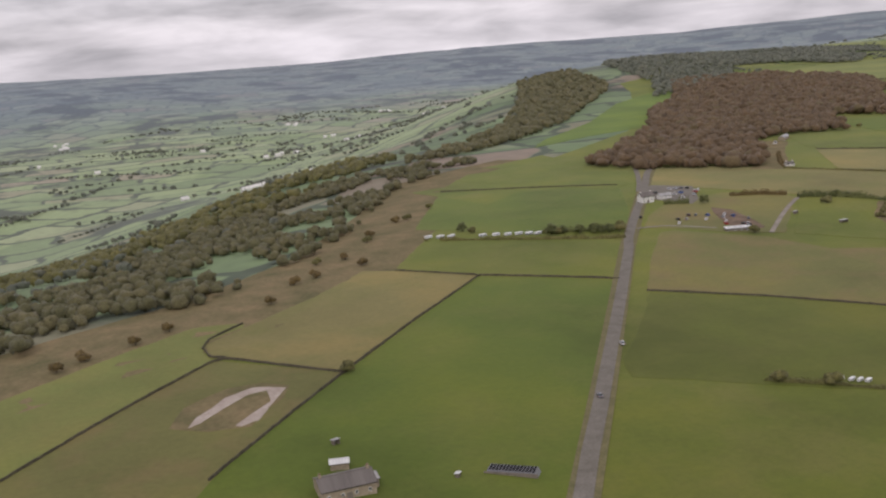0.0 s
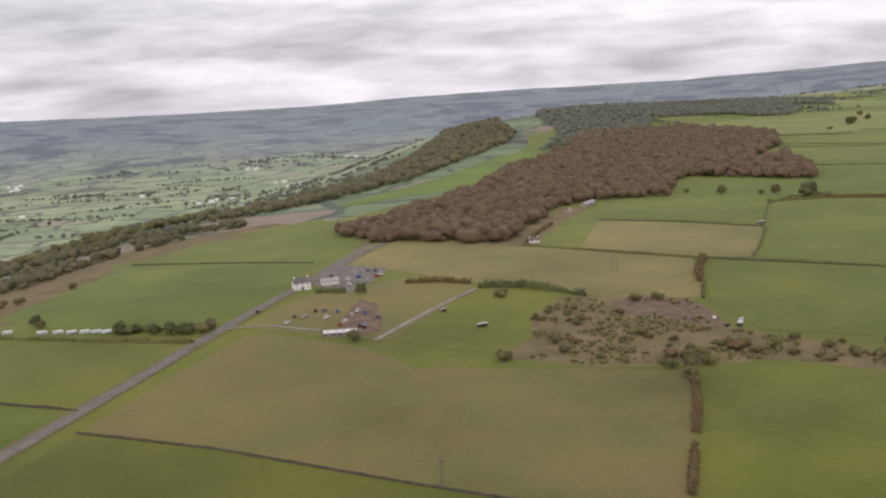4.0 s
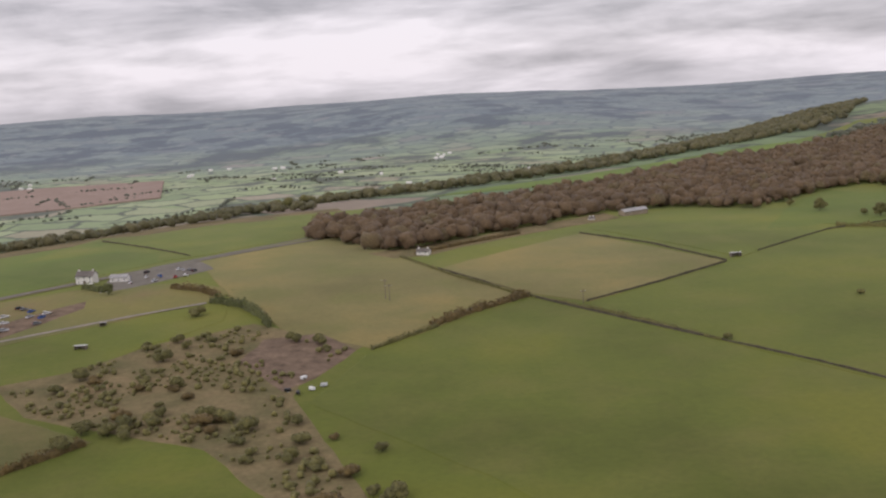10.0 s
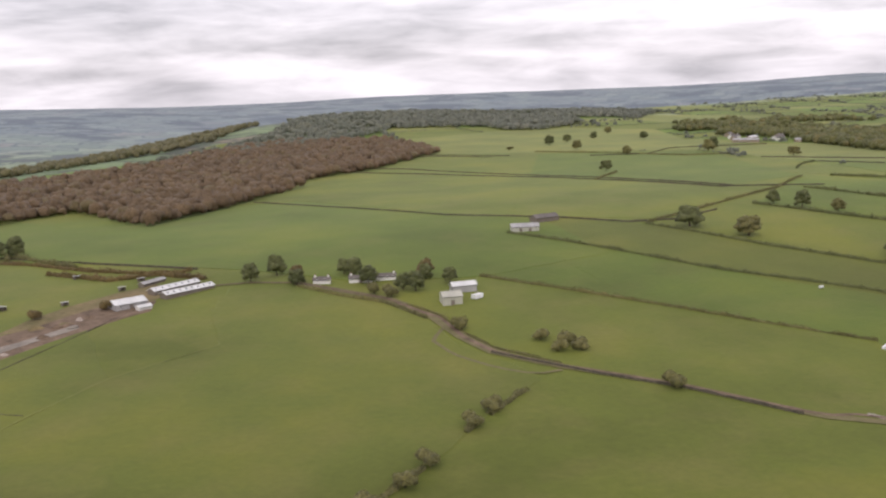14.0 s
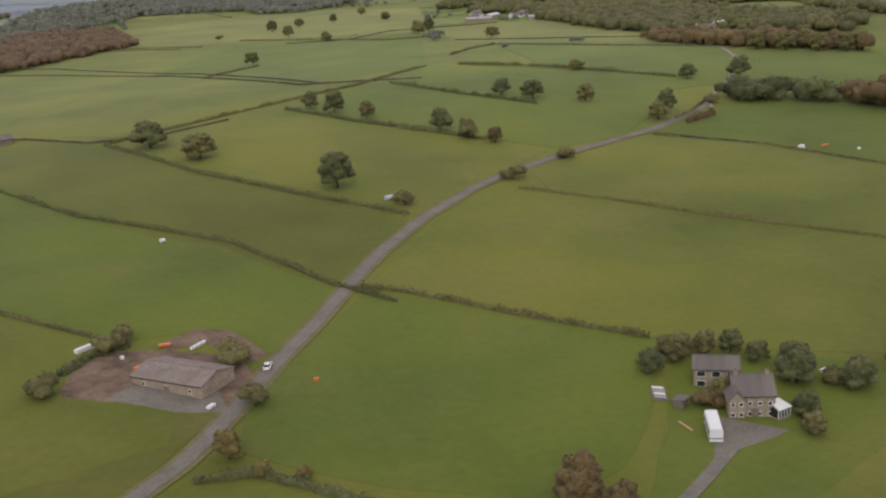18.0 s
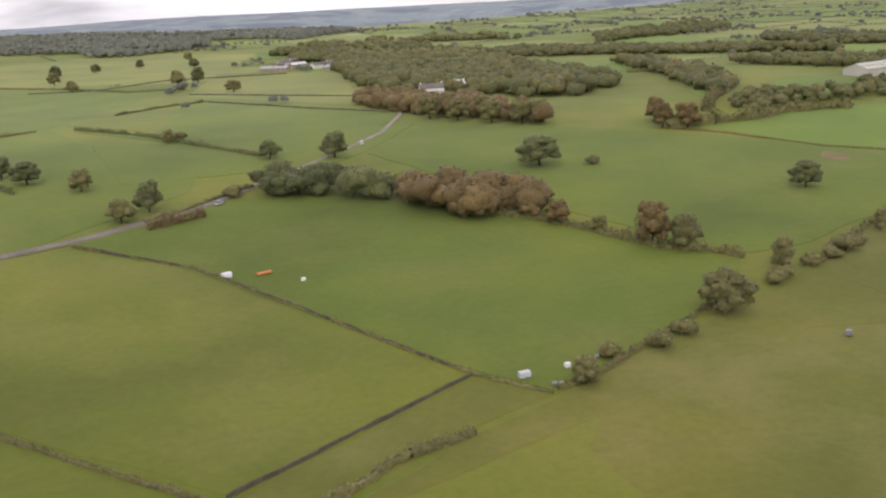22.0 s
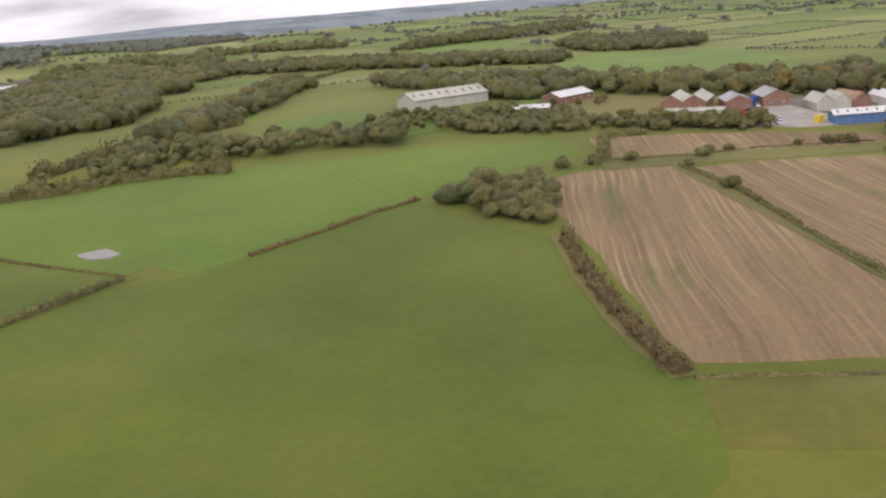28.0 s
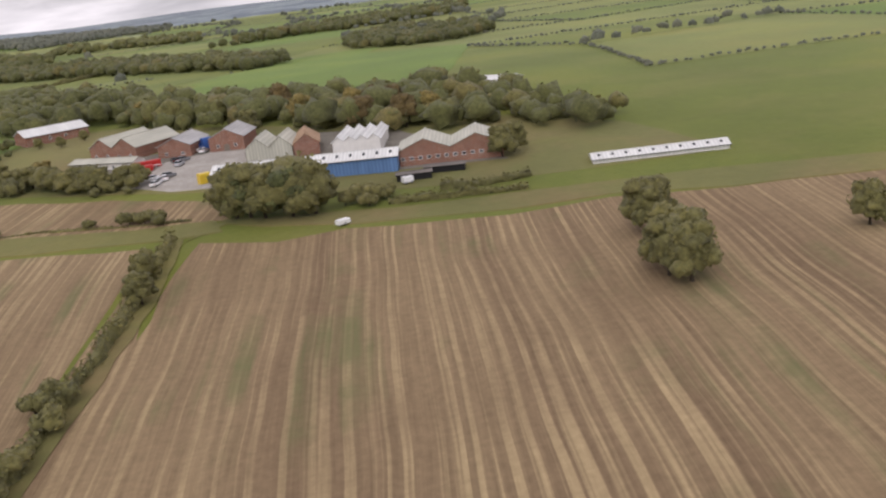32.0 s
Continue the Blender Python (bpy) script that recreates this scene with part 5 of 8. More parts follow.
wall([(477.7, 196.3), (487.2, 190.6), (495.9, 183.0)], "low tumbled wall across pasture", h=0.28, w=0.3)
wall([(439.4, 309.9), (471.6, 339.8), (495.8, 349.4), (521.5, 317.1), (548.5, 285.1)], "long dark field wall above the hamlet")
wall([(607.2, 440.8), (628.1, 379.0), (645.2, 323.4), (671.8, 288.1), (683.5, 269.1), (698.9, 263.9), (721.4, 271.0)], "thin wall between pastures")
wall([(681.3, 617.0), (728.8, 551.8), (762.7, 416.9), (770.2, 315.4)], "thin wall between pastures")
wall([(785.8, 639.4), (819.0, 587.4)], "thin wall between pastures")
wall([(581.4, 173.2), (592.4, 152.7), (601.8, 138.6), (610.3, 119.9)], "wall beside an uneven track")
wall([(682.1, 584.4), (722.8, 507.8), (752.3, 428.3), (764.3, 320.1), (798.6, 298.1)], "thin wall on upper pasture")
wall([(741.4, 663.1), (783.4, 625.3), (805.8, 587.0)], "thin wall on upper pasture")
wall([(800.0, 188.0), (814.8, 165.4), (823.4, 137.2), (831.9, 105.8)], "field wall meeting at a corner")
wall([(794.7, 94.5), (809.9, 99.1), (831.7, 105.5)], "field wall meeting at a corner")
wall([(939.5, 115.4), (935.7, 100.4), (931.8, 87.4)], "thin wall in the pasture")
wall([(894.2, 397.8), (906.3, 326.3), (919.6, 286.8)], "thin wall by the meadow")
wall([(904.1, 447.9), (928.5, 385.4), (944.5, 344.8)], "thin wall by the meadow")
wall([(853.2, 544.5), (884.9, 527.4), (924.2, 555.0), (984.0, 528.7)], "thin wall on far pasture")
wall([(444.2, 162.2), (456.3, 141.5), (467.6, 124.1)], "dark field wall running on downhill")

# ---- hedges ----
hedge([(119.3, 145.5), (124.5, 138.6), (132.3, 131.5), (138.1, 124.6)], 1.0, 1.2, LEAF_OLIVE, "low hedge with gaps across the pasture", 0.3)
hedge([(278.9, 173.8), (263.4, 155.2), (243.4, 134.1), (223.3, 112.6)], 1.8, 2.3, LEAF_BROWN, "tall brown hedge beside scrub", 0.3)
hedge([(172.2, 287.4), (196.5, 273.1)], 2.0, 2.2, LEAF_GREEN, "dark conifer hedge behind parked caravans", 0.1)
hedge([(137.5, 308.7), (167.8, 278.9), (187.7, 262.1)], 1.2, 1.2, LEAF_OLIVE, "scrubby hedge under the caravans", 0.25)
hedge([(329.1, 324.0), (346.4, 290.9), (364.6, 265.3), (384.0, 245.1), (403.7, 218.6)], 0.9, 1.0, LEAF_OLIVE, "low clipped hedge along the field wall", 0.1)
hedge([(339.9, 239.4), (350.0, 251.1), (365.3, 265.2)], 2.0, 3.2, LEAF_BROWN, "brown thicket along a ditch", 0.05)
hedge([(326.6, 223.1), (333.6, 230.8), (341.5, 239.2)], 1.2, 1.3, LEAF_OLIVE, "broken hedge at the meadow's end", 0.35)
hedge([(476.2, 344.2), (501.5, 332.2), (502.0, 347.3), (518.8, 310.6)], 1.6, 2.0, LEAF_OLIVE, "broken hedge with thorn bushes", 0.3)
hedge([(279.8, 271.8), (289.3, 265.4), (297.5, 252.7), (300.2, 244.1)], 2.4, 2.4, LEAF_GREEN, "dark clipped shrub belt above the paddock", 0.1)
hedge([(264.1, 291.5), (273.0, 286.6), (280.4, 277.9)], 2.0, 2.6, LEAF_BROWN, "brown shrubs behind the car park", 0.1)
hedge([(236.0, 297.6), (243.3, 291.8)], 2.2, 2.2, LEAF_GREEN, "dark evergreen hedge by the inn", 0.0)
hedge([(522.5, 110.5), (534.5, 119.5), (547.7, 129.3), (560.5, 140.2), (568.0, 145.4), (582.1, 155.2)], 1.0, 1.5, LEAF_OLIVE, "overgrown hedge running down the pasture", 0.42)
hedge([(565.5, 247.2), (570.9, 232.5), (578.1, 218.9), (580.8, 202.2)], 1.0, 1.0, LEAF_OLIVE, "low hedge along the lane", 0.15)
hedge([(496.0, 336.4), (508.4, 323.5), (521.7, 302.1), (535.4, 287.7), (546.5, 284.2)], 1.1, 2.0, LEAF_BROWN, "brown scrub hedge beside the farm sheds", 0.25)
hedge([(643.2, 276.6), (651.8, 249.7), (659.1, 225.6), (665.9, 204.9), (685.7, 172.9), (692.6, 143.8), (697.4, 132.5)], 1.0, 1.1, LEAF_GREEN, "dark clipped field hedge", 0.2)
hedge([(686.0, 263.1), (695.8, 220.7), (707.9, 192.3), (720.1, 168.8)], 1.0, 1.2, LEAF_GREEN, "dark clipped field hedge", 0.25)
hedge([(608.1, 232.6), (623.6, 201.4), (643.0, 164.4), (654.6, 144.3)], 0.9, 1.0, LEAF_OLIVE, "low straggling field hedge", 0.25)
hedge([(687.8, 264.7), (713.7, 274.3), (739.9, 285.5), (775.8, 300.8), (819.7, 331.5)], 1.0, 1.1, LEAF_OLIVE, "field hedge under the brow", 0.2)
hedge([(754.5, 393.1), (791.2, 427.8)], 1.0, 1.1, LEAF_OLIVE, "thin hedge on high pasture", 0.3)
hedge([(847.1, 602.6), (875.2, 549.3), (890.0, 495.2), (912.9, 485.2)], 1.0, 1.2, LEAF_OLIVE, "broken hedge on upper pasture", 0.3)
hedge([(739.5, 273.9), (746.3, 246.0), (754.9, 224.9), (763.6, 207.1)], 1.3, 1.4, LEAF_GREEN, "dark clipped hedge with gaps", 0.2)
hedge([(785.4, 296.0), (788.7, 263.2), (797.4, 232.3)], 1.2, 1.3, LEAF_GREEN, "dark clipped hedge with gaps", 0.25)
hedge([(695.6, 140.8), (700.7, 135.2), (709.3, 119.7), (716.2, 108.4), (720.4, 101.2)], 1.0, 1.3, LEAF_OLIVE, "thick dark hedge running to the house", 0.1)
hedge([(747.6, 170.9), (758.5, 154.5), (769.0, 134.9), (778.8, 118.6), (785.3, 107.2), (791.6, 96.6), (796.9, 87.1)], 0.8, 1.0, LEAF_OLIVE, "dark hedge between pale pastures", 0.12)
hedge([(654.2, 98.2), (660.4, 96.1), (667.1, 85.2), (672.7, 77.5), (678.7, 71.1)], 1.1, 1.4, LEAF_GREEN, "flowering hedge along the lower lane", 0.2)
hedge([(800.0, 188.0), (814.8, 165.4), (823.4, 137.2), (831.9, 105.8), (837.0, 95.3)], 0.65, 0.85, LEAF_OLIVE, "low hedge on a wall", 0.25)
hedge([(801.2, 86.6), (812.7, 91.4), (823.5, 92.1)], 1.2, 1.8, LEAF_OLIVE, "thick olive hedge beside pasture", 0.1)
hedge([(838.2, 95.8), (845.4, 96.4), (857.7, 100.8), (862.2, 101.5), (873.9, 105.8), (885.2, 106.9)], 0.9, 1.3, LEAF_OLIVE, "thick hedge with young trees", 0.18)
hedge([(899.5, 108.4), (905.2, 110.3), (911.7, 113.8), (918.1, 114.5), (927.3, 118.5), (934.5, 118.5), (942.5, 119.4), (950.5, 123.2), (961.8, 128.4)], 1.2, 1.7, LEAF_OLIVE, "overgrown hedge up the slope", 0.2)
hedge([(961.8, 128.4), (974.7, 134.4), (986.4, 139.8)], 1.2, 1.4, LEAF_OLIVE, "ditch line with rushes", 0.2)
hedge([(939.8, 115.7), (936.4, 102.5), (933.7, 91.3), (932.3, 83.9)], 0.7, 0.9, LEAF_OLIVE, "field hedge running downhill", 0.2)
hedge([(830.0, 325.6), (841.0, 294.0), (848.4, 264.3), (856.1, 239.2)], 1.2, 1.4, LEAF_GREEN, "clipped hedge along bright pasture", 0.2)
hedge([(852.4, 367.8), (875.3, 388.1), (894.2, 397.8)], 1.0, 1.2, LEAF_GREEN, "clipped hedge along bright pasture", 0.3)
hedge([(815.1, 196.1), (825.5, 200.1), (836.4, 207.0), (842.6, 210.0)], 1.0, 1.2, LEAF_OLIVE, "roadside hedge by the lane", 0.15)
hedge([(826.5, 194.0), (814.5, 190.9)], 2.2, 2.4, LEAF_BROWN, "brown thorn hedge along the roadside", 0.1)
hedge([(957.6, 203.8), (968.0, 201.9), (984.5, 198.4), (998.5, 199.7), (1010.9, 196.5), (1017.1, 192.3)], 3.0, 3.5, LEAF_OLIVE, "belt of hedgerow trees", 0.05)
hedge([(984.0, 216.1), (1002.7, 232.3), (1021.1, 243.8), (1038.0, 255.9)], 3.4, 4.0, LEAF_OLIVE, "belt of hedgerow trees", 0.1)
hedge([(1080.5, 137.6), (1077.7, 121.0), (1070.8, 100.9), (1075.2, 114.3), (1067.9, 93.5), (1062.8, 78.3), (1058.3, 64.2)], 0.75, 1.3, LEAF_OLIVE, "low weedy hedge between stubble fields", 0.2)
hedge([(1113.2, 121.9), (1107.2, 106.4), (1101.5, 93.1), (1094.9, 79.6), (1090.1, 68.1)], 1.5, 1.9, LEAF_OLIVE, "hedge of thorn and young trees", 0.1)
hedge([(1043.0, 117.1), (1036.6, 102.8), (1032.1, 90.7), (1028.7, 79.6), (1027.1, 74.2)], 1.6, 3.0, LEAF_BROWN, "broad rusty hedge beside the stubble", 0.1)
hedge([(1027.8, 73.0), (1032.9, 69.4), (1040.7, 63.8), (1051.5, 57.0)], 0.4, 1.2, LEAF_OLIVE, "weedy bank at the field's foot", 0.42)
hedge([(1075.0, 149.7), (1087.2, 142.1), (1099.1, 138.5), (1109.5, 131.7), (1116.8, 128.0)], 0.5, 0.9, LEAF_OLIVE, "low hedge behind the stubble", 0.35)
hedge([(1004.0, 138.7), (1009.7, 140.6), (1019.0, 143.6), (1027.5, 147.0), (1035.9, 148.7)], 0.7, 1.0, LEAF_BROWN, "brown ditch bank across the pasture", 0.02)
hedge([(1057.7, 334.8), (1070.0, 326.0), (1104.2, 390.5), (1144.7, 443.6)], 1.6, 2.0, LEAF_OLIVE, "dense hedge between bright fields", 0.1)
hedge([(957.0, 205.8), (964.4, 192.1), (967.7, 176.5), (971.0, 163.6), (979.4, 151.9), (987.2, 141.1)], 0.5, 0.9, LEAF_BROWN, "brown rushy ditch through the pasture", 0.1)
hedge([(1138.7, 115.8), (1143.1, 113.7), (1148.7, 111.1), (1154.1, 108.7)], 1.2, 1.8, LEAF_OLIVE, "scrubby bank below the brick factory", 0.15)
hedge([(1146.1, 116.9), (1151.2, 114.2), (1157.3, 113.5)], 1.0, 1.6, LEAF_OLIVE, "scrubby bank below the brick factory", 0.25)
hedge([(442.0, 160.8), (430.3, 154.2), (418.9, 143.5), (409.5, 131.9)], 0.4, 0.9, LEAF_BROWN, "brown overgrown ditch in the pasture", 0.15)

hedge([(334.0, 328.0), (344.0, 339.0), (356.0, 351.0), (370.0, 364.0)], 1.4, 2.6, LEAF_BROWN, "brown scrub on the bank below the wood", 0.3)

hedge([(870.6, 166.2), (875.2, 162.7), (879.8, 154.9), (883.5, 143.2), (886.0, 133.1), (889.6, 126.2), (893.5, 122.1), (894.6, 118.3)], 2.0, 2.4, LEAF_OLIVE, "tall overgrown hedge below the russet copse", 0.2)
hedge([(574.6, 232.0), (580.6, 219.0), (584.4, 203.5), (582.9, 187.0), (583.6, 174.5), (590.0, 161.0)], 0.7, 1.0, LEAF_OLIVE, "low brown hedge on the lane bank", 0.35)

hedge([(510.8, 304.6), (524.4, 285.1), (537.7, 284.1), (547.2, 270.9)], 1.5, 2.6, LEAF_BROWN, "brown scrub behind the livestock sheds", 0.25)
hedge([(647.8, 133.7), (652.6, 137.4), (658.2, 138.8)], 1.3, 2.2, LEAF_GREEN, "dark thick hedge sheltering the farm yard", 0.0)
hedge([(1069.7, 148.6), (1075.3, 151.8), (1080.2, 159.4), (1085.4, 165.6), (1093.8, 163.3)], 1.6, 3.2, LEAF_OLIVE, "scrubby bank between green field and stubble", 0.1)

# ---- woods ----
wood([(249.5, 208.3), (262.3, 215.5), (271.8, 228.6), (293.7, 244.8), (321.7, 222.8), (311.2, 204.2), (311.1, 191.2), (334.0, 131.1), (330.4, 128.1), (301.7, 169.7), (284.1, 178.8), (262.3, 190.3)], 2.2, 1.3, LEAF_OLIVE, "low brown scrub and rushes on boggy ground", gap=0.5, grain=0.06, seed=6.0, spread=(0.35, 1.25))
wood([(295.2, 376.0), (303.2, 367.1), (326.8, 331.5), (346.2, 351.4), (403.9, 411.0), (434.2, 422.9), (467.5, 401.4), (507.8, 446.9), (537.1, 465.8), (552.6, 381.0), (651.8, 500.1), (544.0, 443.5), (577.2, 452.8), (637.4, 513.3), (714.3, 565.4), (798.9, 653.2), (814.9, 784.5), (720.6, 830.8), (600.0, 690.0), (500.0, 610.0), (420.0, 520.0), (330.0, 445.0), (290.0, 420.0)], 4.7, 6.0, LEAF_WOOD, "brown autumn wood along the brow of the scarp")
wood([(-330.0, 130.0), (-110.0, 215.0), (-10.0, 258.0), (45.0, 275.0), (90.0, 310.0), (140.0, 368.0), (205.0, 462.0), (285.0, 505.0), (215.0, 560.0), (110.0, 500.0), (40.0, 430.0), (-50.0, 390.0), (-150.0, 330.0), (-350.0, 230.0)], 4.9, 4.4, LEAF_SCARP, "steep wooded flank of the scarp", gap=0.43, grain=0.022, seed=1.0)
wood([(300.0, 560.0), (370.0, 590.0), (450.0, 650.0), (560.0, 760.0), (680.0, 880.0), (800.0, 1120.0), (760.0, 1180.0), (600.0, 940.0), (470.0, 770.0), (380.0, 660.0), (260.0, 575.0)], 6.8, 6.0, LEAF_SCARP, "wooded flank below the brow", gap=0.2, grain=0.015, seed=2.0)
wood([(-520.0, 220.0), (-250.0, 360.0), (-100.0, 440.0), (20.0, 510.0), (100.0, 570.0), (80.0, 610.0), (-60.0, 560.0), (-250.0, 470.0), (-530.0, 330.0)], 9.0, 5.6, LEAF_OLIVE, "lower spinneys under the scarp", gap=0.5, grain=0.014, seed=5.0)
wood([(150.0, 590.0), (260.0, 690.0), (380.0, 850.0), (350.0, 890.0), (220.0, 760.0), (120.0, 640.0)], 9.0, 5.6, LEAF_OLIVE, "lower spinneys under the scarp", gap=0.5, grain=0.014, seed=5.0)
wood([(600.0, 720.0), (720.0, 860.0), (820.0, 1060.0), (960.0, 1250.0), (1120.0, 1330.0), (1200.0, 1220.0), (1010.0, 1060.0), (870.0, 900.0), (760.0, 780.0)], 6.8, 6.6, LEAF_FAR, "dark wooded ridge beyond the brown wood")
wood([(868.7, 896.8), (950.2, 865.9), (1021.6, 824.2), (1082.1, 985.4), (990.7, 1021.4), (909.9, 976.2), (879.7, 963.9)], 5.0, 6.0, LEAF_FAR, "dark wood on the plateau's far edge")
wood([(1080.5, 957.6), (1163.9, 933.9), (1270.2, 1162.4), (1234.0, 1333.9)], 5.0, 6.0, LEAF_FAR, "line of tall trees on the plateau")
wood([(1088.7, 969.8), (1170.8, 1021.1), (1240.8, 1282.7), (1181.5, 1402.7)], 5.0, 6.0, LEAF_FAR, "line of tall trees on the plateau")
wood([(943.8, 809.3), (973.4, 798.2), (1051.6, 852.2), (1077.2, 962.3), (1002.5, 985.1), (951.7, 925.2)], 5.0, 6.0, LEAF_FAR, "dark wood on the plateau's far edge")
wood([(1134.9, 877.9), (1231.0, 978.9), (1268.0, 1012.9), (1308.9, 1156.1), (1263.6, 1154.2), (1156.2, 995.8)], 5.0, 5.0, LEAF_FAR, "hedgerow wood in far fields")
wood([(840.8, 203.2), (845.0, 209.3), (856.0, 199.9), (855.0, 192.6), (845.9, 196.6)], 2.8, 6.4, LEAF_GREEN, "dark green copse beside the road", CLUMPS_NEAR, "copse")
wood([(863.1, 179.3), (866.3, 183.2), (872.8, 176.4), (881.5, 165.3), (880.5, 160.2), (871.5, 161.4), (866.6, 167.4)], 3.0, 7.6, LEAF_BROWN, "russet copse along the field edge", CLUMPS_NEAR, "copse")
wood([(855.8, 189.3), (859.6, 193.1), (865.4, 186.7), (863.2, 181.0), (858.8, 184.3)], 3.0, 7.2, LEAF_GREEN, "dark green copse along the field edge", CLUMPS_NEAR, "copse")
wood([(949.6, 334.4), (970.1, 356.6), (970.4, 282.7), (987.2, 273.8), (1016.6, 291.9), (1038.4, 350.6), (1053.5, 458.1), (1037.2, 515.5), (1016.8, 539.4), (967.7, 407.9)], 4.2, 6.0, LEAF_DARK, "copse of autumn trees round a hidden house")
wood([(919.0, 286.9), (926.9, 259.9), (938.4, 228.9), (943.4, 238.3), (947.4, 301.2), (935.9, 347.9), (923.3, 320.5)], 4.0, 5.5, LEAF_BROWN, "russet copse by the lane")
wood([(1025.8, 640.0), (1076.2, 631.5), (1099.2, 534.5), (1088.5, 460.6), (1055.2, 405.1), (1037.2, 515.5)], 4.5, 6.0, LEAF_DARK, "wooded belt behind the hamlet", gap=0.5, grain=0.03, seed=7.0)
wood([(1040.1, 134.0), (1042.3, 145.7), (1050.0, 147.0), (1053.9, 136.3), (1050.6, 128.8), (1044.6, 124.5), (1041.3, 128.4)], 2.6, 4.6, LEAF_OLIVE, "small copse of ash and thorn", CLUMPS_NEAR, "copse")
wood([(1036.9, 144.7), (1040.0, 149.4), (1042.7, 145.4), (1040.1, 138.8)], 2.6, 4.0, LEAF_GREEN, "dark green trees at the copse edge", CLUMPS_NEAR, "copse")
wood([(1120.4, 126.2), (1121.4, 128.3), (1126.4, 125.3), (1132.7, 120.7), (1132.3, 118.5), (1127.5, 119.6), (1122.8, 123.1)], 2.6, 7.0, LEAF_OLIVE, "belt of trees hiding the factory", CLUMPS_NEAR, "copse")
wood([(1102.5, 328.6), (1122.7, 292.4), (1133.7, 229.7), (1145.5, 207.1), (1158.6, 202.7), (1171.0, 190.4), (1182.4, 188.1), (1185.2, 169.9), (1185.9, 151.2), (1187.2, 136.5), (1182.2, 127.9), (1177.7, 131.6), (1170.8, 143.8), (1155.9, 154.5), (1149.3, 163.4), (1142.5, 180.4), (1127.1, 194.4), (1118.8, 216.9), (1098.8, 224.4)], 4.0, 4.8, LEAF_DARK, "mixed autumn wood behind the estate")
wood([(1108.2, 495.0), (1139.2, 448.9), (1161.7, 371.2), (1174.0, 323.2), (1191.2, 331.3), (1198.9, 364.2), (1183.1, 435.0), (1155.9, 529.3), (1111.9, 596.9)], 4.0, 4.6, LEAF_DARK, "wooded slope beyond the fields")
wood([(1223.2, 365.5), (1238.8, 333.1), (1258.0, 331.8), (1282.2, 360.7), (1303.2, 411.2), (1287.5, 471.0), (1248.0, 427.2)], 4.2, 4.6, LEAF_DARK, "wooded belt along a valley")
wood([(1050.5, 216.3), (1063.5, 202.7), (1079.4, 172.7), (1089.3, 182.7), (1103.7, 204.1), (1087.9, 213.4), (1066.8, 231.4)], 3.6, 2.6, LEAF_DARK, "trees round the white sheds")
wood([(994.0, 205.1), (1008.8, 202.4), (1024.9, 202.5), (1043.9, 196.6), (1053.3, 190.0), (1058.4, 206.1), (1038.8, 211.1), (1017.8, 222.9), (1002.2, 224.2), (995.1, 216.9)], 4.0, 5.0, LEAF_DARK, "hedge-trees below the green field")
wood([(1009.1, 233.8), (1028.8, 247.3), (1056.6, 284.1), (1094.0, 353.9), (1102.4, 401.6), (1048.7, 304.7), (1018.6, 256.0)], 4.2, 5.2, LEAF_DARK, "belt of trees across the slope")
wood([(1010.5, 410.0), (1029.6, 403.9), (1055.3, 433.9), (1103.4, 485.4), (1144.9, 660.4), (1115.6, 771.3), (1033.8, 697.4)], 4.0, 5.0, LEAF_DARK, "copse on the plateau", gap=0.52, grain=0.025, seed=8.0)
wood([(1133.9, 120.8), (1140.9, 121.1), (1140.8, 118.2), (1135.6, 117.6)], 2.4, 3.4, LEAF_OLIVE, "low thicket in front of the factory", CLUMPS_NEAR, "copse")
wood([(1101.2, 158.6), (1106.5, 155.9), (1113.4, 148.6), (1114.4, 150.3), (1107.6, 158.9), (1101.6, 163.2)], 2.6, 4.2, LEAF_OLIVE, "dark trees at the estate's edge", CLUMPS_NEAR, "copse")
wood([(-350.0, 240.0), (-150.0, 340.0), (-50.0, 400.0), (40.0, 440.0), (110.0, 510.0), (210.0, 570.0), (330.0, 690.0), (300.0, 760.0), (150.0, 720.0), (0.0, 640.0), (-200.0, 520.0), (-420.0, 380.0)], 10.0, 5.4, LEAF_OLIVE, "mixed trees on the foot of the scarp", gap=0.42, grain=0.013, seed=3.0)
wood([(-350.0, 235.0), (-150.0, 335.0), (-50.0, 395.0), (40.0, 435.0), (110.0, 505.0), (215.0, 565.0), (300.0, 640.0), (280.0, 690.0), (120.0, 610.0), (20.0, 540.0), (-80.0, 490.0), (-200.0, 430.0), (-400.0, 310.0)], 8.0, 5.8, LEAF_OLIVE, "olive wood on the slope of the scarp", gap=0.44, grain=0.016, seed=4.0)
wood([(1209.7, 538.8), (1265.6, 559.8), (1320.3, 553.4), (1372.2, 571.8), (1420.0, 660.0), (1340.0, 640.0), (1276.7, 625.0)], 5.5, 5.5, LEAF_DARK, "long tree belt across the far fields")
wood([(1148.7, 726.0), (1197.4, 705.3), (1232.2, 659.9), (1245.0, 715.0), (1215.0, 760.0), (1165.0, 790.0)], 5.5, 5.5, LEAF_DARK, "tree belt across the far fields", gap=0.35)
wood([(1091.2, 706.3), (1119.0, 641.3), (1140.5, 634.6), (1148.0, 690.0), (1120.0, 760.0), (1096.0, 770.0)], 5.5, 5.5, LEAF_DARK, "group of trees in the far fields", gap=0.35)
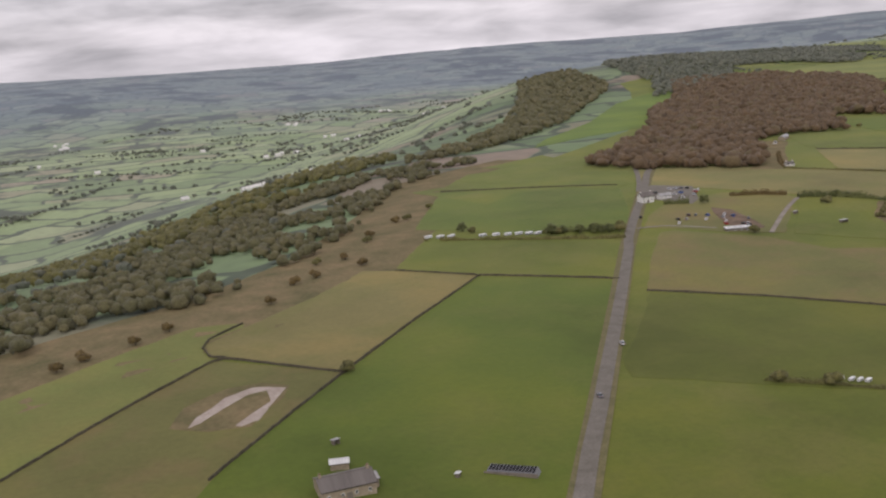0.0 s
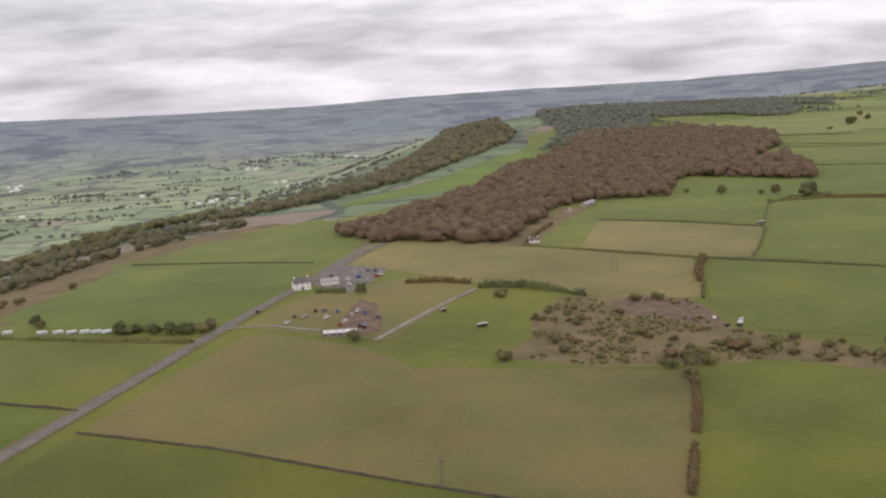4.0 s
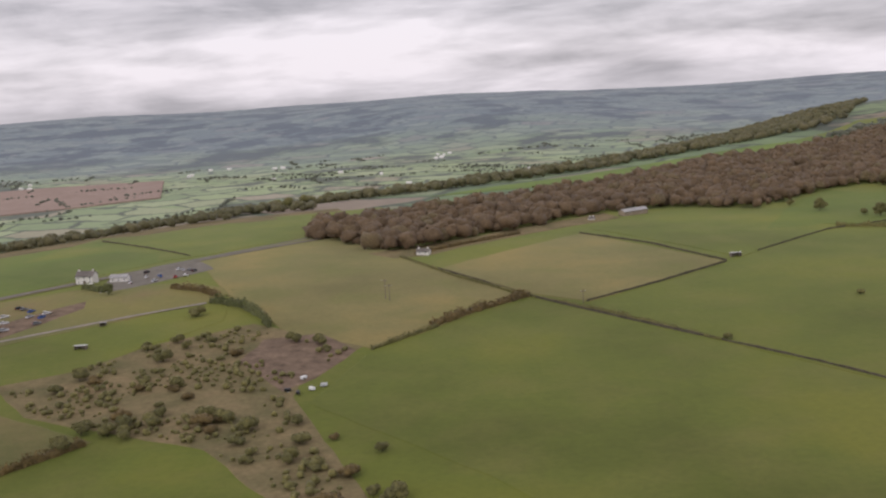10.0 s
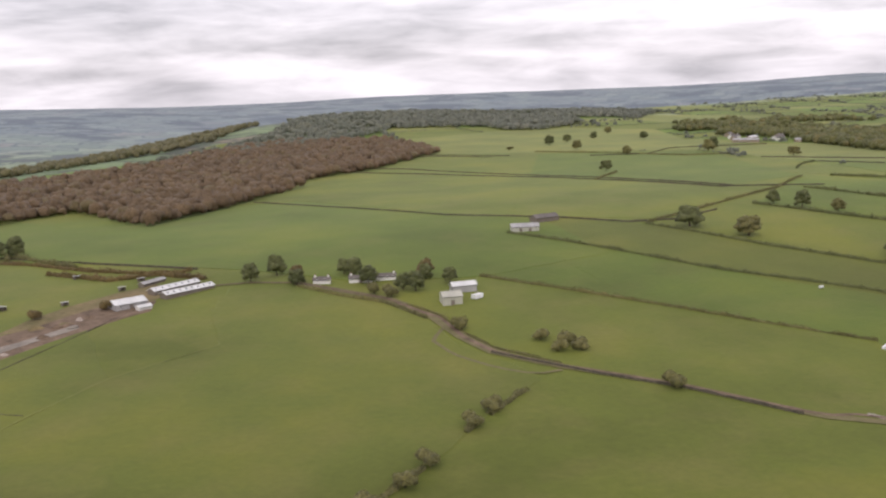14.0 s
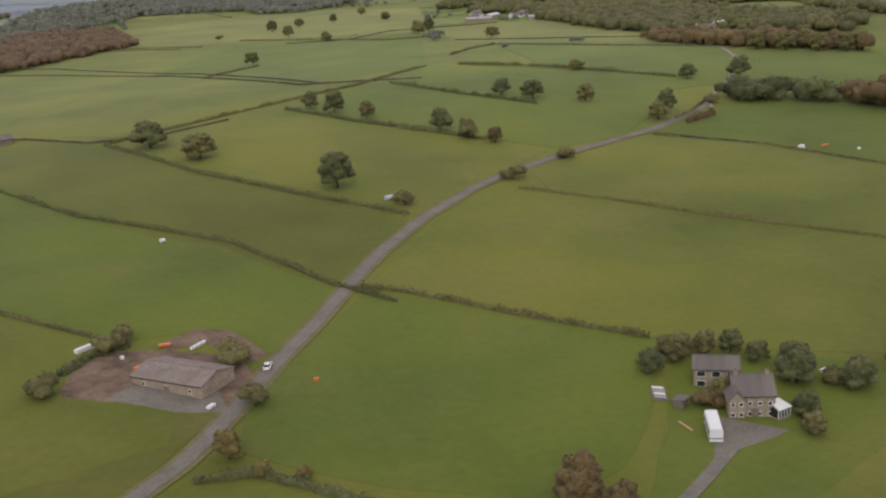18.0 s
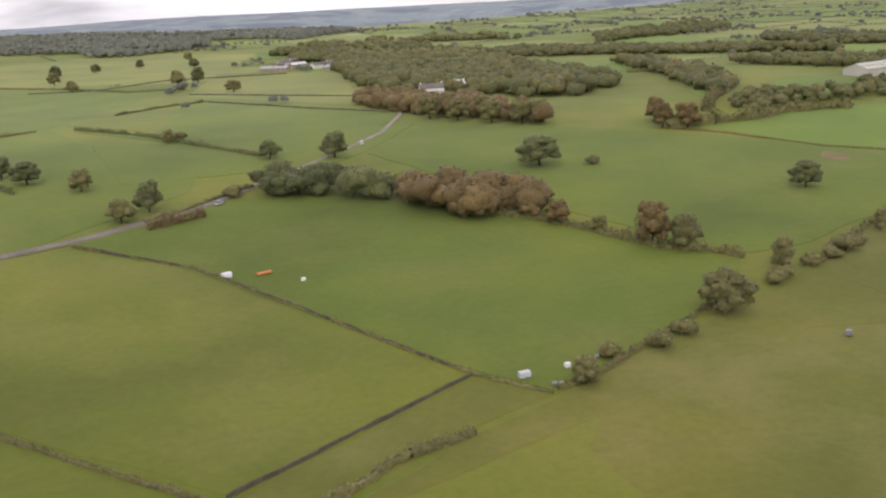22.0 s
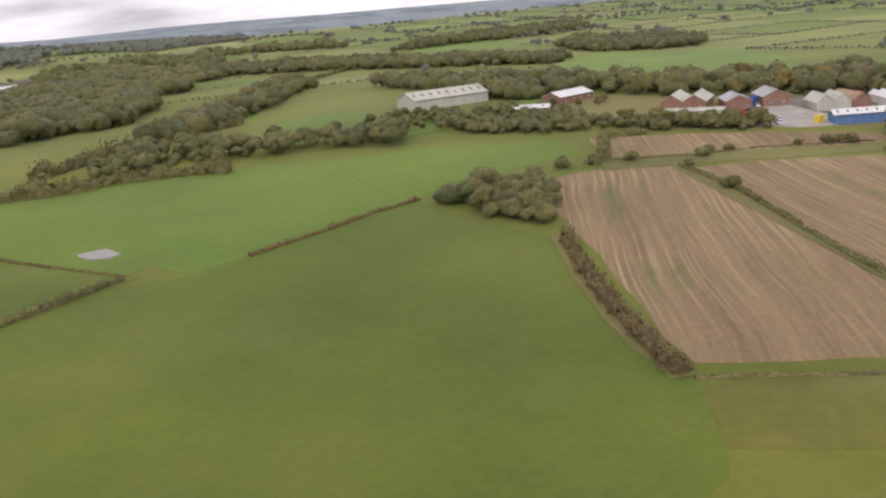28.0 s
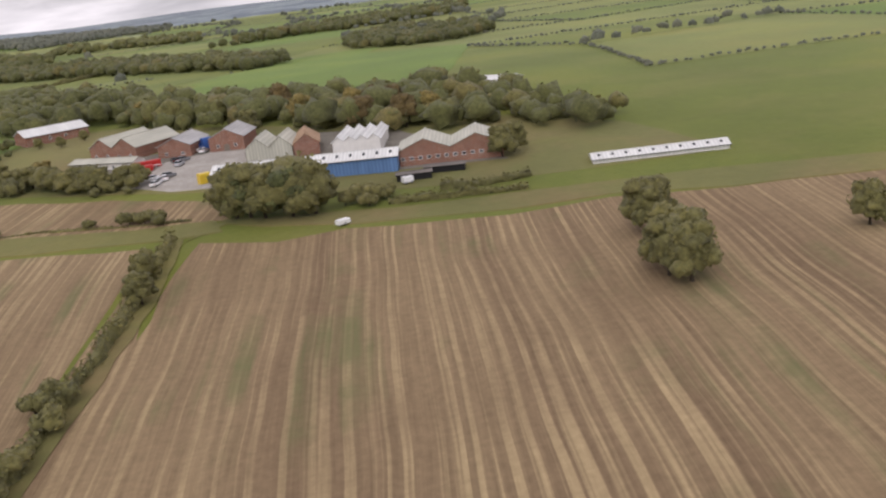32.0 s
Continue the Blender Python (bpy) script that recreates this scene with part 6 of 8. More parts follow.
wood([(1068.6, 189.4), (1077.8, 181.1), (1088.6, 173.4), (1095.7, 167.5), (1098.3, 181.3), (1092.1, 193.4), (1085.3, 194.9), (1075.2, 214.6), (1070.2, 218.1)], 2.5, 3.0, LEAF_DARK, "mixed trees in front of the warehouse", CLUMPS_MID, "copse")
wood([(1095.3, 165.8), (1104.5, 155.6), (1112.5, 147.8), (1114.6, 152.1), (1107.2, 164.5), (1098.2, 178.8)], 2.5, 2.8, LEAF_OLIVE, "thick trees screening the estate", CLUMPS_MID, "copse")

# ---- trees and bushes ----
plant("bush", 124.4, 139.0, 3.0)
plant("bush", 54.8, 192.1, 3.0)
plant("bush", 131.6, 131.9, 3.0)
plant("green", 155.3, 313.6, 3.5, wide=1.10)
plant("green", 173.7, 284.3, 4.0, wide=1.10)
plant("green", 177.6, 283.0, 3.0, wide=1.10)
plant("green", 181.1, 278.4, 3.5, wide=1.10)
plant("green", 185.1, 275.2, 4.0, wide=1.10)
plant("green", 187.1, 273.6, 3.0, wide=1.10)
plant("green", 189.1, 272.1, 3.5, wide=1.10)
plant("bush", 155.7, 307.9, 3.0)
plant("bush", 175.1, 283.2, 3.0)
plant("rust", 77.4, 279.4, 3.0)
plant("rust", 86.4, 283.7, 3.0)
plant("rust", 63.2, 259.9, 3.0)
plant("rust", 104.4, 303.1, 3.0)
plant("rust", 129.1, 335.2, 3.0)
plant("rust", 149.6, 354.9, 3.0)
plant("rust", 104.1, 289.2, 3.0)
plant("rust", 33.4, 252.4, 3.0)
plant("rust", 23.5, 245.7, 3.0)
plant("rust", 10.7, 241.2, 3.0)
plant("rust", 3.8, 236.8, 3.0)
plant("bush", 123.1, 325.1, 3.0)
plant("bush", 155.2, 356.1, 3.0)
plant("bush", 174.7, 373.0, 3.0)
plant("bush", 94.5, 303.2, 3.0)
plant("green", 246.8, 287.5, 3.6)
plant("bush", 283.4, 229.8, 2.4, wide=1.00)
plant("bush", 247.7, 205.1, 3.0, wide=1.20)
plant("rust", 269.9, 207.1, 2.1, wide=1.30)
plant("bush", 280.5, 205.4, 1.7, wide=1.00)
plant("bush", 263.5, 202.0, 2.4, wide=1.20)
plant("rust", 298.0, 180.7, 3.0, wide=1.30)
plant("bush", 332.0, 146.9, 2.1, wide=1.00)
plant("bush", 334.2, 143.2, 1.7, wide=1.20)
plant("rust", 327.4, 154.5, 2.4, wide=1.30)
plant("bush", 317.2, 161.5, 3.0, wide=1.00)
plant("bush", 306.8, 170.6, 2.1, wide=1.20)
plant("rust", 288.2, 200.7, 1.7, wide=1.30)
plant("bush", 288.8, 186.5, 2.4, wide=1.00)
plant("bush", 279.2, 257.5, 3.0, wide=1.20)
plant("rust", 301.0, 176.6, 2.1, wide=1.30)
plant("bush", 310.2, 162.0, 1.7, wide=1.00)
plant("bush", 321.8, 158.3, 2.4, wide=1.20)
plant("rust", 325.4, 143.3, 3.0, wide=1.30)
plant("bush", 334.6, 136.6, 2.1, wide=1.00)
plant("bush", 247.6, 204.7, 3.4)
plant("bush", 223.7, 240.0, 3.4)
plant("bush", 196.1, 274.8, 3.4)
plant("bush", 192.5, 271.2, 3.4)
plant("bush", 275.4, 170.7, 3.4)
plant("bush", 284.0, 181.0, 3.4)
plant("bush", 265.5, 209.8, 3.4)
plant("bush", 280.5, 220.5, 3.4)
plant("bush", 335.5, 144.4, 3.4)
plant("bush", 307.1, 177.1, 3.4)
plant("bush", 293.4, 219.9, 1.4, wide=1.20)
plant("rust", 296.5, 222.6, 2.1, wide=1.30)
plant("bush", 280.2, 234.5, 2.6, wide=1.00)
plant("bush", 288.6, 233.6, 1.8, wide=1.20)
plant("rust", 280.2, 224.5, 1.4, wide=1.30)
plant("bush", 273.6, 231.2, 2.1, wide=1.00)
plant("bush", 287.9, 204.1, 2.6, wide=1.20)
plant("rust", 280.9, 201.8, 1.8, wide=1.30)
plant("bush", 277.9, 194.5, 1.4, wide=1.00)
plant("bush", 297.4, 186.0, 2.1, wide=1.20)
plant("rust", 282.1, 185.5, 2.6, wide=1.30)
plant("bush", 277.0, 182.2, 1.8, wide=1.00)
plant("bush", 287.1, 191.8, 1.4, wide=1.20)
plant("rust", 301.5, 182.6, 2.1, wide=1.30)
plant("bush", 316.2, 179.0, 2.6, wide=1.00)
plant("bush", 310.1, 165.7, 1.8, wide=1.20)
plant("rust", 323.5, 171.0, 1.4, wide=1.30)
plant("bush", 332.4, 164.4, 2.1, wide=1.00)
plant("bush", 317.7, 169.4, 2.6, wide=1.20)
plant("rust", 291.7, 195.6, 1.8, wide=1.30)
plant("bush", 271.4, 198.4, 1.4, wide=1.00)
plant("bush", 281.8, 177.6, 3.0)
plant("bush", 285.2, 175.9, 3.0)
plant("bush", 298.4, 184.5, 3.0)
plant("bush", 276.7, 178.4, 3.0)
plant("bush", 289.1, 181.7, 3.0)
plant("bush", 314.4, 228.6, 3.0)
plant("bush", 308.3, 231.4, 3.0)
plant("bush", 302.4, 182.5, 3.0)
plant("olive", 484.9, 383.5, 5.4)
plant("olive", 498.3, 360.8, 5.4)
plant("bush", 405.3, 219.2, 1.8)
plant("bush", 446.8, 250.6, 1.8)
plant("green", 581.8, 249.8, 5.4)
plant("green", 589.0, 226.3, 5.4)
plant("brown", 566.9, 252.3, 4.9)
plant("brown", 597.4, 238.7, 4.9)
plant("green", 564.8, 263.1, 6.0)
plant("green", 565.7, 248.7, 4.5)
plant("green", 580.4, 253.4, 4.5)
plant("green", 586.8, 229.0, 4.5)
plant("green", 599.5, 228.4, 4.5)
plant("green", 596.0, 235.4, 4.5)
plant("bush", 597.5, 170.9, 3.5)
plant("bush", 600.5, 140.0, 3.5)
plant("bush", 581.7, 224.4, 3.5)
plant("bush", 579.2, 229.3, 3.5)
plant("bush", 583.6, 190.8, 3.5)
plant("green", 556.8, 260.3, 5.4)
plant("green", 581.5, 238.7, 5.4)
plant("green", 504.6, 345.2, 7.2)
plant("green", 498.7, 342.8, 7.2)
plant("bush", 524.6, 113.2, 3.0)
plant("bush", 547.2, 128.7, 3.0)
plant("bush", 560.2, 139.7, 3.0)
plant("bush", 566.1, 144.4, 3.0)
plant("bush", 533.9, 118.6, 3.0)
plant("bush", 540.8, 123.0, 3.0)
plant("bush", 593.4, 167.6, 3.0)
plant("bush", 594.1, 175.8, 3.0)
plant("bush", 597.9, 166.1, 3.0)
plant("bush", 480.7, 404.9, 3.0)
plant("bush", 495.1, 367.1, 3.0)
plant("rust", 519.1, 252.1, 3.0)
plant("rust", 503.1, 252.5, 3.0)
plant("green", 694.4, 252.0, 7.0, wide=1.45)
plant("olive", 700.4, 232.3, 6.6, wide=1.40)
plant("green", 716.4, 192.0, 8.3)
plant("bush", 722.7, 174.6, 3.6)
plant("green", 745.8, 270.4, 5.2)
plant("green", 747.9, 259.0, 6.3)
plant("olive", 752.0, 247.2, 4.9)
plant("green", 759.5, 221.0, 6.4)
plant("olive", 760.5, 210.3, 5.5)
plant("brown", 764.1, 203.7, 4.1, wide=1.10)
plant("green", 797.9, 250.2, 5.3, wide=1.10)
plant("green", 801.6, 239.9, 5.8, wide=1.20)
plant("green", 793.0, 440.0, 6.0, wide=1.10)
plant("bush", 845.3, 633.4, 3.2, wide=1.60)
plant("green", 886.3, 647.4, 8.2)
plant("olive", 874.8, 592.8, 7.6)
plant("green", 913.9, 666.4, 6.2, wide=1.20)
plant("olive", 871.5, 531.1, 6.3, wide=1.10)
plant("green", 943.8, 675.2, 6.4)
plant("olive", 990.8, 723.8, 6.1, wide=1.20)
plant("green", 970.4, 646.0, 6.3, wide=1.20)
plant("olive", 806.3, 720.9, 6.1)
plant("bush", 769.1, 183.4, 3.1, wide=1.20)
plant("bush", 750.5, 177.1, 3.4, wide=1.30)
plant("olive", 843.5, 273.9, 4.1, wide=1.10)
plant("olive", 922.1, 440.9, 5.9, wide=1.40)
plant("olive", 918.0, 509.0, 8.4)
plant("green", 932.3, 521.7, 8.7)
plant("olive", 811.5, 198.6, 5.0, wide=1.20)
plant("green", 818.2, 202.9, 6.7, wide=0.90)
plant("olive", 810.4, 226.9, 5.3, wide=1.10)
plant("bush", 836.0, 204.5, 3.2, wide=1.20)
plant("green", 856.9, 235.0, 5.1, wide=1.20)
plant("green", 870.3, 226.5, 6.9, wide=1.10)
plant("bush", 848.2, 276.4, 3.0, wide=1.20)
plant("olive", 874.0, 102.5, 7.0, wide=1.20)
plant("bush", 857.8, 98.1, 3.0, wide=1.20)
plant("bush", 863.2, 99.7, 2.8, wide=1.10)
plant("bush", 843.2, 96.5, 1.7, wide=1.60)
plant("bush", 891.4, 83.0, 3.8)
plant("green", 905.1, 190.0, 7.6, wide=1.40)
plant("bush", 915.6, 184.2, 2.5, wide=1.30)
plant("green", 937.6, 141.4, 6.3, wide=1.10)
plant("olive", 938.4, 119.1, 5.1, wide=1.10)
plant("olive", 930.4, 114.9, 5.4, wide=0.70)
plant("olive", 924.8, 114.1, 4.5, wide=0.70)
plant("bush", 943.3, 118.3, 1.9, wide=1.20)
plant("bush", 959.9, 126.0, 2.1, wide=1.20)
plant("bush", 910.6, 110.4, 3.4, wide=1.20)
plant("bush", 916.4, 112.1, 1.8, wide=1.20)
plant("bush", 906.4, 109.3, 2.4, wide=1.20)
plant("brown", 886.7, 132.0, 8.6, wide=0.85)
plant("olive", 889.7, 126.7, 7.0, wide=0.95)
plant("olive", 883.8, 142.9, 3.5, wide=0.90)
plant("brown", 880.9, 151.7, 5.0, wide=1.10)
plant("brown", 878.6, 157.3, 4.8)
plant("olive", 895.4, 110.7, 5.8, wide=0.80)
plant("bush", 900.0, 109.3, 2.4, wide=1.30)
plant("bush", 889.2, 106.3, 2.7, wide=1.20)
plant("bush", 892.2, 107.9, 2.5, wide=1.10)
plant("bush", 927.0, 80.1, 4.0, wide=1.10)
plant("bush", 930.8, 81.2, 3.7, wide=1.10)
plant("bush", 926.5, 77.3, 2.8, wide=1.20)
plant("bush", 644.8, 128.3, 3.5)
plant("bush", 655.0, 138.1, 3.5)
plant("bush", 657.2, 139.3, 3.5)
plant("bush", 667.6, 123.6, 3.5)
plant("bush", 666.3, 111.6, 3.5)
plant("bush", 669.3, 126.1, 3.5)
plant("gold", 659.1, 101.0, 3.8)
plant("gold", 660.8, 95.4, 1.9)
plant("gold", 664.2, 92.3, 1.9)
plant("olive", 841.9, 95.0, 4.2)
plant("bush", 893.0, 83.2, 3.0)
plant("bush", 894.6, 74.7, 3.0)
plant("bush", 849.8, 99.2, 3.0)
plant("brown", 963.3, 214.2, 7.2)
plant("brown", 958.4, 206.5, 7.2)
plant("brown", 963.0, 201.9, 7.2)
plant("olive", 919.7, 264.9, 7.2)
plant("olive", 923.7, 255.1, 7.2)
plant("olive", 928.7, 244.9, 7.2)
plant("olive", 933.7, 237.0, 7.2)
plant("olive", 938.3, 234.8, 7.2)
plant("olive", 932.8, 255.2, 7.2)
plant("olive", 927.8, 266.8, 7.2)
plant("bush", 1076.8, 146.7, 2.2, wide=1.15)
plant("bush", 1088.0, 140.4, 2.2, wide=1.15)
plant("bush", 1110.0, 132.5, 2.2, wide=1.15)
plant("bush", 1111.7, 131.4, 2.2, wide=1.15)
plant("bush", 1113.1, 129.7, 2.2, wide=1.15)
plant("bush", 1077.1, 121.5, 2.6)
plant("bush", 1065.0, 149.9, 2.6)
plant("bush", 1081.5, 136.6, 1.6, wide=1.15)
plant("bush", 1072.0, 151.2, 1.6, wide=1.15)
plant("bush", 1094.1, 140.6, 1.6, wide=1.15)
plant("bush", 1091.2, 142.3, 1.6, wide=1.15)
plant("bush", 1105.6, 134.9, 1.6, wide=1.15)
plant("bush", 1097.0, 84.1, 2.6)
plant("bush", 1095.3, 79.3, 2.6)
plant("bush", 1092.3, 73.5, 2.6)
plant("bush", 1090.7, 68.8, 2.6)
plant("bush", 1094.7, 82.9, 2.6)
plant("olive", 1107.9, 108.5, 3.8)
plant("olive", 1106.3, 102.1, 3.8)
plant("olive", 1148.1, 73.1, 6.0)
plant("olive", 1148.6, 70.6, 6.0)
plant("olive", 1150.4, 74.9, 6.0)
plant("olive", 1154.5, 84.7, 6.0)
plant("olive", 1169.7, 70.7, 4.8)
plant("bush", 1134.2, 119.4, 2.2)
plant("bush", 1136.0, 118.6, 2.2)
plant("bush", 1138.1, 118.4, 2.2)
plant("bush", 1139.8, 118.6, 2.2)
plant("bush", 1136.4, 116.8, 2.2)
plant("olive", 1101.0, 166.1, 3.6, wide=1.20)
plant("olive", 1103.8, 160.9, 3.6, wide=1.20)
plant("olive", 1106.9, 159.7, 3.6, wide=1.20)
plant("olive", 1109.5, 154.8, 3.6, wide=1.20)
plant("olive", 1112.6, 153.6, 3.6, wide=1.20)
plant("olive", 1098.6, 166.4, 3.6, wide=1.20)
plant("olive", 1096.6, 173.3, 3.6, wide=1.20)
plant("olive", 1114.6, 153.6, 3.6, wide=1.20)
plant("olive", 1105.1, 157.4, 3.6, wide=1.20)
plant("olive", 1107.9, 154.4, 3.6, wide=1.20)
plant("gold", 1102.7, 171.3, 3.2, wide=1.20)
plant("gold", 1125.3, 207.4, 5.4)
plant("gold", 1148.6, 181.1, 5.4)
plant("gold", 1164.2, 158.3, 5.4)
plant("gold", 1157.4, 176.8, 5.4)
plant("brown", 1158.4, 170.8, 6.0)
plant("brown", 1162.2, 169.5, 6.0)
plant("brown", 1153.1, 162.6, 6.0)
plant("brown", 1159.3, 157.7, 6.0)
plant("brown", 1149.1, 195.1, 6.0)
plant("olive", 1104.7, 202.5, 2.2)
plant("olive", 1108.4, 199.6, 2.2)
plant("olive", 1112.9, 203.1, 2.2)
plant("olive", 1162.2, 126.6, 4.8)
plant("olive", 1159.5, 125.0, 4.8)
plant("olive", 1138.3, 196.8, 4.8)
plant("olive", 1137.4, 176.7, 4.8)
plant("olive", 1121.8, 124.5, 7.2)
plant("olive", 1124.7, 121.8, 7.2)
plant("olive", 1130.2, 118.8, 7.2)
plant("green", 1123.3, 123.6, 6.7)
plant("green", 1127.6, 119.8, 6.7)


# ---- buildings ----
def box(x0, y0, z0, x1, y1, z1):
    v = [(x0, y0, z0), (x1, y0, z0), (x1, y1, z0), (x0, y1, z0), (x0, y0, z1), (x1, y0, z1), (x1, y1, z1), (x0, y1, z1)]
    return v, [(3, 2, 1, 0), (4, 5, 6, 7), (0, 1, 5, 4), (1, 2, 6, 5), (2, 3, 7, 6), (3, 0, 4, 7)]


def joined(*boxes):
    v, f = [], []
    for bv, bf in boxes:
        f += [tuple(i + len(v) for i in q) for q in bf]
        v += bv
    return v, f


def slab(a, b, c, d, t):
    """A roof slope through four corners, t thick."""
    P = [Vector(p) for p in (a, b, c, d)]
    n = (P[1] - P[0]).cross(P[3] - P[0]).normalized() * t
    if n.z < 0:
        n = -n
    v = [tuple(p) for p in P] + [tuple(p + n) for p in P]
    return v, [(3, 2, 1, 0), (4, 5, 6, 7), (0, 1, 5, 4), (1, 2, 6, 5), (2, 3, 7, 6), (3, 0, 4, 7)]


def window(parent, x, y, z, w, h, face="front"):
    """A framed pane set in a wall that faces along y or x."""
    if face == "front":
        fr = part("window", joined(box(x - w / 2, y - 0.05, z, x + w / 2, y + 0.02, z + 0.06), box(x - w / 2, y - 0.05, z + h - 0.06, x + w / 2, y + 0.02, z + h),
                                   box(x - w / 2, y - 0.05, z + 0.06, x - w / 2 + 0.06, y + 0.02, z + h - 0.06), box(x + w / 2 - 0.06, y - 0.05, z + 0.06, x + w / 2, y + 0.02, z + h - 0.06)), FRAME_WHITE, parent)
        part("pane", box(x - w / 2 + 0.06, y - 0.02, z + 0.06, x + w / 2 - 0.06, y + 0.02, z + h - 0.06), GLASS, fr)
    else:
        fr = part("window", box(x - 0.05, y - w / 2, z, x + 0.02, y + w / 2, z + h), FRAME_WHITE, parent)
        part("pane", box(x - 0.08, y - w / 2 + 0.06, z + 0.06, x - 0.05, y + w / 2 - 0.06, z + h - 0.06), GLASS, fr)


def building(p1, p2, depth, eave, rise, wall_mat, roof_mat, label, category="building", bays=1, front=False, wins=0, sills=0.8, doors=0,
             lights=0, chimney=False, name="building", storeys=1, winsize=(0.5, 0.55)):
    """A pitched-roof building on the front line p1-p2. front: its gables face the front; bays: how many roofs stand side by side."""
    a, b = Vector(p1), Vector(p2)
    L = (b - a).length
    mid = (a + b) / 2
    turn = math.degrees(math.atan2(b.y - a.y, b.x - a.x))
    back = mid + Vector((-(b - a).y, (b - a).x)).normalized() * depth
    z = min(hz(*a), hz(*b), hz(*mid))
    top = max(hz(*a), hz(*b), hz(*back)) - z
    ob = thing(name, mid.x, mid.y, z, turn, label=label, category=category)
    x0, x1, e, o, t = -L / 2, L / 2, eave + top * 0.3, 0.18, 0.09
    # walls, closed prism
    if front:
        prof = [(x0, -0.4), (x1, -0.4), (x1, e)]
        w = L / bays
        for i in reversed(range(bays)):
            prof += [(x0 + (i + 0.5) * w, e + rise)] + ([(x0 + i * w, e)] if i else [])
        prof.append((x0, e))
        n = len(prof)
        v = [(px, 0, pz) for px, pz in prof] + [(px, depth, pz) for px, pz in prof]
        f = [tuple(range(n)), tuple(range(2 * n - 1, n - 1, -1))] + [(i, i + n, (i + 1) % n + n, (i + 1) % n) for i in range(n)]
        part("wall", (v, f), wall_mat, ob)
        for i in range(bays):
            l, m, r = x0 + i * w - (o if i == 0 else 0), x0 + (i + 0.5) * w, x0 + (i + 1) * w + (o if i == bays - 1 else 0)
            kl, kr = e - (rise * o / (w / 2) if i == 0 else 0), e - (rise * o / (w / 2) if i == bays - 1 else 0)
            part("roof", slab((l, -o, kl + 0.01), (m, -o, e + rise + 0.01), (m, depth + o, e + rise + 0.01), (l, depth + o, kl + 0.01), t), roof_mat, ob)
            part("roof", slab((m, -o, e + rise + 0.01), (r, -o, kr + 0.01), (r, depth + o, kr + 0.01), (m, depth + o, e + rise + 0.01), t), roof_mat, ob)
            part("ridge", box(m - 0.1, -o, e + rise + t * 0.9, m + 0.1, depth + o, e + rise + t + 0.07), roof_mat, ob)
    else:
        prof = [(0, -0.4), (depth, -0.4), (depth, e), (depth / 2, e + rise), (0, e)]
        v = [(x0, py, pz) for py, pz in prof] + [(x1, py, pz) for py, pz in prof]
        f = [(4, 3, 2, 1, 0), (5, 6, 7, 8, 9)] + [(i, (i + 1) % 5, (i + 1) % 5 + 5, i + 5) for i in range(5)]
        part("wall", (v, f), wall_mat, ob)
        k = e - rise * o / (depth / 2)
        part("roof", slab((x0 - o, -o, k + 0.01), (x1 + o, -o, k + 0.01), (x1 + o, depth / 2, e + rise + 0.01), (x0 - o, depth / 2, e + rise + 0.01), t), roof_mat, ob)
        part("roof", slab((x0 - o, depth / 2, e + rise + 0.01), (x1 + o, depth / 2, e + rise + 0.01), (x1 + o, depth + o, k + 0.01), (x0 - o, depth + o, k + 0.01), t), roof_mat, ob)
        part("ridge", box(x0 - o, depth / 2 - 0.1, e + rise + t * 0.9, x1 + o, depth / 2 + 0.1, e + rise + t + 0.07), roof_mat, ob)
        sl = rise / (depth / 2)
        for i in range(lights):
            x = x0 + (i + 0.5) * L / lights
            y, h = depth * 0.18, depth * 0.16
            part("rooflight", slab((x - 0.18, y, e + sl * y + t * 1.2), (x + 0.18, y, e + sl * y + t * 1.2), (x + 0.18, y + h, e + sl * (y + h) + t * 1.2), (x - 0.18, y + h, e + sl * (y + h) + t * 1.2), 0.04), GLASS, ob)
        part("gutter", box(x0 - o, -o - 0.06, k - 0.02, x1 + o, -o, k + 0.05), RUBBER, ob)
    for s in range(storeys):
        for i in range(wins):
            window(ob, x0 + (i + 0.5) * L / wins, 0, sills + s * 1.3, min(winsize[0], L / wins * 0.7), winsize[1])
    for i in range(doors):
        x = x0 + (i + 1) * L / (doors + 1)
        part("door", box(x - 0.45, -0.06, -0.1, x + 0.45, 0.02, 1.25), WOOD_GREY, ob)
    if chimney:
        for x in (x0 + 0.5, x1 - 0.5):
            ch = part("chimney", box(x - 0.22, depth / 2 - 0.2, e + rise * 0.5, x + 0.22, depth / 2 + 0.2, e + rise + 0.55), wall_mat, ob)
            part("chimney_pot", joined(box(x - 0.15, depth / 2 - 0.07, e + rise + 0.55, x - 0.02, depth / 2 + 0.07, e + rise + 0.8),
                                       box(x + 0.02, depth / 2 - 0.07, e + rise + 0.55, x + 0.15, depth / 2 + 0.07, e + rise + 0.8)), BRICK, ch)
    return ob


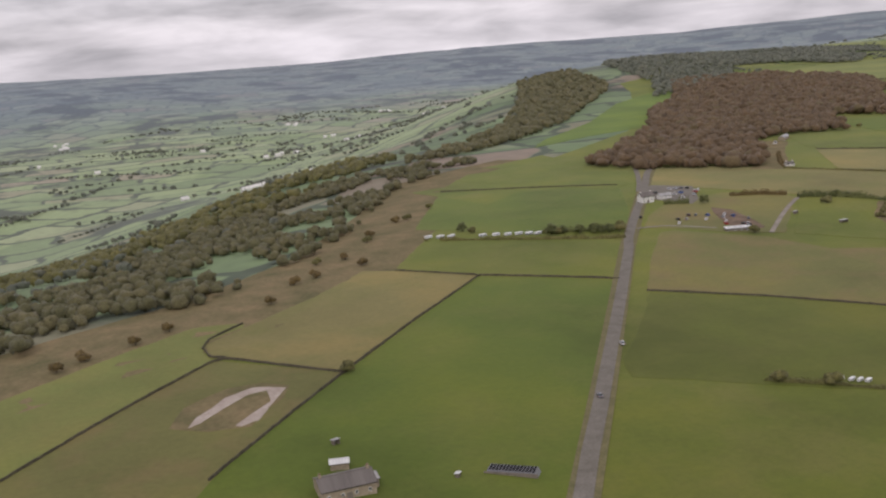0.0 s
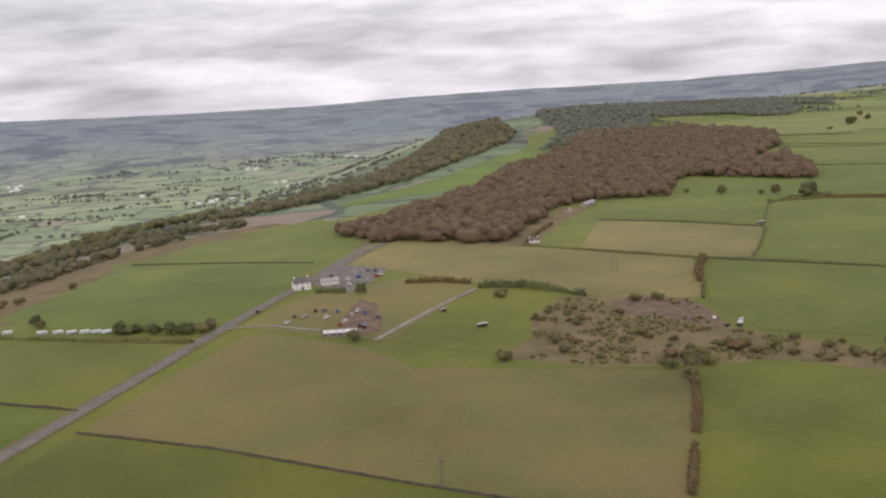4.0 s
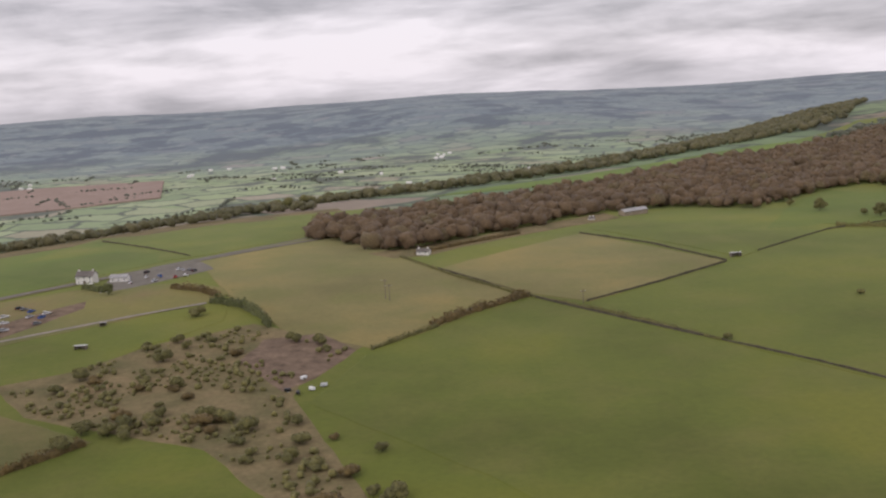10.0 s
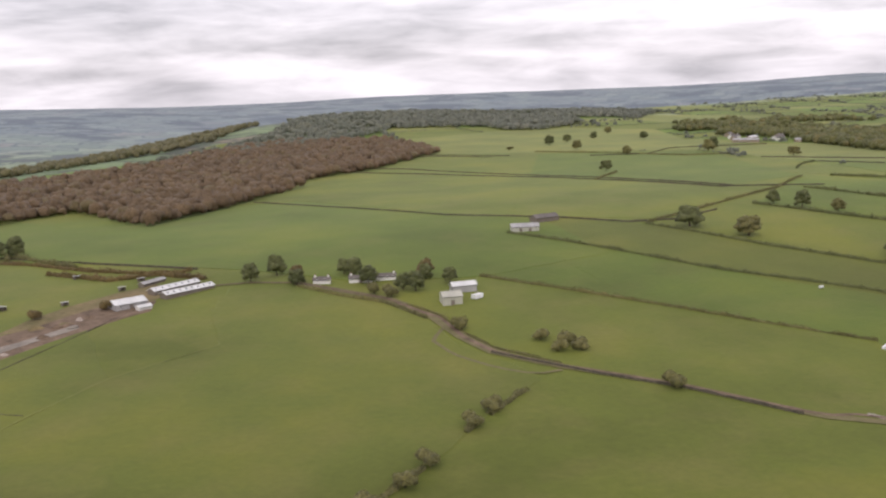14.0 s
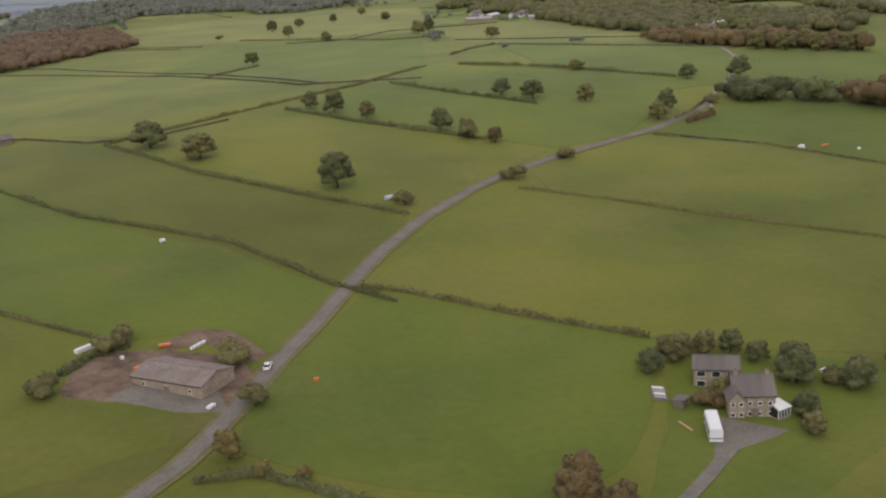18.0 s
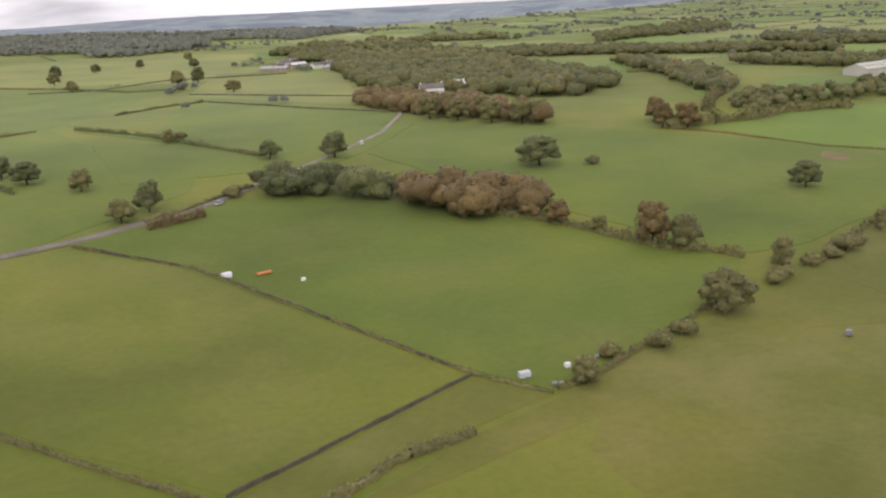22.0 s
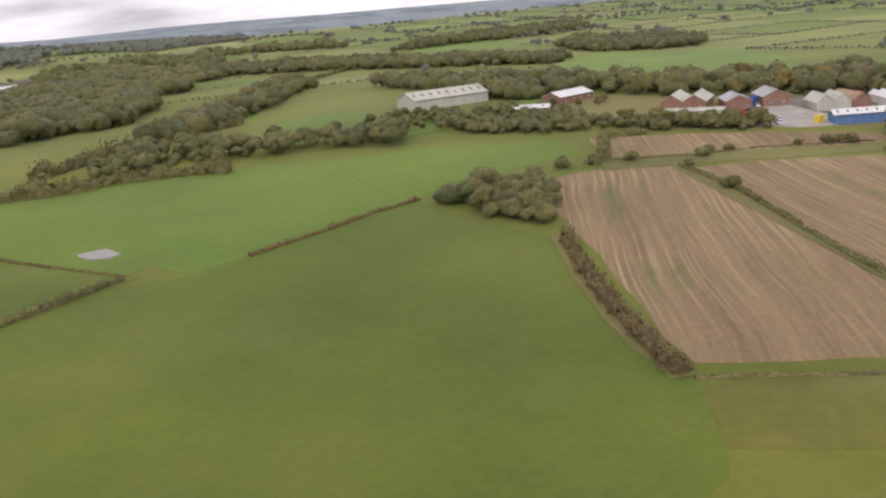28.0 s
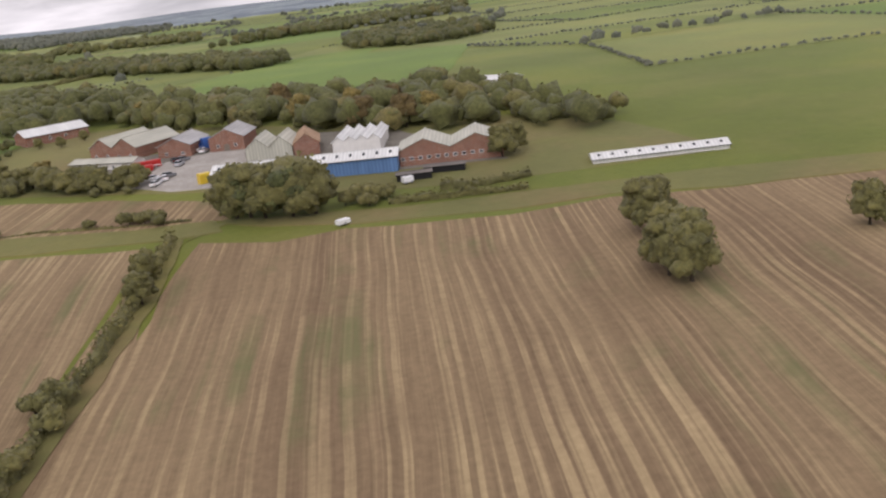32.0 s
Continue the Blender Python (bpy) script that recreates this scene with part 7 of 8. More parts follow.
def shelter(p, w, d, h, turn, roof_mat, label, category="shed", name="shed"):
    """A small open-fronted shed with a sloping sheet roof."""
    ob = thing(name, p[0], p[1], hz(*p) - 0.05, turn, label=label, category=category)
    part("back_wall", box(-w / 2, d / 2 - 0.08, -0.2, w / 2, d / 2, h * 0.85), WOOD_GREY, ob)
    for s in (-1, 1):
        part("side_wall", box(s * w / 2 - 0.04, -d / 2, -0.2, s * w / 2 + 0.04, d / 2 - 0.08, h * 0.85), WOOD_GREY, ob)
        part("post", box(s * w / 4 - 0.05, -d / 2, -0.2, s * w / 4 + 0.05, -d / 2 + 0.1, h), WOOD_GREY, ob)
    part("roof", slab((-w / 2 - 0.15, -d / 2 - 0.15, h), (w / 2 + 0.15, -d / 2 - 0.15, h), (w / 2 + 0.15, d / 2 + 0.1, h * 0.84), (-w / 2 - 0.15, d / 2 + 0.1, h * 0.84), 0.07), roof_mat, ob)
    return ob


def heap(p, r, h, material, label, seed):
    """A tipped heap of rubble or soil: a lumpy mound with an uneven foot."""
    rng = np.random.default_rng(seed)
    v, f, n = [(0, 0, h)], [], 12
    for j, (rr, zz) in enumerate(((0.3, 0.85), (0.65, 0.45), (1.0, 0.0))):
        for i in range(n):
            a = 2 * math.pi * i / n
            k = r * rr * rng.uniform(0.75, 1.2)
            v.append((k * 1.3 * math.cos(a), k * math.sin(a), h * zz * rng.uniform(0.7, 1.25) - (0.15 if j == 2 else 0)))
    for i in range(n):
        f.append((0, 1 + i, 1 + (i + 1) % n))
        for j in range(2):
            a, b = 1 + j * n + i, 1 + j * n + (i + 1) % n
            f.append((a, a + n, b + n, b))
    ob = new("spoil_mound", mesh("spoil_mound", v, f, [material]))
    ob.matrix_basis = pose(p[0], p[1], hz(*p) + 0.18, 0, 0, rng.uniform(0, 180))
    return tagged(ob, label, "mound", group="heaps in the farm yard")


# ---- vehicles ----
def wheel(parent, x, y, r=0.17, w=0.12):
    n = 12
    v, f = [], []
    for s in (-w / 2, w / 2):
        v += [(x + r * math.cos(2 * math.pi * i / n), y + s, r + r * math.sin(2 * math.pi * i / n)) for i in range(n)]
    f = [(i, (i + 1) % n, n + (i + 1) % n, n + i) for i in range(n)] + [tuple(range(n - 1, -1, -1)), tuple(range(n, 2 * n))]
    ty = part("wheel", (v, f), RUBBER, parent)
    s = 1 if y > 0 else -1
    part("rim", box(x - r * 0.5, y + s * w / 2, r * 0.5, x + r * 0.5, y + s * (w / 2 + 0.01), r * 1.5), PAINTS["silver"], ty)


def prism(profile, y0, y1, pinch=0.0):
    n = len(profile)
    v = [(x, y0 + pinch * max(0, z - 0.42), z) for x, z in profile] + [(x, y1 - pinch * max(0, z - 0.42), z) for x, z in profile]
    return v, [tuple(range(n)), tuple(range(2 * n - 1, n - 1, -1))] + [(i, i + n, (i + 1) % n + n, (i + 1) % n) for i in range(n)]


CARS = {}


def car(p, turn, paint, where):
    """A small hatchback, 2.2 long at this scale."""
    label = "%s hatchback car %s" % (paint, where)
    m = pose(p[0], p[1], hz(*p) + 0.24, 0, 0, turn)
    if paint in CARS:
        return tagged(copy_thing(CARS[paint], m), label)
    ob = new("car")
    ob.matrix_basis = m
    tagged(ob, label, "car", group="parked cars")
    CARS[paint] = ob
    part("body", prism([(-1.1, 0.13), (1.08, 0.13), (1.12, 0.3), (1.05, 0.44), (0.55, 0.5), (-1.02, 0.52), (-1.12, 0.36)], -0.45, 0.45), PAINTS[paint], ob)
    part("glasshouse", prism([(-0.98, 0.5), (0.56, 0.49), (0.2, 0.75), (-0.75, 0.77)], -0.41, 0.41, 0.25), GLASS, ob)
    part("roof", box(-0.72, -0.33, 0.755, 0.17, 0.33, 0.79), PAINTS[paint], ob)
    for x in (-0.68, 0.68):
        for y in (-0.41, 0.41):
            wheel(ob, x, y)
    for y in (-0.3, 0.3):
        part("headlight", box(1.07, y - 0.08, 0.33, 1.125, y + 0.08, 0.4), FRAME_WHITE, ob)
        part("tail_light", box(-1.125, y - 0.08, 0.38, -1.06, y + 0.08, 0.45), PAINTS["red"], ob)
    return ob


def hauled(p, turn, L, w, h, paint, label, category, name, wheels=2, stripe=None):
    """A boxy trailer, caravan, container or coach body with rounded shoulders."""
    ob = thing(name, p[0], p[1], hz(*p) + 0.12, turn, label=label, category=category)
    lift = 0.17 if wheels else 0.0
    prof = [(-w / 2, lift), (w / 2, lift), (w / 2, h * 0.86), (w * 0.42, h), (-w * 0.42, h), (-w / 2, h * 0.86)]
    v = [(-L / 2, y, z) for y, z in prof] + [(L / 2, y, z) for y, z in prof]
    n = 6
    f = [tuple(range(n - 1, -1, -1)), tuple(range(n, 2 * n))] + [(i, (i + 1) % n, (i + 1) % n + n, i + n) for i in range(n)]
    part("body", (v, f), PAINTS[paint], ob)
    if category in ("caravan", "coach"):
        for s in (-1, 1):
            for i in range(3):
                x = -L * 0.32 + i * L * 0.32
                part("window", box(x - L * 0.1, s * w / 2 - 0.015, h * 0.45, x + L * 0.1, s * w / 2 + 0.015, h * 0.75), GLASS, ob)
    if stripe:
        part("stripe", box(-L / 2 - 0.01, -w / 2 - 0.012, h * 0.3, L / 2 + 0.01, w / 2 + 0.012, h * 0.38), PAINTS[stripe], ob)
    for i in range(wheels):
        x = 0 if wheels == 1 else -L * 0.3 + i * L * 0.6 / (wheels - 1)
        for s in (-1, 1):
            wheel(ob, x, s * (w / 2 - 0.05), 0.17)
    if category in ("trailer", "caravan"):
        part("drawbar", box(L / 2, -0.04, 0.2, L / 2 + 0.5, 0.04, 0.26), PAINTS["grey"], ob)
    return ob


def power_pole(x, y, h):
    ob = thing("power_pole", x, y, label="weathered wooden power pole standing in a field", category="pole")
    part("post", tube([(0, 0, -0.3), (0, 0, h)], [0.11, 0.08], 8), WOOD_GREY, ob)
    part("crossarm", box(-0.7, -0.06, h - 0.45, 0.7, 0.06, h - 0.33), WOOD_GREY, ob)
    for s in (-0.6, 0, 0.6):
        part("insulator", tube([(s, 0, h - 0.33), (s, 0, h - 0.12)], [0.06, 0.04], 6), FRAME_WHITE, ob)
    return ob


# ---- the farmhouse and pond under the scarp ----
building((26.2, 137.9), (34.7, 136.4), 6.0, 2.0, 1.1, SANDSTONE, SLATE, "low stone farmhouse with a dark slate roof", "house", wins=4, chimney=True, name="farmhouse", doors=1)
building((31.9, 148.0), (34.7, 146.8), 1.8, 1.3, 0.4, SANDSTONE, SHEET_WHITE, "small outbuilding with a pale sheet roof", "outbuilding", name="outbuilding")
building((32.2, 138.6), (36.0, 138.3), 3.2, 1.5, 0.5, SANDSTONE, SHEET_GREY, "stone lean-to with a light grey roof", "outbuilding", name="outbuilding", wins=2, sills=0.5)
shelter((37.1, 157.8), 1.1, 1.0, 1.1, 10, SHEET_GREY, "small grey shed in the farm paddock")
shelter((48.0, 134.5), 0.8, 0.7, 0.9, 40, SHEET_WHITE, "tiny white shed by the silage clamp")
clamp_a, clamp_b = Vector((53.2, 134.4)), Vector((59.2, 127.9))
clamp_m = (clamp_a + clamp_b) / 2
clamp = thing("silage_clamp", clamp_m.x, clamp_m.y, hz(*clamp_m), math.degrees(math.atan2((clamp_b - clamp_a).y, (clamp_b - clamp_a).x)),
              label="long silage clamp sheeted in plastic under old tyres", category="silage clamp")
CL = (clamp_b - clamp_a).length
part("sheet", prism([(-CL / 2, -0.2), (CL / 2, -0.2), (CL / 2 - 0.5, 0.7), (-CL / 2 + 0.5, 0.8)], -1.3, 1.3), PAINTS["grey"], clamp)
part("timber_wall", box(-CL / 2, -1.45, -0.2, CL / 2, -1.32, 0.6), WOOD_GREY, clamp)
tyre_bm = bmesh.new()
for i in range(10):
    a = 2 * math.pi * i / 10
    for r, zz in ((0.22, 0.0), (0.22, 0.1), (0.1, 0.1), (0.1, 0.0)):
        tyre_bm.verts.new((r * math.cos(a), r * math.sin(a), zz))
tyre_bm.verts.ensure_lookup_table()
for i in range(10):
    for j in range(3):
        a, b = i * 4 + j, ((i + 1) % 10) * 4 + j
        tyre_bm.faces.new([tyre_bm.verts[k] for k in (a, b, b + 1, a + 1)])
tyre_first = part("tyre", tyre_bm, RUBBER, clamp)
for i in range(int(CL / 0.55) - 2):
    for j in range(4):
        ty = tyre_first if i == j == 0 else new("tyre", tyre_first.data)
        ty.parent = clamp
        ty.matrix_basis = pose(-CL / 2 + 0.9 + i * 0.55, -0.85 + j * 0.56 + random.uniform(-0.08, 0.08), 0.72 + 0.1 * (1 - i * 0.55 / CL))
field([(15.0, 183.1), (20.8, 192.4), (30.4, 197.6), (37.3, 196.5), (41.7, 191.3), (38.0, 185.4), (27.4, 175.1), (20.5, 176.7)], BRACKEN, "rushes and brown sedge round the old pond", 0.19, name="reed_bed", category="reeds")
field([(18.0, 180.7), (20.6, 185.0), (28.6, 192.0), (34.4, 195.3), (38.4, 193.0), (36.8, 191.7), (32.7, 191.6), (26.3, 186.7), (20.5, 181.5)], POND_BED, "curving strip of pale drained pond bed", 0.22, name="pond_bed", category="pond")
field([(25.3, 176.7), (30.2, 180.0), (35.2, 184.8), (36.8, 191.7), (38.1, 192.8), (40.8, 190.3), (37.9, 186.7), (29.7, 176.8), (26.0, 175.8)], POND_BED, "curving strip of pale drained pond bed", 0.22, name="pond_bed", category="pond")
for p in ((135.2, 132.8), (136.7, 131.4), (137.8, 130.3), (138.9, 129.2)):
    hauled(p, 12, 1.6, 0.7, 0.7, "white", "white touring caravan parked by a hedge", "caravan", "caravan", 1)
for p, k in (((89.2, 150.7), "grey"), ((114.4, 174.7), "silver"), ((212.4, 283.6), "black")):
    car(p, 62, k, "driving on the straight road")
# caravan row
for i, p in enumerate(((140.6, 311.9), (143.8, 308.9), (147.0, 306.8), (155.2, 299.3), (159.1, 296.8), (162.3, 294.1), (165.5, 292.2), (168.2, 289.9), (170.6, 287.9))):
    hauled(p, 172 + (i % 3) * 6, 2.6, 1.1, 0.95, "white", "white static caravan in a hedged row", "caravan", "caravan", 1, "grey" if i % 2 else None)

# ---- the inn and its car parks ----
building((231.4, 304.9), (236.8, 304.1), 3.6, 2.6, 1.2, RENDER_WHITE, SLATE, "white rendered roadside inn with slate roof", "inn", wins=3, storeys=2, sills=0.5, chimney=True, name="inn", doors=1)
building((241.4, 305.9), (246.8, 305.2), 2.4, 1.5, 0.7, RENDER_WHITE, SHEET_GREY, "low pale wing of the inn", "inn", wins=3, sills=0.5, name="inn_wing")
building((218.6, 247.8), (226.0, 243.7), 2.4, 1.2, 0.4, WOOD_GREY, SHEET_WHITE, "low timber clubhouse with a white striped roof", "clubhouse", wins=4, sills=0.4, lights=4, name="clubhouse")
shelter((257.9, 232.8), 2.6, 1.4, 1.2, -5, SHEET_WHITE, "white-roofed field shelter in the paddock")
shelter((256.7, 252.5), 1.6, 1.2, 1.1, 20, SHEET_GREY, "small grey shed on the bank")
PARKED = ["white", "silver", "grey", "black", "white", "blue", "silver", "red", "white", "black"]
for i, p in enumerate(((258.8, 320.1), (260.7, 318.4), (262.7, 317.7), (264.7, 316.0), (251.5, 309.1), (255.6, 309.8), (255.9, 302.5), (261.0, 307.3), (263.7, 309.2), (249.2, 317.6), (248.8, 301.6), (246.1, 309.7))):
    car(p, 75 + 25 * (i % 3), PARKED[i % 10], "parked on tarmac behind the inn")
for i, p in enumerate(((215.2, 266.5), (219.1, 271.4), (221.5, 269.7), (226.5, 274.1), (228.6, 272.6), (231.6, 269.9), (226.4, 265.1), (233.5, 264.0), (236.9, 266.9), (226.3, 255.5), (229.1, 258.3), (230.5, 251.6), (232.1, 251.2), (230.8, 249.2), (238.2, 256.6), (237.1, 262.9))):
    car(p, 40 + 30 * (i % 2), PARKED[(i * 3) % 10], "parked on rough grass")
for i, p in enumerate(((311.5, 197.4), (313.8, 204.7), (313.9, 195.5), (316.4, 197.7), (318.6, 199.7))):
    hauled(p, 15 + 40 * i, 1.3, 0.75, 0.7, ("black", "white", "black", "white", "silver")[i], "small livestock trailer standing at the field corner", "trailer", "livestock_trailer", 1)
building((414.2, 400.2), (424.5, 406.4), 3.5, 1.8, 0.9, SANDSTONE, SHEET_GREY, "pale farm building at the wood's edge", "barn", name="barn", wins=2)
building((399.4, 393.3), (401.6, 393.9), 1.4, 0.9, 0.4, RENDER_WHITE, SLATE, "white cottage at the wood's edge", "cottage", name="cottage", wins=2, chimney=True)
building((334.2, 326.7), (338.1, 325.4), 2.4, 1.4, 0.7, RENDER_WHITE, SLATE, "white cottage half hidden by trees", "cottage", name="cottage", wins=2, chimney=True)
building((302.2, 409.9), (304.8, 401.0), 3.0, 1.6, 0.8, SANDSTONE, SLATE, "stone cottage where the lane meets the wood", "cottage", name="cottage", wins=2, chimney=True)
shelter((430.6, 303.2), 3.0, 1.8, 1.4, 5, SHEET_WHITE, "white-roofed field shelter by the wall")
shelter((495.8, 266.0), 2.2, 1.6, 1.5, -10, SHEET_WHITE, "white-roofed field shelter on open pasture")
for p, h in (((201.0, 149.2), 4.6), ((327.5, 267.1), 5.5), ((200.3, 148.8), 5.0), ((328.6, 265.7), 4.5), ((378.5, 255.6), 3.5)):
    power_pole(p[0], p[1], h)

# ---- the farm with long sheds, the hamlet ----
building((520.9, 248.7), (528.6, 250.6), 5.0, 1.5, 0.8, SHEET_GREY, SHEET_WHITE, "pale farm barn with a white sheet roof", "barn", name="barn", wins=3, doors=1)
building((533.8, 253.8), (547.1, 259.4), 3.0, 1.1, 0.6, WOOD_GREY, SHEET_WHITE, "long low livestock shed with white roof", "shed", name="long_shed", lights=8)
building((532.0, 259.6), (544.8, 266.0), 3.0, 1.1, 0.6, WOOD_GREY, SHEET_WHITE, "long low livestock shed with roof vents", "shed", name="long_shed", lights=7)
building((525.9, 245.8), (529.1, 247.0), 1.8, 0.9, 0.4, RENDER_WHITE, SHEET_WHITE, "small white outbuilding by the barn", "outbuilding", name="outbuilding")
building((531.3, 270.7), (537.8, 275.9), 2.0, 0.9, 0.4, WOOD_GREY, SHEET_GREY, "grey outbuilding behind the sheds", "outbuilding", name="outbuilding")
for p, w in (((496.5, 266.0), 2.2), ((517.1, 293.7), 1.8), ((510.8, 262.6), 1.4), ((525.7, 270.9), 1.4), ((532.0, 279.5), 1.6)):
    shelter(p, w, 1.3, 1.2, 15, SHEET_WHITE, "small white-roofed poultry shelter on grass")
for i, p in enumerate(((483.9, 225.1), (484.8, 222.8), (483.5, 228.3), (490.9, 220.3), (509.3, 241.8), (507.1, 241.5), (510.0, 239.1), (457.1, 157.9), (458.5, 161.2), (456.2, 155.8), (459.2, 158.3))):
    rng_h = np.random.default_rng(40 + i)
    hv = ICO_V * rng_h.uniform(0.7, 1.2, (len(ICO_V), 1)) * np.array([1.5, 1.2, 0.7])
    tagged(new("spoil_mound", mesh("spoil_mound", hv + np.array([p[0], p[1], hz(*p) + 0.15]), ICO_F, [MUD if i % 3 else GRAVEL])), "heap of tipped soil and rubble", "mound", group="rubble heaps")
for i, p in enumerate(((481.4, 231.1), (482.5, 223.7), (485.2, 225.6), (487.7, 230.2), (489.7, 233.0), (492.9, 234.9), (494.9, 224.7), (503.3, 233.9), (508.9, 243.2), (512.3, 245.4), (514.8, 246.8), (502.6, 243.4), (456.2, 157.0), (458.1, 159.5))):
    heap(p, 0.9 + 0.5 * (i % 3), 0.5 + 0.2 * (i % 2), (POND_BED, MUD, BRACKEN)[i % 3], ("pale heap of tipped rubble", "brown heap of tipped soil", "heap of brown brush and soil")[i % 3], i)
shelter((455.3, 150.9), 0.9, 0.8, 1.0, 30, SHEET_WHITE, "tiny white hut at the field corner")
building((569.6, 247.3), (573.5, 245.3), 1.8, 1.1, 0.6, RENDER_WHITE, SLATE, "white cottage in the hamlet", "cottage", name="cottage", wins=2, storeys=1, chimney=True)
building((577.8, 243.0), (583.2, 240.4), 2.0, 1.2, 0.6, RENDER_WHITE, SLATE, "long white farmhouse in the hamlet", "house", name="farmhouse", wins=4, chimney=True, doors=1)
building((583.9, 241.1), (589.1, 238.8), 2.0, 1.2, 0.6, RENDER_WHITE, SLATE, "white terraced cottages in the hamlet", "cottage", name="cottage", wins=4, chimney=True)
building((588.6, 209.8), (593.0, 208.6), 5.0, 2.0, 0.8, SHEET_CREAM, SHEET_CREAM, "pale sheet-clad barn beside the lane", "barn", name="barn", doors=1)
building((595.5, 218.8), (601.5, 217.7), 3.0, 1.7, 0.7, SHEET_GREY, SHEET_WHITE, "white-roofed barn behind another", "barn", name="barn")
hauled((598.2, 211.2), 20, 2.8, 1.4, 1.2, "white", "white horse trailer beside the barn", "trailer", "horse_trailer", 1)
building((644.6, 276.4), (652.6, 273.1), 4.5, 1.6, 0.8, SHEET_CREAM, SHEET_GREY, "isolated pale field barn with grey roof", "barn", name="barn", doors=2)
building((659.1, 285.8), (668.0, 286.2), 4.0, 1.6, 0.9, WOOD_GREY, SLATE, "dark-roofed barn behind the pale one", "barn", name="barn")

# ---- the farm by the road, the stone house ----
building((655.3, 126.3), (661.4, 116.8), 6.5, 1.7, 0.9, SANDSTONE, earthy("brown_fibre_roof", (0.2, 0.165, 0.14), (0.29, 0.245, 0.21), 0.4), "broad low farm building with brown roof", "barn", name="barn", wins=3, doors=1)
building((657.3, 125.2), (659.3, 122.3), 2.0, 1.3, 0.6, SANDSTONE, SLATE, "lean-to in front of the low barn", "outbuilding", name="outbuilding")
for i, p in enumerate(((665.4, 132.7), (666.3, 133.2), (667.2, 133.7))):
    hauled(p, 35, 0.9, 0.4, 0.4, "white", "white feed bin on the earth bank", "bin", "feed_bin", 0)
hauled((652.8, 140.6), 24, 3.4, 0.7, 0.6, "white", "white lorry body stored beside a hedge", "container", "storage_container", 0)
hauled((656.9, 129.4), 30, 1.0, 0.7, 0.8, "orange", "orange farm machine by the barn", "machine", "farm_machine", 1)
hauled((662.3, 135.5), -15, 1.6, 0.7, 0.5, "orange", "rusty orange trailer on the bank", "trailer", "farm_trailer", 1)
hauled((656.2, 134.7), 10, 0.5, 0.5, 0.45, "white", "white water tank in the yard", "tank", "water_tank", 0)
hauled((661.5, 114.0), 35, 1.2, 0.6, 0.5, "white", "white trailer frame by the road", "trailer", "small_trailer", 1)
hauled((675.4, 179.7), 10, 0.9, 0.7, 0.7, "white", "white water bowser by the hedge", "tank", "water_bowser", 1)
car((671.7, 121.0), 60, "white", "driving on the grey lane")
hauled((721.5, 178.8), 5, 2.0, 1.0, 0.9, "silver", "silver trailer under a roadside tree", "trailer", "trailer", 1)
building((714.6, 86.8), (718.5, 83.0), 3.2, 2.6, 1.1, SANDSTONE, SLATE, "stone coach house with white upper windows", "house", name="coach_house", wins=3, storeys=2, sills=0.3, winsize=(1.1, 0.8))
building((712.5, 78.0), (716.2, 75.2), 5.5, 2.8, 1.5, SANDSTONE, SLATE, "large stone farmhouse with brown slate roof", "house", name="farmhouse", wins=4, storeys=2, sills=0.3, chimney=True, doors=1)
building((711.6, 78.0), (713.1, 76.9), 2.6, 2.4, 1.0, SANDSTONE, SLATE, "gabled stone wing with white windows", "house", name="house_wing", front=True, wins=2, storeys=2, sills=0.3)
cons = thing("conservatory", *(716.7, 75.1), label="white-framed glass conservatory beside the house", category="conservatory")
part("base", box(-1.0, -0.8, -0.2, 1.0, 0.8, 0.35), SANDSTONE, cons)
for i in range(5):
    x = -0.95 + i * 0.475
    part("mullion", box(x - 0.05, -0.82, 0.35, x + 0.05, -0.74, 1.4), FRAME_WHITE, cons)
part("glazing", box(-0.95, -0.76, 0.35, 0.95, 0.75, 1.35), GLASS, cons)
part("roof", slab((-1.1, -0.95, 1.4), (1.1, -0.95, 1.4), (0.8, 0.8, 1.95), (-0.8, 0.8, 1.95), 0.06), FRAME_WHITE, cons)
hauled((707.4, 76.3), 52, 5.0, 1.5, 1.7, "white", "long white coach parked on the drive", "coach", "coach", 2, "grey")
shelter((709.3, 83.5), 1.6, 1.4, 1.3, 20, SLATE, "brown-roofed garden shed by the house")
rack = thing("cold_frames", *(709.3, 87.3), turn=55, label="dark row of glazed garden cold frames", category="cold frame")
part("bed", box(-1.8, -0.9, -0.1, 1.8, 0.9, 0.3), WOOD_GREY, rack)
for i in range(4):
    part("pane", slab((-1.6 + i * 0.9, -0.7, 0.32), (-0.95 + i * 0.9, -0.7, 0.32), (-0.95 + i * 0.9, 0.7, 0.5), (-1.6 + i * 0.9, 0.7, 0.5), 0.03), FRAME_WHITE if i % 2 else SHEET_GREY, rack)
hauled((705.8, 79.1), 80, 2.6, 0.25, 0.25, "timber", "stack of pale sawn planks", "timber stack", "timber_stack", 0)
hauled((675.6, 114.3), 0, 0.7, 0.4, 0.4, "orange", "orange feed tub on the grass", "tub", "feed_tub", 0)
building((771.5, 75.7), (772.6, 72.2), 4.5, 1.8, 0.9, WOOD_GREY, SHEET_WHITE, "large white-roofed barn among trees", "barn", name="barn", doors=1)
shelter((742.0, 69.6), 2.2, 1.4, 1.2, 10, earthy("faded_clay_tile", (0.32, 0.19, 0.12), (0.44, 0.28, 0.18), 0.6), "garden shed with a faded orange roof")
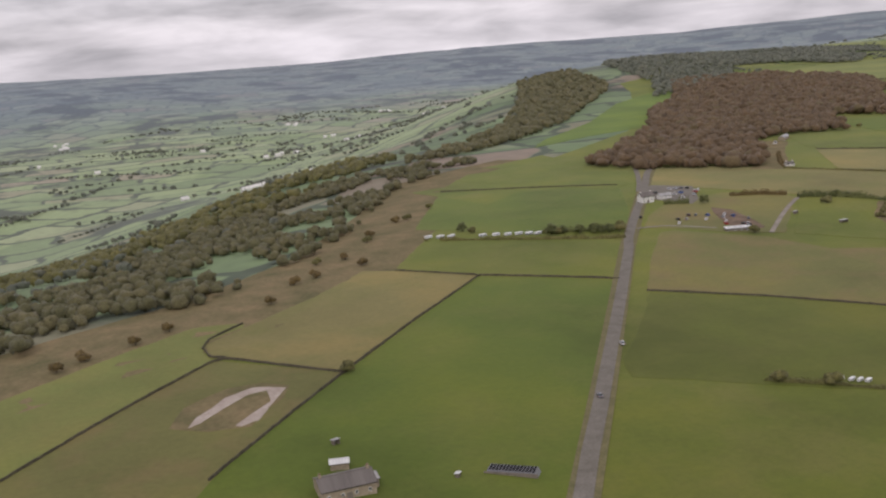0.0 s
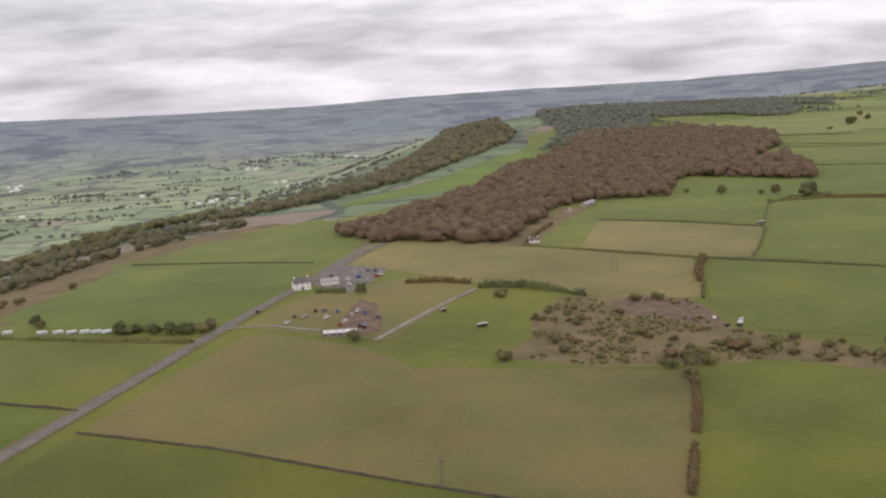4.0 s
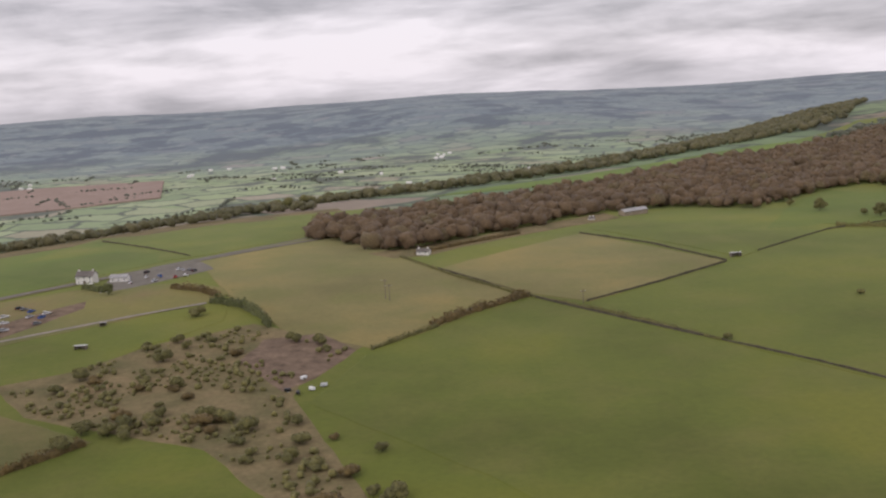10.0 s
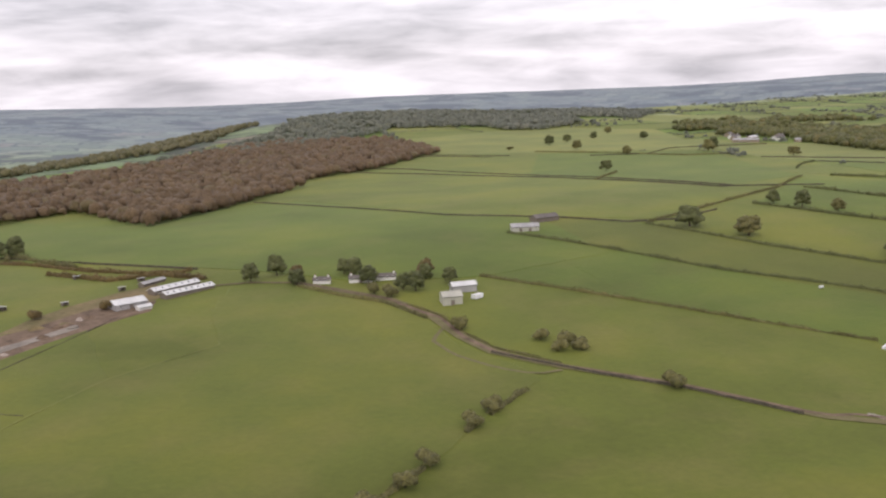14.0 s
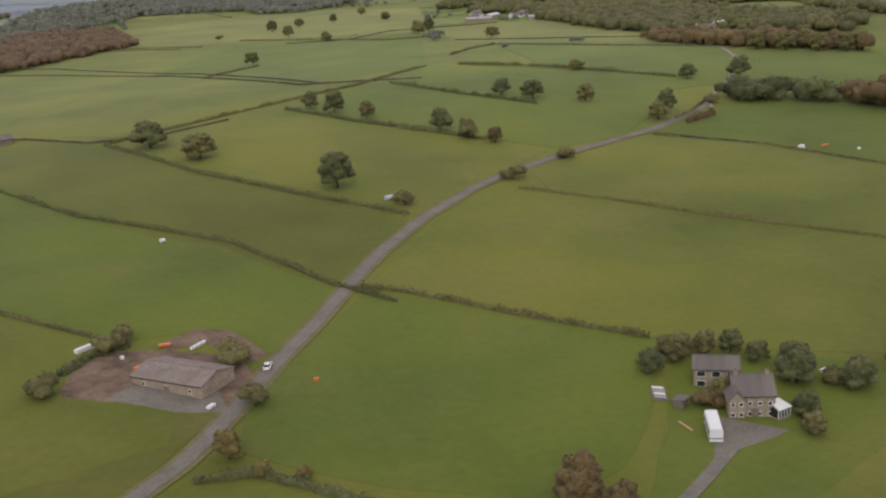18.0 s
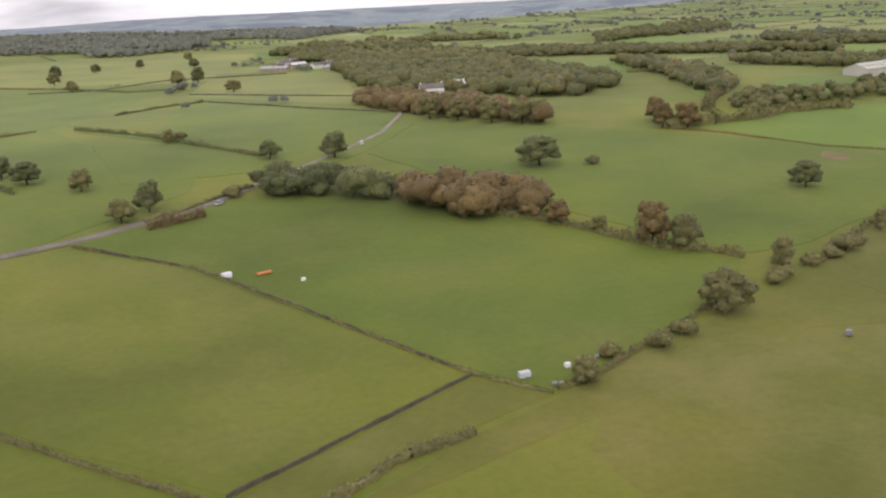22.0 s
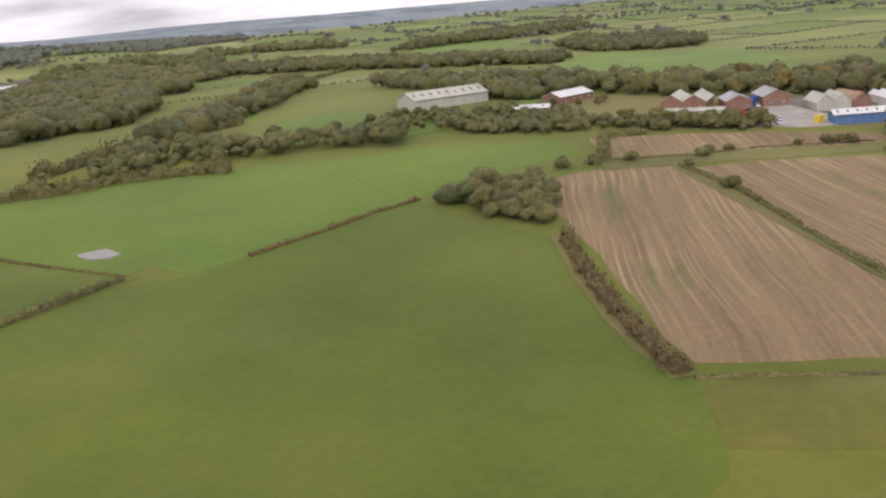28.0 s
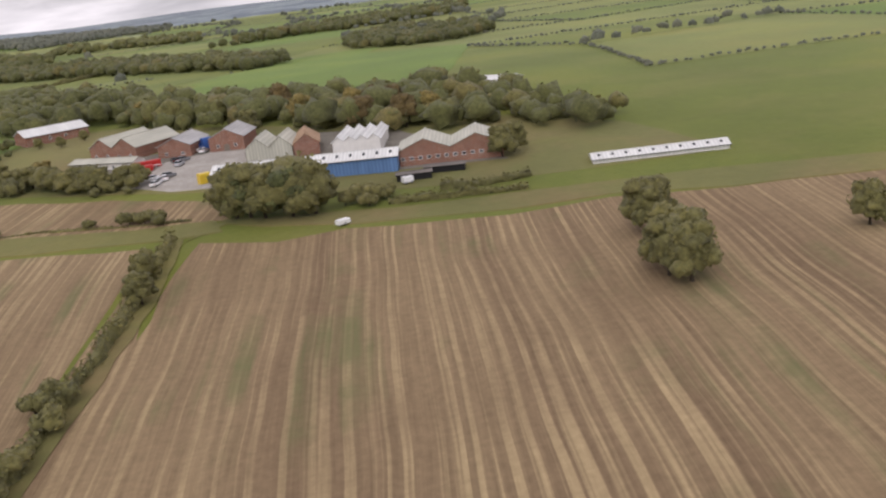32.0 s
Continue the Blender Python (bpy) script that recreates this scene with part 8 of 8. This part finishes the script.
shelter((746.8, 68.4), 2.0, 1.4, 1.2, 25, SLATE, "brown garden shed in long grass")
hauled((760.6, 76.8), 5, 1.2, 0.8, 0.8, "yellow", "small yellow digger by the hedge", "machine", "small_digger", 1)
hauled((731.4, 80.6), 5, 1.6, 0.5, 0.4, "white", "white garden bench by the hedge", "bench", "garden_bench", 0)
for k, h, p in (("green", 3.4, (719.5, 73.5)), ("bush", 1.6, (718.6, 72.0)), ("bush", 1.4, (720.9, 74.8)), ("rust", 1.8, (713.0, 80.6)), ("olive", 3.6, (714.3, 81.6)), ("green", 5.0, (725.6, 80.1)), ("green", 4.5, (730.3, 74.7)), ("green", 3.0, (726.8, 87.7)), ("olive", 4.0, (717.7, 93.9)), ("green", 3.5, (712.9, 92.9)), ("rust", 2.5, (711.5, 82.0)),
                ("olive", 3.0, (716.4, 69.8)), ("brown", 5.0, (686.4, 73.7)), ("brown", 5.5, (683.7, 70.9)), ("brown", 5.0, (685.7, 66.9)), ("green", 5.0, (727.3, 81.8)), ("green", 4.0, (731.8, 75.8)),
                ("olive", 4.0, (739.5, 75.2)), ("olive", 3.5, (744.5, 75.0)), ("olive", 4.0, (750.3, 75.3)), ("green", 6.0, (761.4, 73.9)), ("green", 6.0, (769.5, 76.0)), ("olive", 4.0, (755.3, 75.4)),
                ("olive", 3.5, (719.9, 94.6)), ("olive", 3.5, (723.0, 93.4)), ("green", 3.5, (726.3, 91.8)), ("bush", 2.5, (729.5, 77.3))):
    plant(k, p[0], p[1], h, wide=1.1)
field([(720.3, 96.6), (739.8, 78.5), (725.6, 65.0), (702.8, 59.9), (690.6, 68.3), (703.9, 80.1)], G_LUSH, "mown garden lawn round the stone house", 0.125, name="lawn", category="lawn")

# ---- hedged fields, copse and the far hamlet ----
hauled((817.9, 158.0), 8, 1.5, 0.9, 1.0, "white", "white livestock trailer on the pasture", "trailer", "livestock_trailer", 1)
hauled((823.8, 156.4), 8, 2.6, 0.6, 0.5, "orange", "orange flat farm trailer on the pasture", "trailer", "flat_trailer", 1)
hauled((828.1, 150.3), 0, 0.7, 0.5, 0.5, "white", "white water tank on the pasture", "tank", "water_tank", 0)
hauled((836.8, 101.0), -12, 1.5, 0.9, 0.9, "silver", "pale horse trailer by the field corner", "trailer", "horse_trailer", 1)
hauled((838.9, 96.7), -30, 1.4, 0.7, 0.5, "grey", "dark flat trailer by the field corner", "trailer", "flat_trailer", 1)
hauled((843.3, 100.5), 0, 0.7, 0.6, 0.6, "white", "white water tank under the hedge", "tank", "water_tank", 0)
hauled((849.0, 100.7), 15, 2.4, 0.5, 0.4, "grey", "row of dark feed troughs", "trough", "feed_trough", 0)
hauled((880.6, 86.3), 30, 1.1, 0.8, 0.8, "grey", "blue-grey feed hopper on wheels", "hopper", "feed_hopper", 1)
car((883.5, 237.9), 60, "white", "driving on the lane")
car((831.7, 200.1), 40, "silver", "driving on the lane")
for i, (p, q) in enumerate((((1002.8, 583.6), (1012.0, 585.6)), ((1016.9, 602.8), (1028.6, 610.4)), ((1008.2, 545.6), (1019.7, 548.7)), ((1025.7, 560.9), (1037.0, 567.5)), ((1014.8, 512.9), (1027.8, 519.7)), ((1036.8, 543.9), (1045.8, 546.5)))):
    building(p, q, 4.0, 2.2, 1.2, SANDSTONE if i % 2 else RENDER_WHITE, SLATE, "stone house in the distant hamlet", "house", name="house", wins=3, chimney=True)
building((973.9, 339.2), (978.0, 336.3), 4.0, 2.4, 1.4, RENDER_WHITE, SHEET_WHITE, "white house hidden in the copse", "house", name="house", wins=3, chimney=True)
building((953.8, 329.2), (962.1, 326.2), 4.0, 2.8, 1.4, RENDER_WHITE, SLATE, "white house hidden in the copse", "house", name="house", wins=4, chimney=True)
for p, q, r in (((979.9, 557.7), (990.3, 543.4), SHEET_GREY), ((997.1, 573.6), (1005.1, 581.1), SLATE), ((1002.9, 564.7), (1014.4, 569.7), SHEET_WHITE), ((1003.0, 521.8), (1011.8, 517.3), SHEET_GREY)):
    building(p, q, 4.0, 2.0, 1.0, SANDSTONE, r, "stone farm building in the distant hamlet", "barn", name="barn", wins=2)
building((1032.9, 397.8), (1037.9, 393.1), 4.0, 2.2, 1.2, RENDER_WHITE, SHEET_GREY, "pale house deep in the trees", "house", name="house", wins=3)

# ---- the industrial estate ----
building((1075.8, 231.1), (1097.1, 231.7), 10.0, 2.6, 1.7, SHEET_CREAM, SHEET_CREAM, "large cream sheet-clad warehouse with rooflights", "warehouse", name="warehouse", lights=9)
building((1102.9, 206.9), (1114.6, 210.4), 6.0, 1.8, 1.1, BRICK, SHEET_WHITE, "brick workshop with a white sheet roof", "workshop", name="workshop", wins=4)
building((1086.2, 207.6), (1095.0, 200.2), 3.5, 1.1, 0.6, BRICK, SHEET_WHITE, "low white-roofed store behind trees", "store", name="store", lights=4)
building((1111.4, 180.7), (1117.7, 173.1), 11.0, 2.0, 1.5, BRICK, SHEET_CREAM, "twin-gabled brick factory with cream roofs", "factory", name="factory", bays=2, front=True, wins=4, sills=0.5)
building((1120.7, 170.0), (1125.4, 167.1), 9.0, 1.9, 1.2, BRICK, SHEET_GREY, "dark brick workshop with a grey roof", "workshop", name="workshop", front=True, wins=2, sills=0.5)
building((1128.4, 167.0), (1133.5, 164.3), 9.0, 2.2, 1.4, BRICK, SHEET_GREY, "brick factory hall with a grey roof", "factory", name="factory", front=True, wins=2, doors=1)
building((1107.3, 174.3), (1115.8, 165.4), 3.2, 1.2, 0.5, RENDER_WHITE, SHEET_CREAM, "long low store with a pale roof", "store", name="store", wins=5, sills=0.4)
building((1131.2, 154.6), (1137.6, 151.3), 8.0, 1.9, 1.5, SHEET_CREAM, SHEET_CREAM, "twin-roofed shed of lichened sheeting", "factory", name="factory", bays=2, front=True)
building((1137.7, 151.1), (1141.5, 149.9), 9.0, 1.9, 1.4, BRICK, earthy("rusted_sheet_roof", (0.3, 0.18, 0.11), (0.46, 0.33, 0.22), 0.5), "brick shed with a rusted roof", "factory", name="factory", front=True)
building((1142.2, 145.8), (1148.5, 142.4), 11.0, 2.2, 0.7, RENDER_WHITE, SHEET_WHITE, "factory with four white ridged roofs", "factory", name="factory", bays=4, front=True)
building((1123.1, 142.7), (1145.9, 129.9), 4.0, 2.1, 0.8, SHEET_BLUE, SHEET_WHITE, "long blue-clad factory with white roof", "factory", name="factory", lights=14)
building((1146.8, 131.6), (1159.8, 125.1), 9.0, 2.2, 1.5, BRICK, SHEET_CREAM, "red brick factory under two broad pale roofs", "factory", name="factory", bays=2, front=True, wins=12, sills=1.0, winsize=(0.6, 0.5))
building((1143.4, 124.5), (1147.7, 122.8), 1.8, 0.9, 0.15, PAINTS["black"], SLATE, "low black store below the factory", "store", name="store")
building((1147.9, 125.6), (1152.7, 123.0), 1.8, 0.9, 0.15, PAINTS["black"], SLATE, "low black store below the factory", "store", name="store")
building((1165.7, 111.9), (1181.8, 104.7), 3.0, 0.6, 0.5, SHEET_WHITE, SHEET_WHITE, "very long white-roofed growing shed", "shed", name="long_shed", lights=10)
building((1183.3, 189.2), (1190.5, 178.1), 5.0, 1.4, 0.6, RENDER_WHITE, SHEET_WHITE, "distant white-roofed factory works", "factory", name="factory", wins=6, sills=0.5)
hauled((1117.8, 164.1), 4, 4.2, 1.2, 1.2, "red", "red lorry trailer parked in the yard", "trailer", "lorry_trailer", 2, "white")
hauled((1116.4, 161.7), 6, 3.6, 1.2, 1.0, "red", "red lorry trailer parked in the yard", "trailer", "lorry_trailer", 2)
hauled((1122.8, 146.3), 10, 1.7, 1.2, 1.5, "yellow", "yellow steel skip in the yard", "skip", "skip", 0)
hauled((1128.7, 170.3), 10, 1.6, 1.2, 2.0, "blue", "blue steel container stack", "container", "container", 0)
hauled((1127.2, 170.9), 10, 2.0, 1.1, 1.1, "blue", "small blue steel container", "container", "container", 0)
hauled((1144.2, 122.8), 0, 1.4, 0.9, 0.9, "white", "white van behind the factory", "van", "van", 2)
hauled((1131.1, 111.8), 20, 1.6, 0.9, 0.7, "white", "white trailer on the headland", "trailer", "trailer", 1)
for i, p in enumerate(((1117.0, 154.5), (1117.3, 151.9), (1118.3, 153.0), (1119.3, 154.6), (1116.6, 150.6), (1122.1, 164.4), (1123.4, 164.0), (1122.2, 161.1), (1116.7, 157.6), (1126.4, 169.5), (1127.6, 167.9))):
    car(p, 20 + 35 * (i % 3), ("white", "silver", "white", "grey", "white", "black", "grey", "silver", "red", "white", "white")[i], "parked in the estate yard")

# ---- far plateau: hedged fields past the ones beside the flight ----
FR = np.random.default_rng(8)
LX, LY = np.arange(640, 2700, 74.0), np.arange(110, 1750, 62.0)
node = {(i, j): (x + FR.uniform(-17, 17) + 0.25 * (y - 330) * (y > 330), y + FR.uniform(-15, 15)) for i, x in enumerate(LX) for j, y in enumerate(LY)}


def taken(q, margin_line=25):
    q = np.atleast_2d(np.array(q, float))
    out = (q[:, 1] - np.interp(q[:, 0], EDGE_X, EDGE_Y)) > -margin_line
    for poly in DETAILED:
        out |= in_poly(q, poly)
    return out


DETAILED = list(LAID)


def patch_of_land(quad, material, k=7):
    """A four-cornered field laid on the ground, k by k."""
    u, v = np.meshgrid(np.linspace(0, 1, k), np.linspace(0, 1, k))
    a, b, c, d = (np.array(p, float) for p in quad)
    xy = (a[None, None] * ((1 - u) * (1 - v))[..., None] + b * (u * (1 - v))[..., None] + c * (u * v)[..., None] + d * ((1 - u) * v)[..., None]).reshape(-1, 2)
    i = (np.arange(k - 1)[:, None] * k + np.arange(k - 1)[None]).ravel()
    me = mesh("far_field", np.column_stack([xy, height(xy[:, 0], xy[:, 1]) + 0.09]), np.stack([i, i + 1, i + k + 1, i + k], 1), [material], True)
    return tagged(new("far_field", me), "small hedged field on the far plateau", "field", kind="structure")


far_line, far_size = [], []
for i in range(len(LX) - 1):
    for j in range(len(LY) - 1):
        quad = [node[i, j], node[i + 1, j], node[i + 1, j + 1], node[i, j + 1]]
        mid = np.mean(quad, 0)
        if mid[1] < 150 or (mid[1] < 340 and mid[0] < 1200):
            continue
        if not taken([mid])[0]:
            patch_of_land(quad, (G_PALE, G_MID, G_LUSH, G_BRIGHT, G_LUSH, G_MID, G_PALE, G_BRIGHT)[int(FR.integers(0, 8))])
        for a, b in ((quad[0], quad[1]), (quad[0], quad[3])):
            if FR.random() < 0.15:
                continue
            treed = FR.random() < 0.28
            for q in resample([a, b], 5.5 if treed else 2.0):
                far_line.append(q + FR.normal(size=2) * (0.9 if treed else 0.25))
                far_size.append(FR.uniform(2.5, 5.5) if treed else FR.uniform(0.9, 1.5) if FR.random() < 0.985 else FR.uniform(3.5, 6.0))
far_line, far_size = np.array(far_line), np.array(far_size)
free = ~taken(far_line, 5)
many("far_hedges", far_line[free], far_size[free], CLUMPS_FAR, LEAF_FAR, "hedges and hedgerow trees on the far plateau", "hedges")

# ---- the far valley: hedgerow trees, spinneys and scattered roofs ----
VR = np.random.default_rng(21)
vp = []
for i in range(800):
    x, y = VR.uniform(-1900, 2600), VR.uniform(330, 2350)
    d = y - np.interp(x, EDGE_X, EDGE_Y)
    if d < 140:
        continue
    a, n = VR.choice([0.3, 1.9, 0.9, 2.5]) + VR.normal() * 0.15, int(VR.integers(5, 20))
    for k in range(n):
        s = (k - n / 2) * VR.uniform(6, 10)
        vp.append((x + s * math.cos(a) + VR.normal() * 2, y + s * math.sin(a) + VR.normal() * 2))
vp = np.array(vp)
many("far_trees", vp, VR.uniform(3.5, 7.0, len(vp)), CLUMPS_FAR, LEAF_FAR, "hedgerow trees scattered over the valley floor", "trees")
roofs = []
for i in range(46):
    cx, cy = VR.uniform(-900, 1500), VR.uniform(700, 2300)
    if cy - np.interp(cx, EDGE_X, EDGE_Y) < 300:
        continue
    for k in range(int(VR.integers(1, 5))):
        x, y, w, d = cx + VR.normal() * 14, cy + VR.normal() * 14, VR.uniform(2.5, 5.5), VR.uniform(2, 3.2)
        z = hz(x, y)
        roofs.append(([(x - w, y - d, z - 1), (x + w, y - d, z - 1), (x + w, y + d, z - 1), (x - w, y + d, z - 1), (x - w, y - d, z + 3), (x + w, y - d, z + 3), (x + w, y + d, z + 3), (x - w, y + d, z + 3),
                       (x - w, y, z + 5), (x + w, y, z + 5)],
                      [(0, 1, 5, 4), (2, 3, 7, 6), (1, 2, 6, 9, 5), (3, 0, 4, 8, 7), (4, 5, 9, 8), (6, 7, 8, 9)]))
rv, rf = joined(*roofs)
tagged(new("far_houses", mesh("far_houses", rv, rf, [RENDER_WHITE])), "scattered pale houses on the valley floor", "houses", kind="stuff")
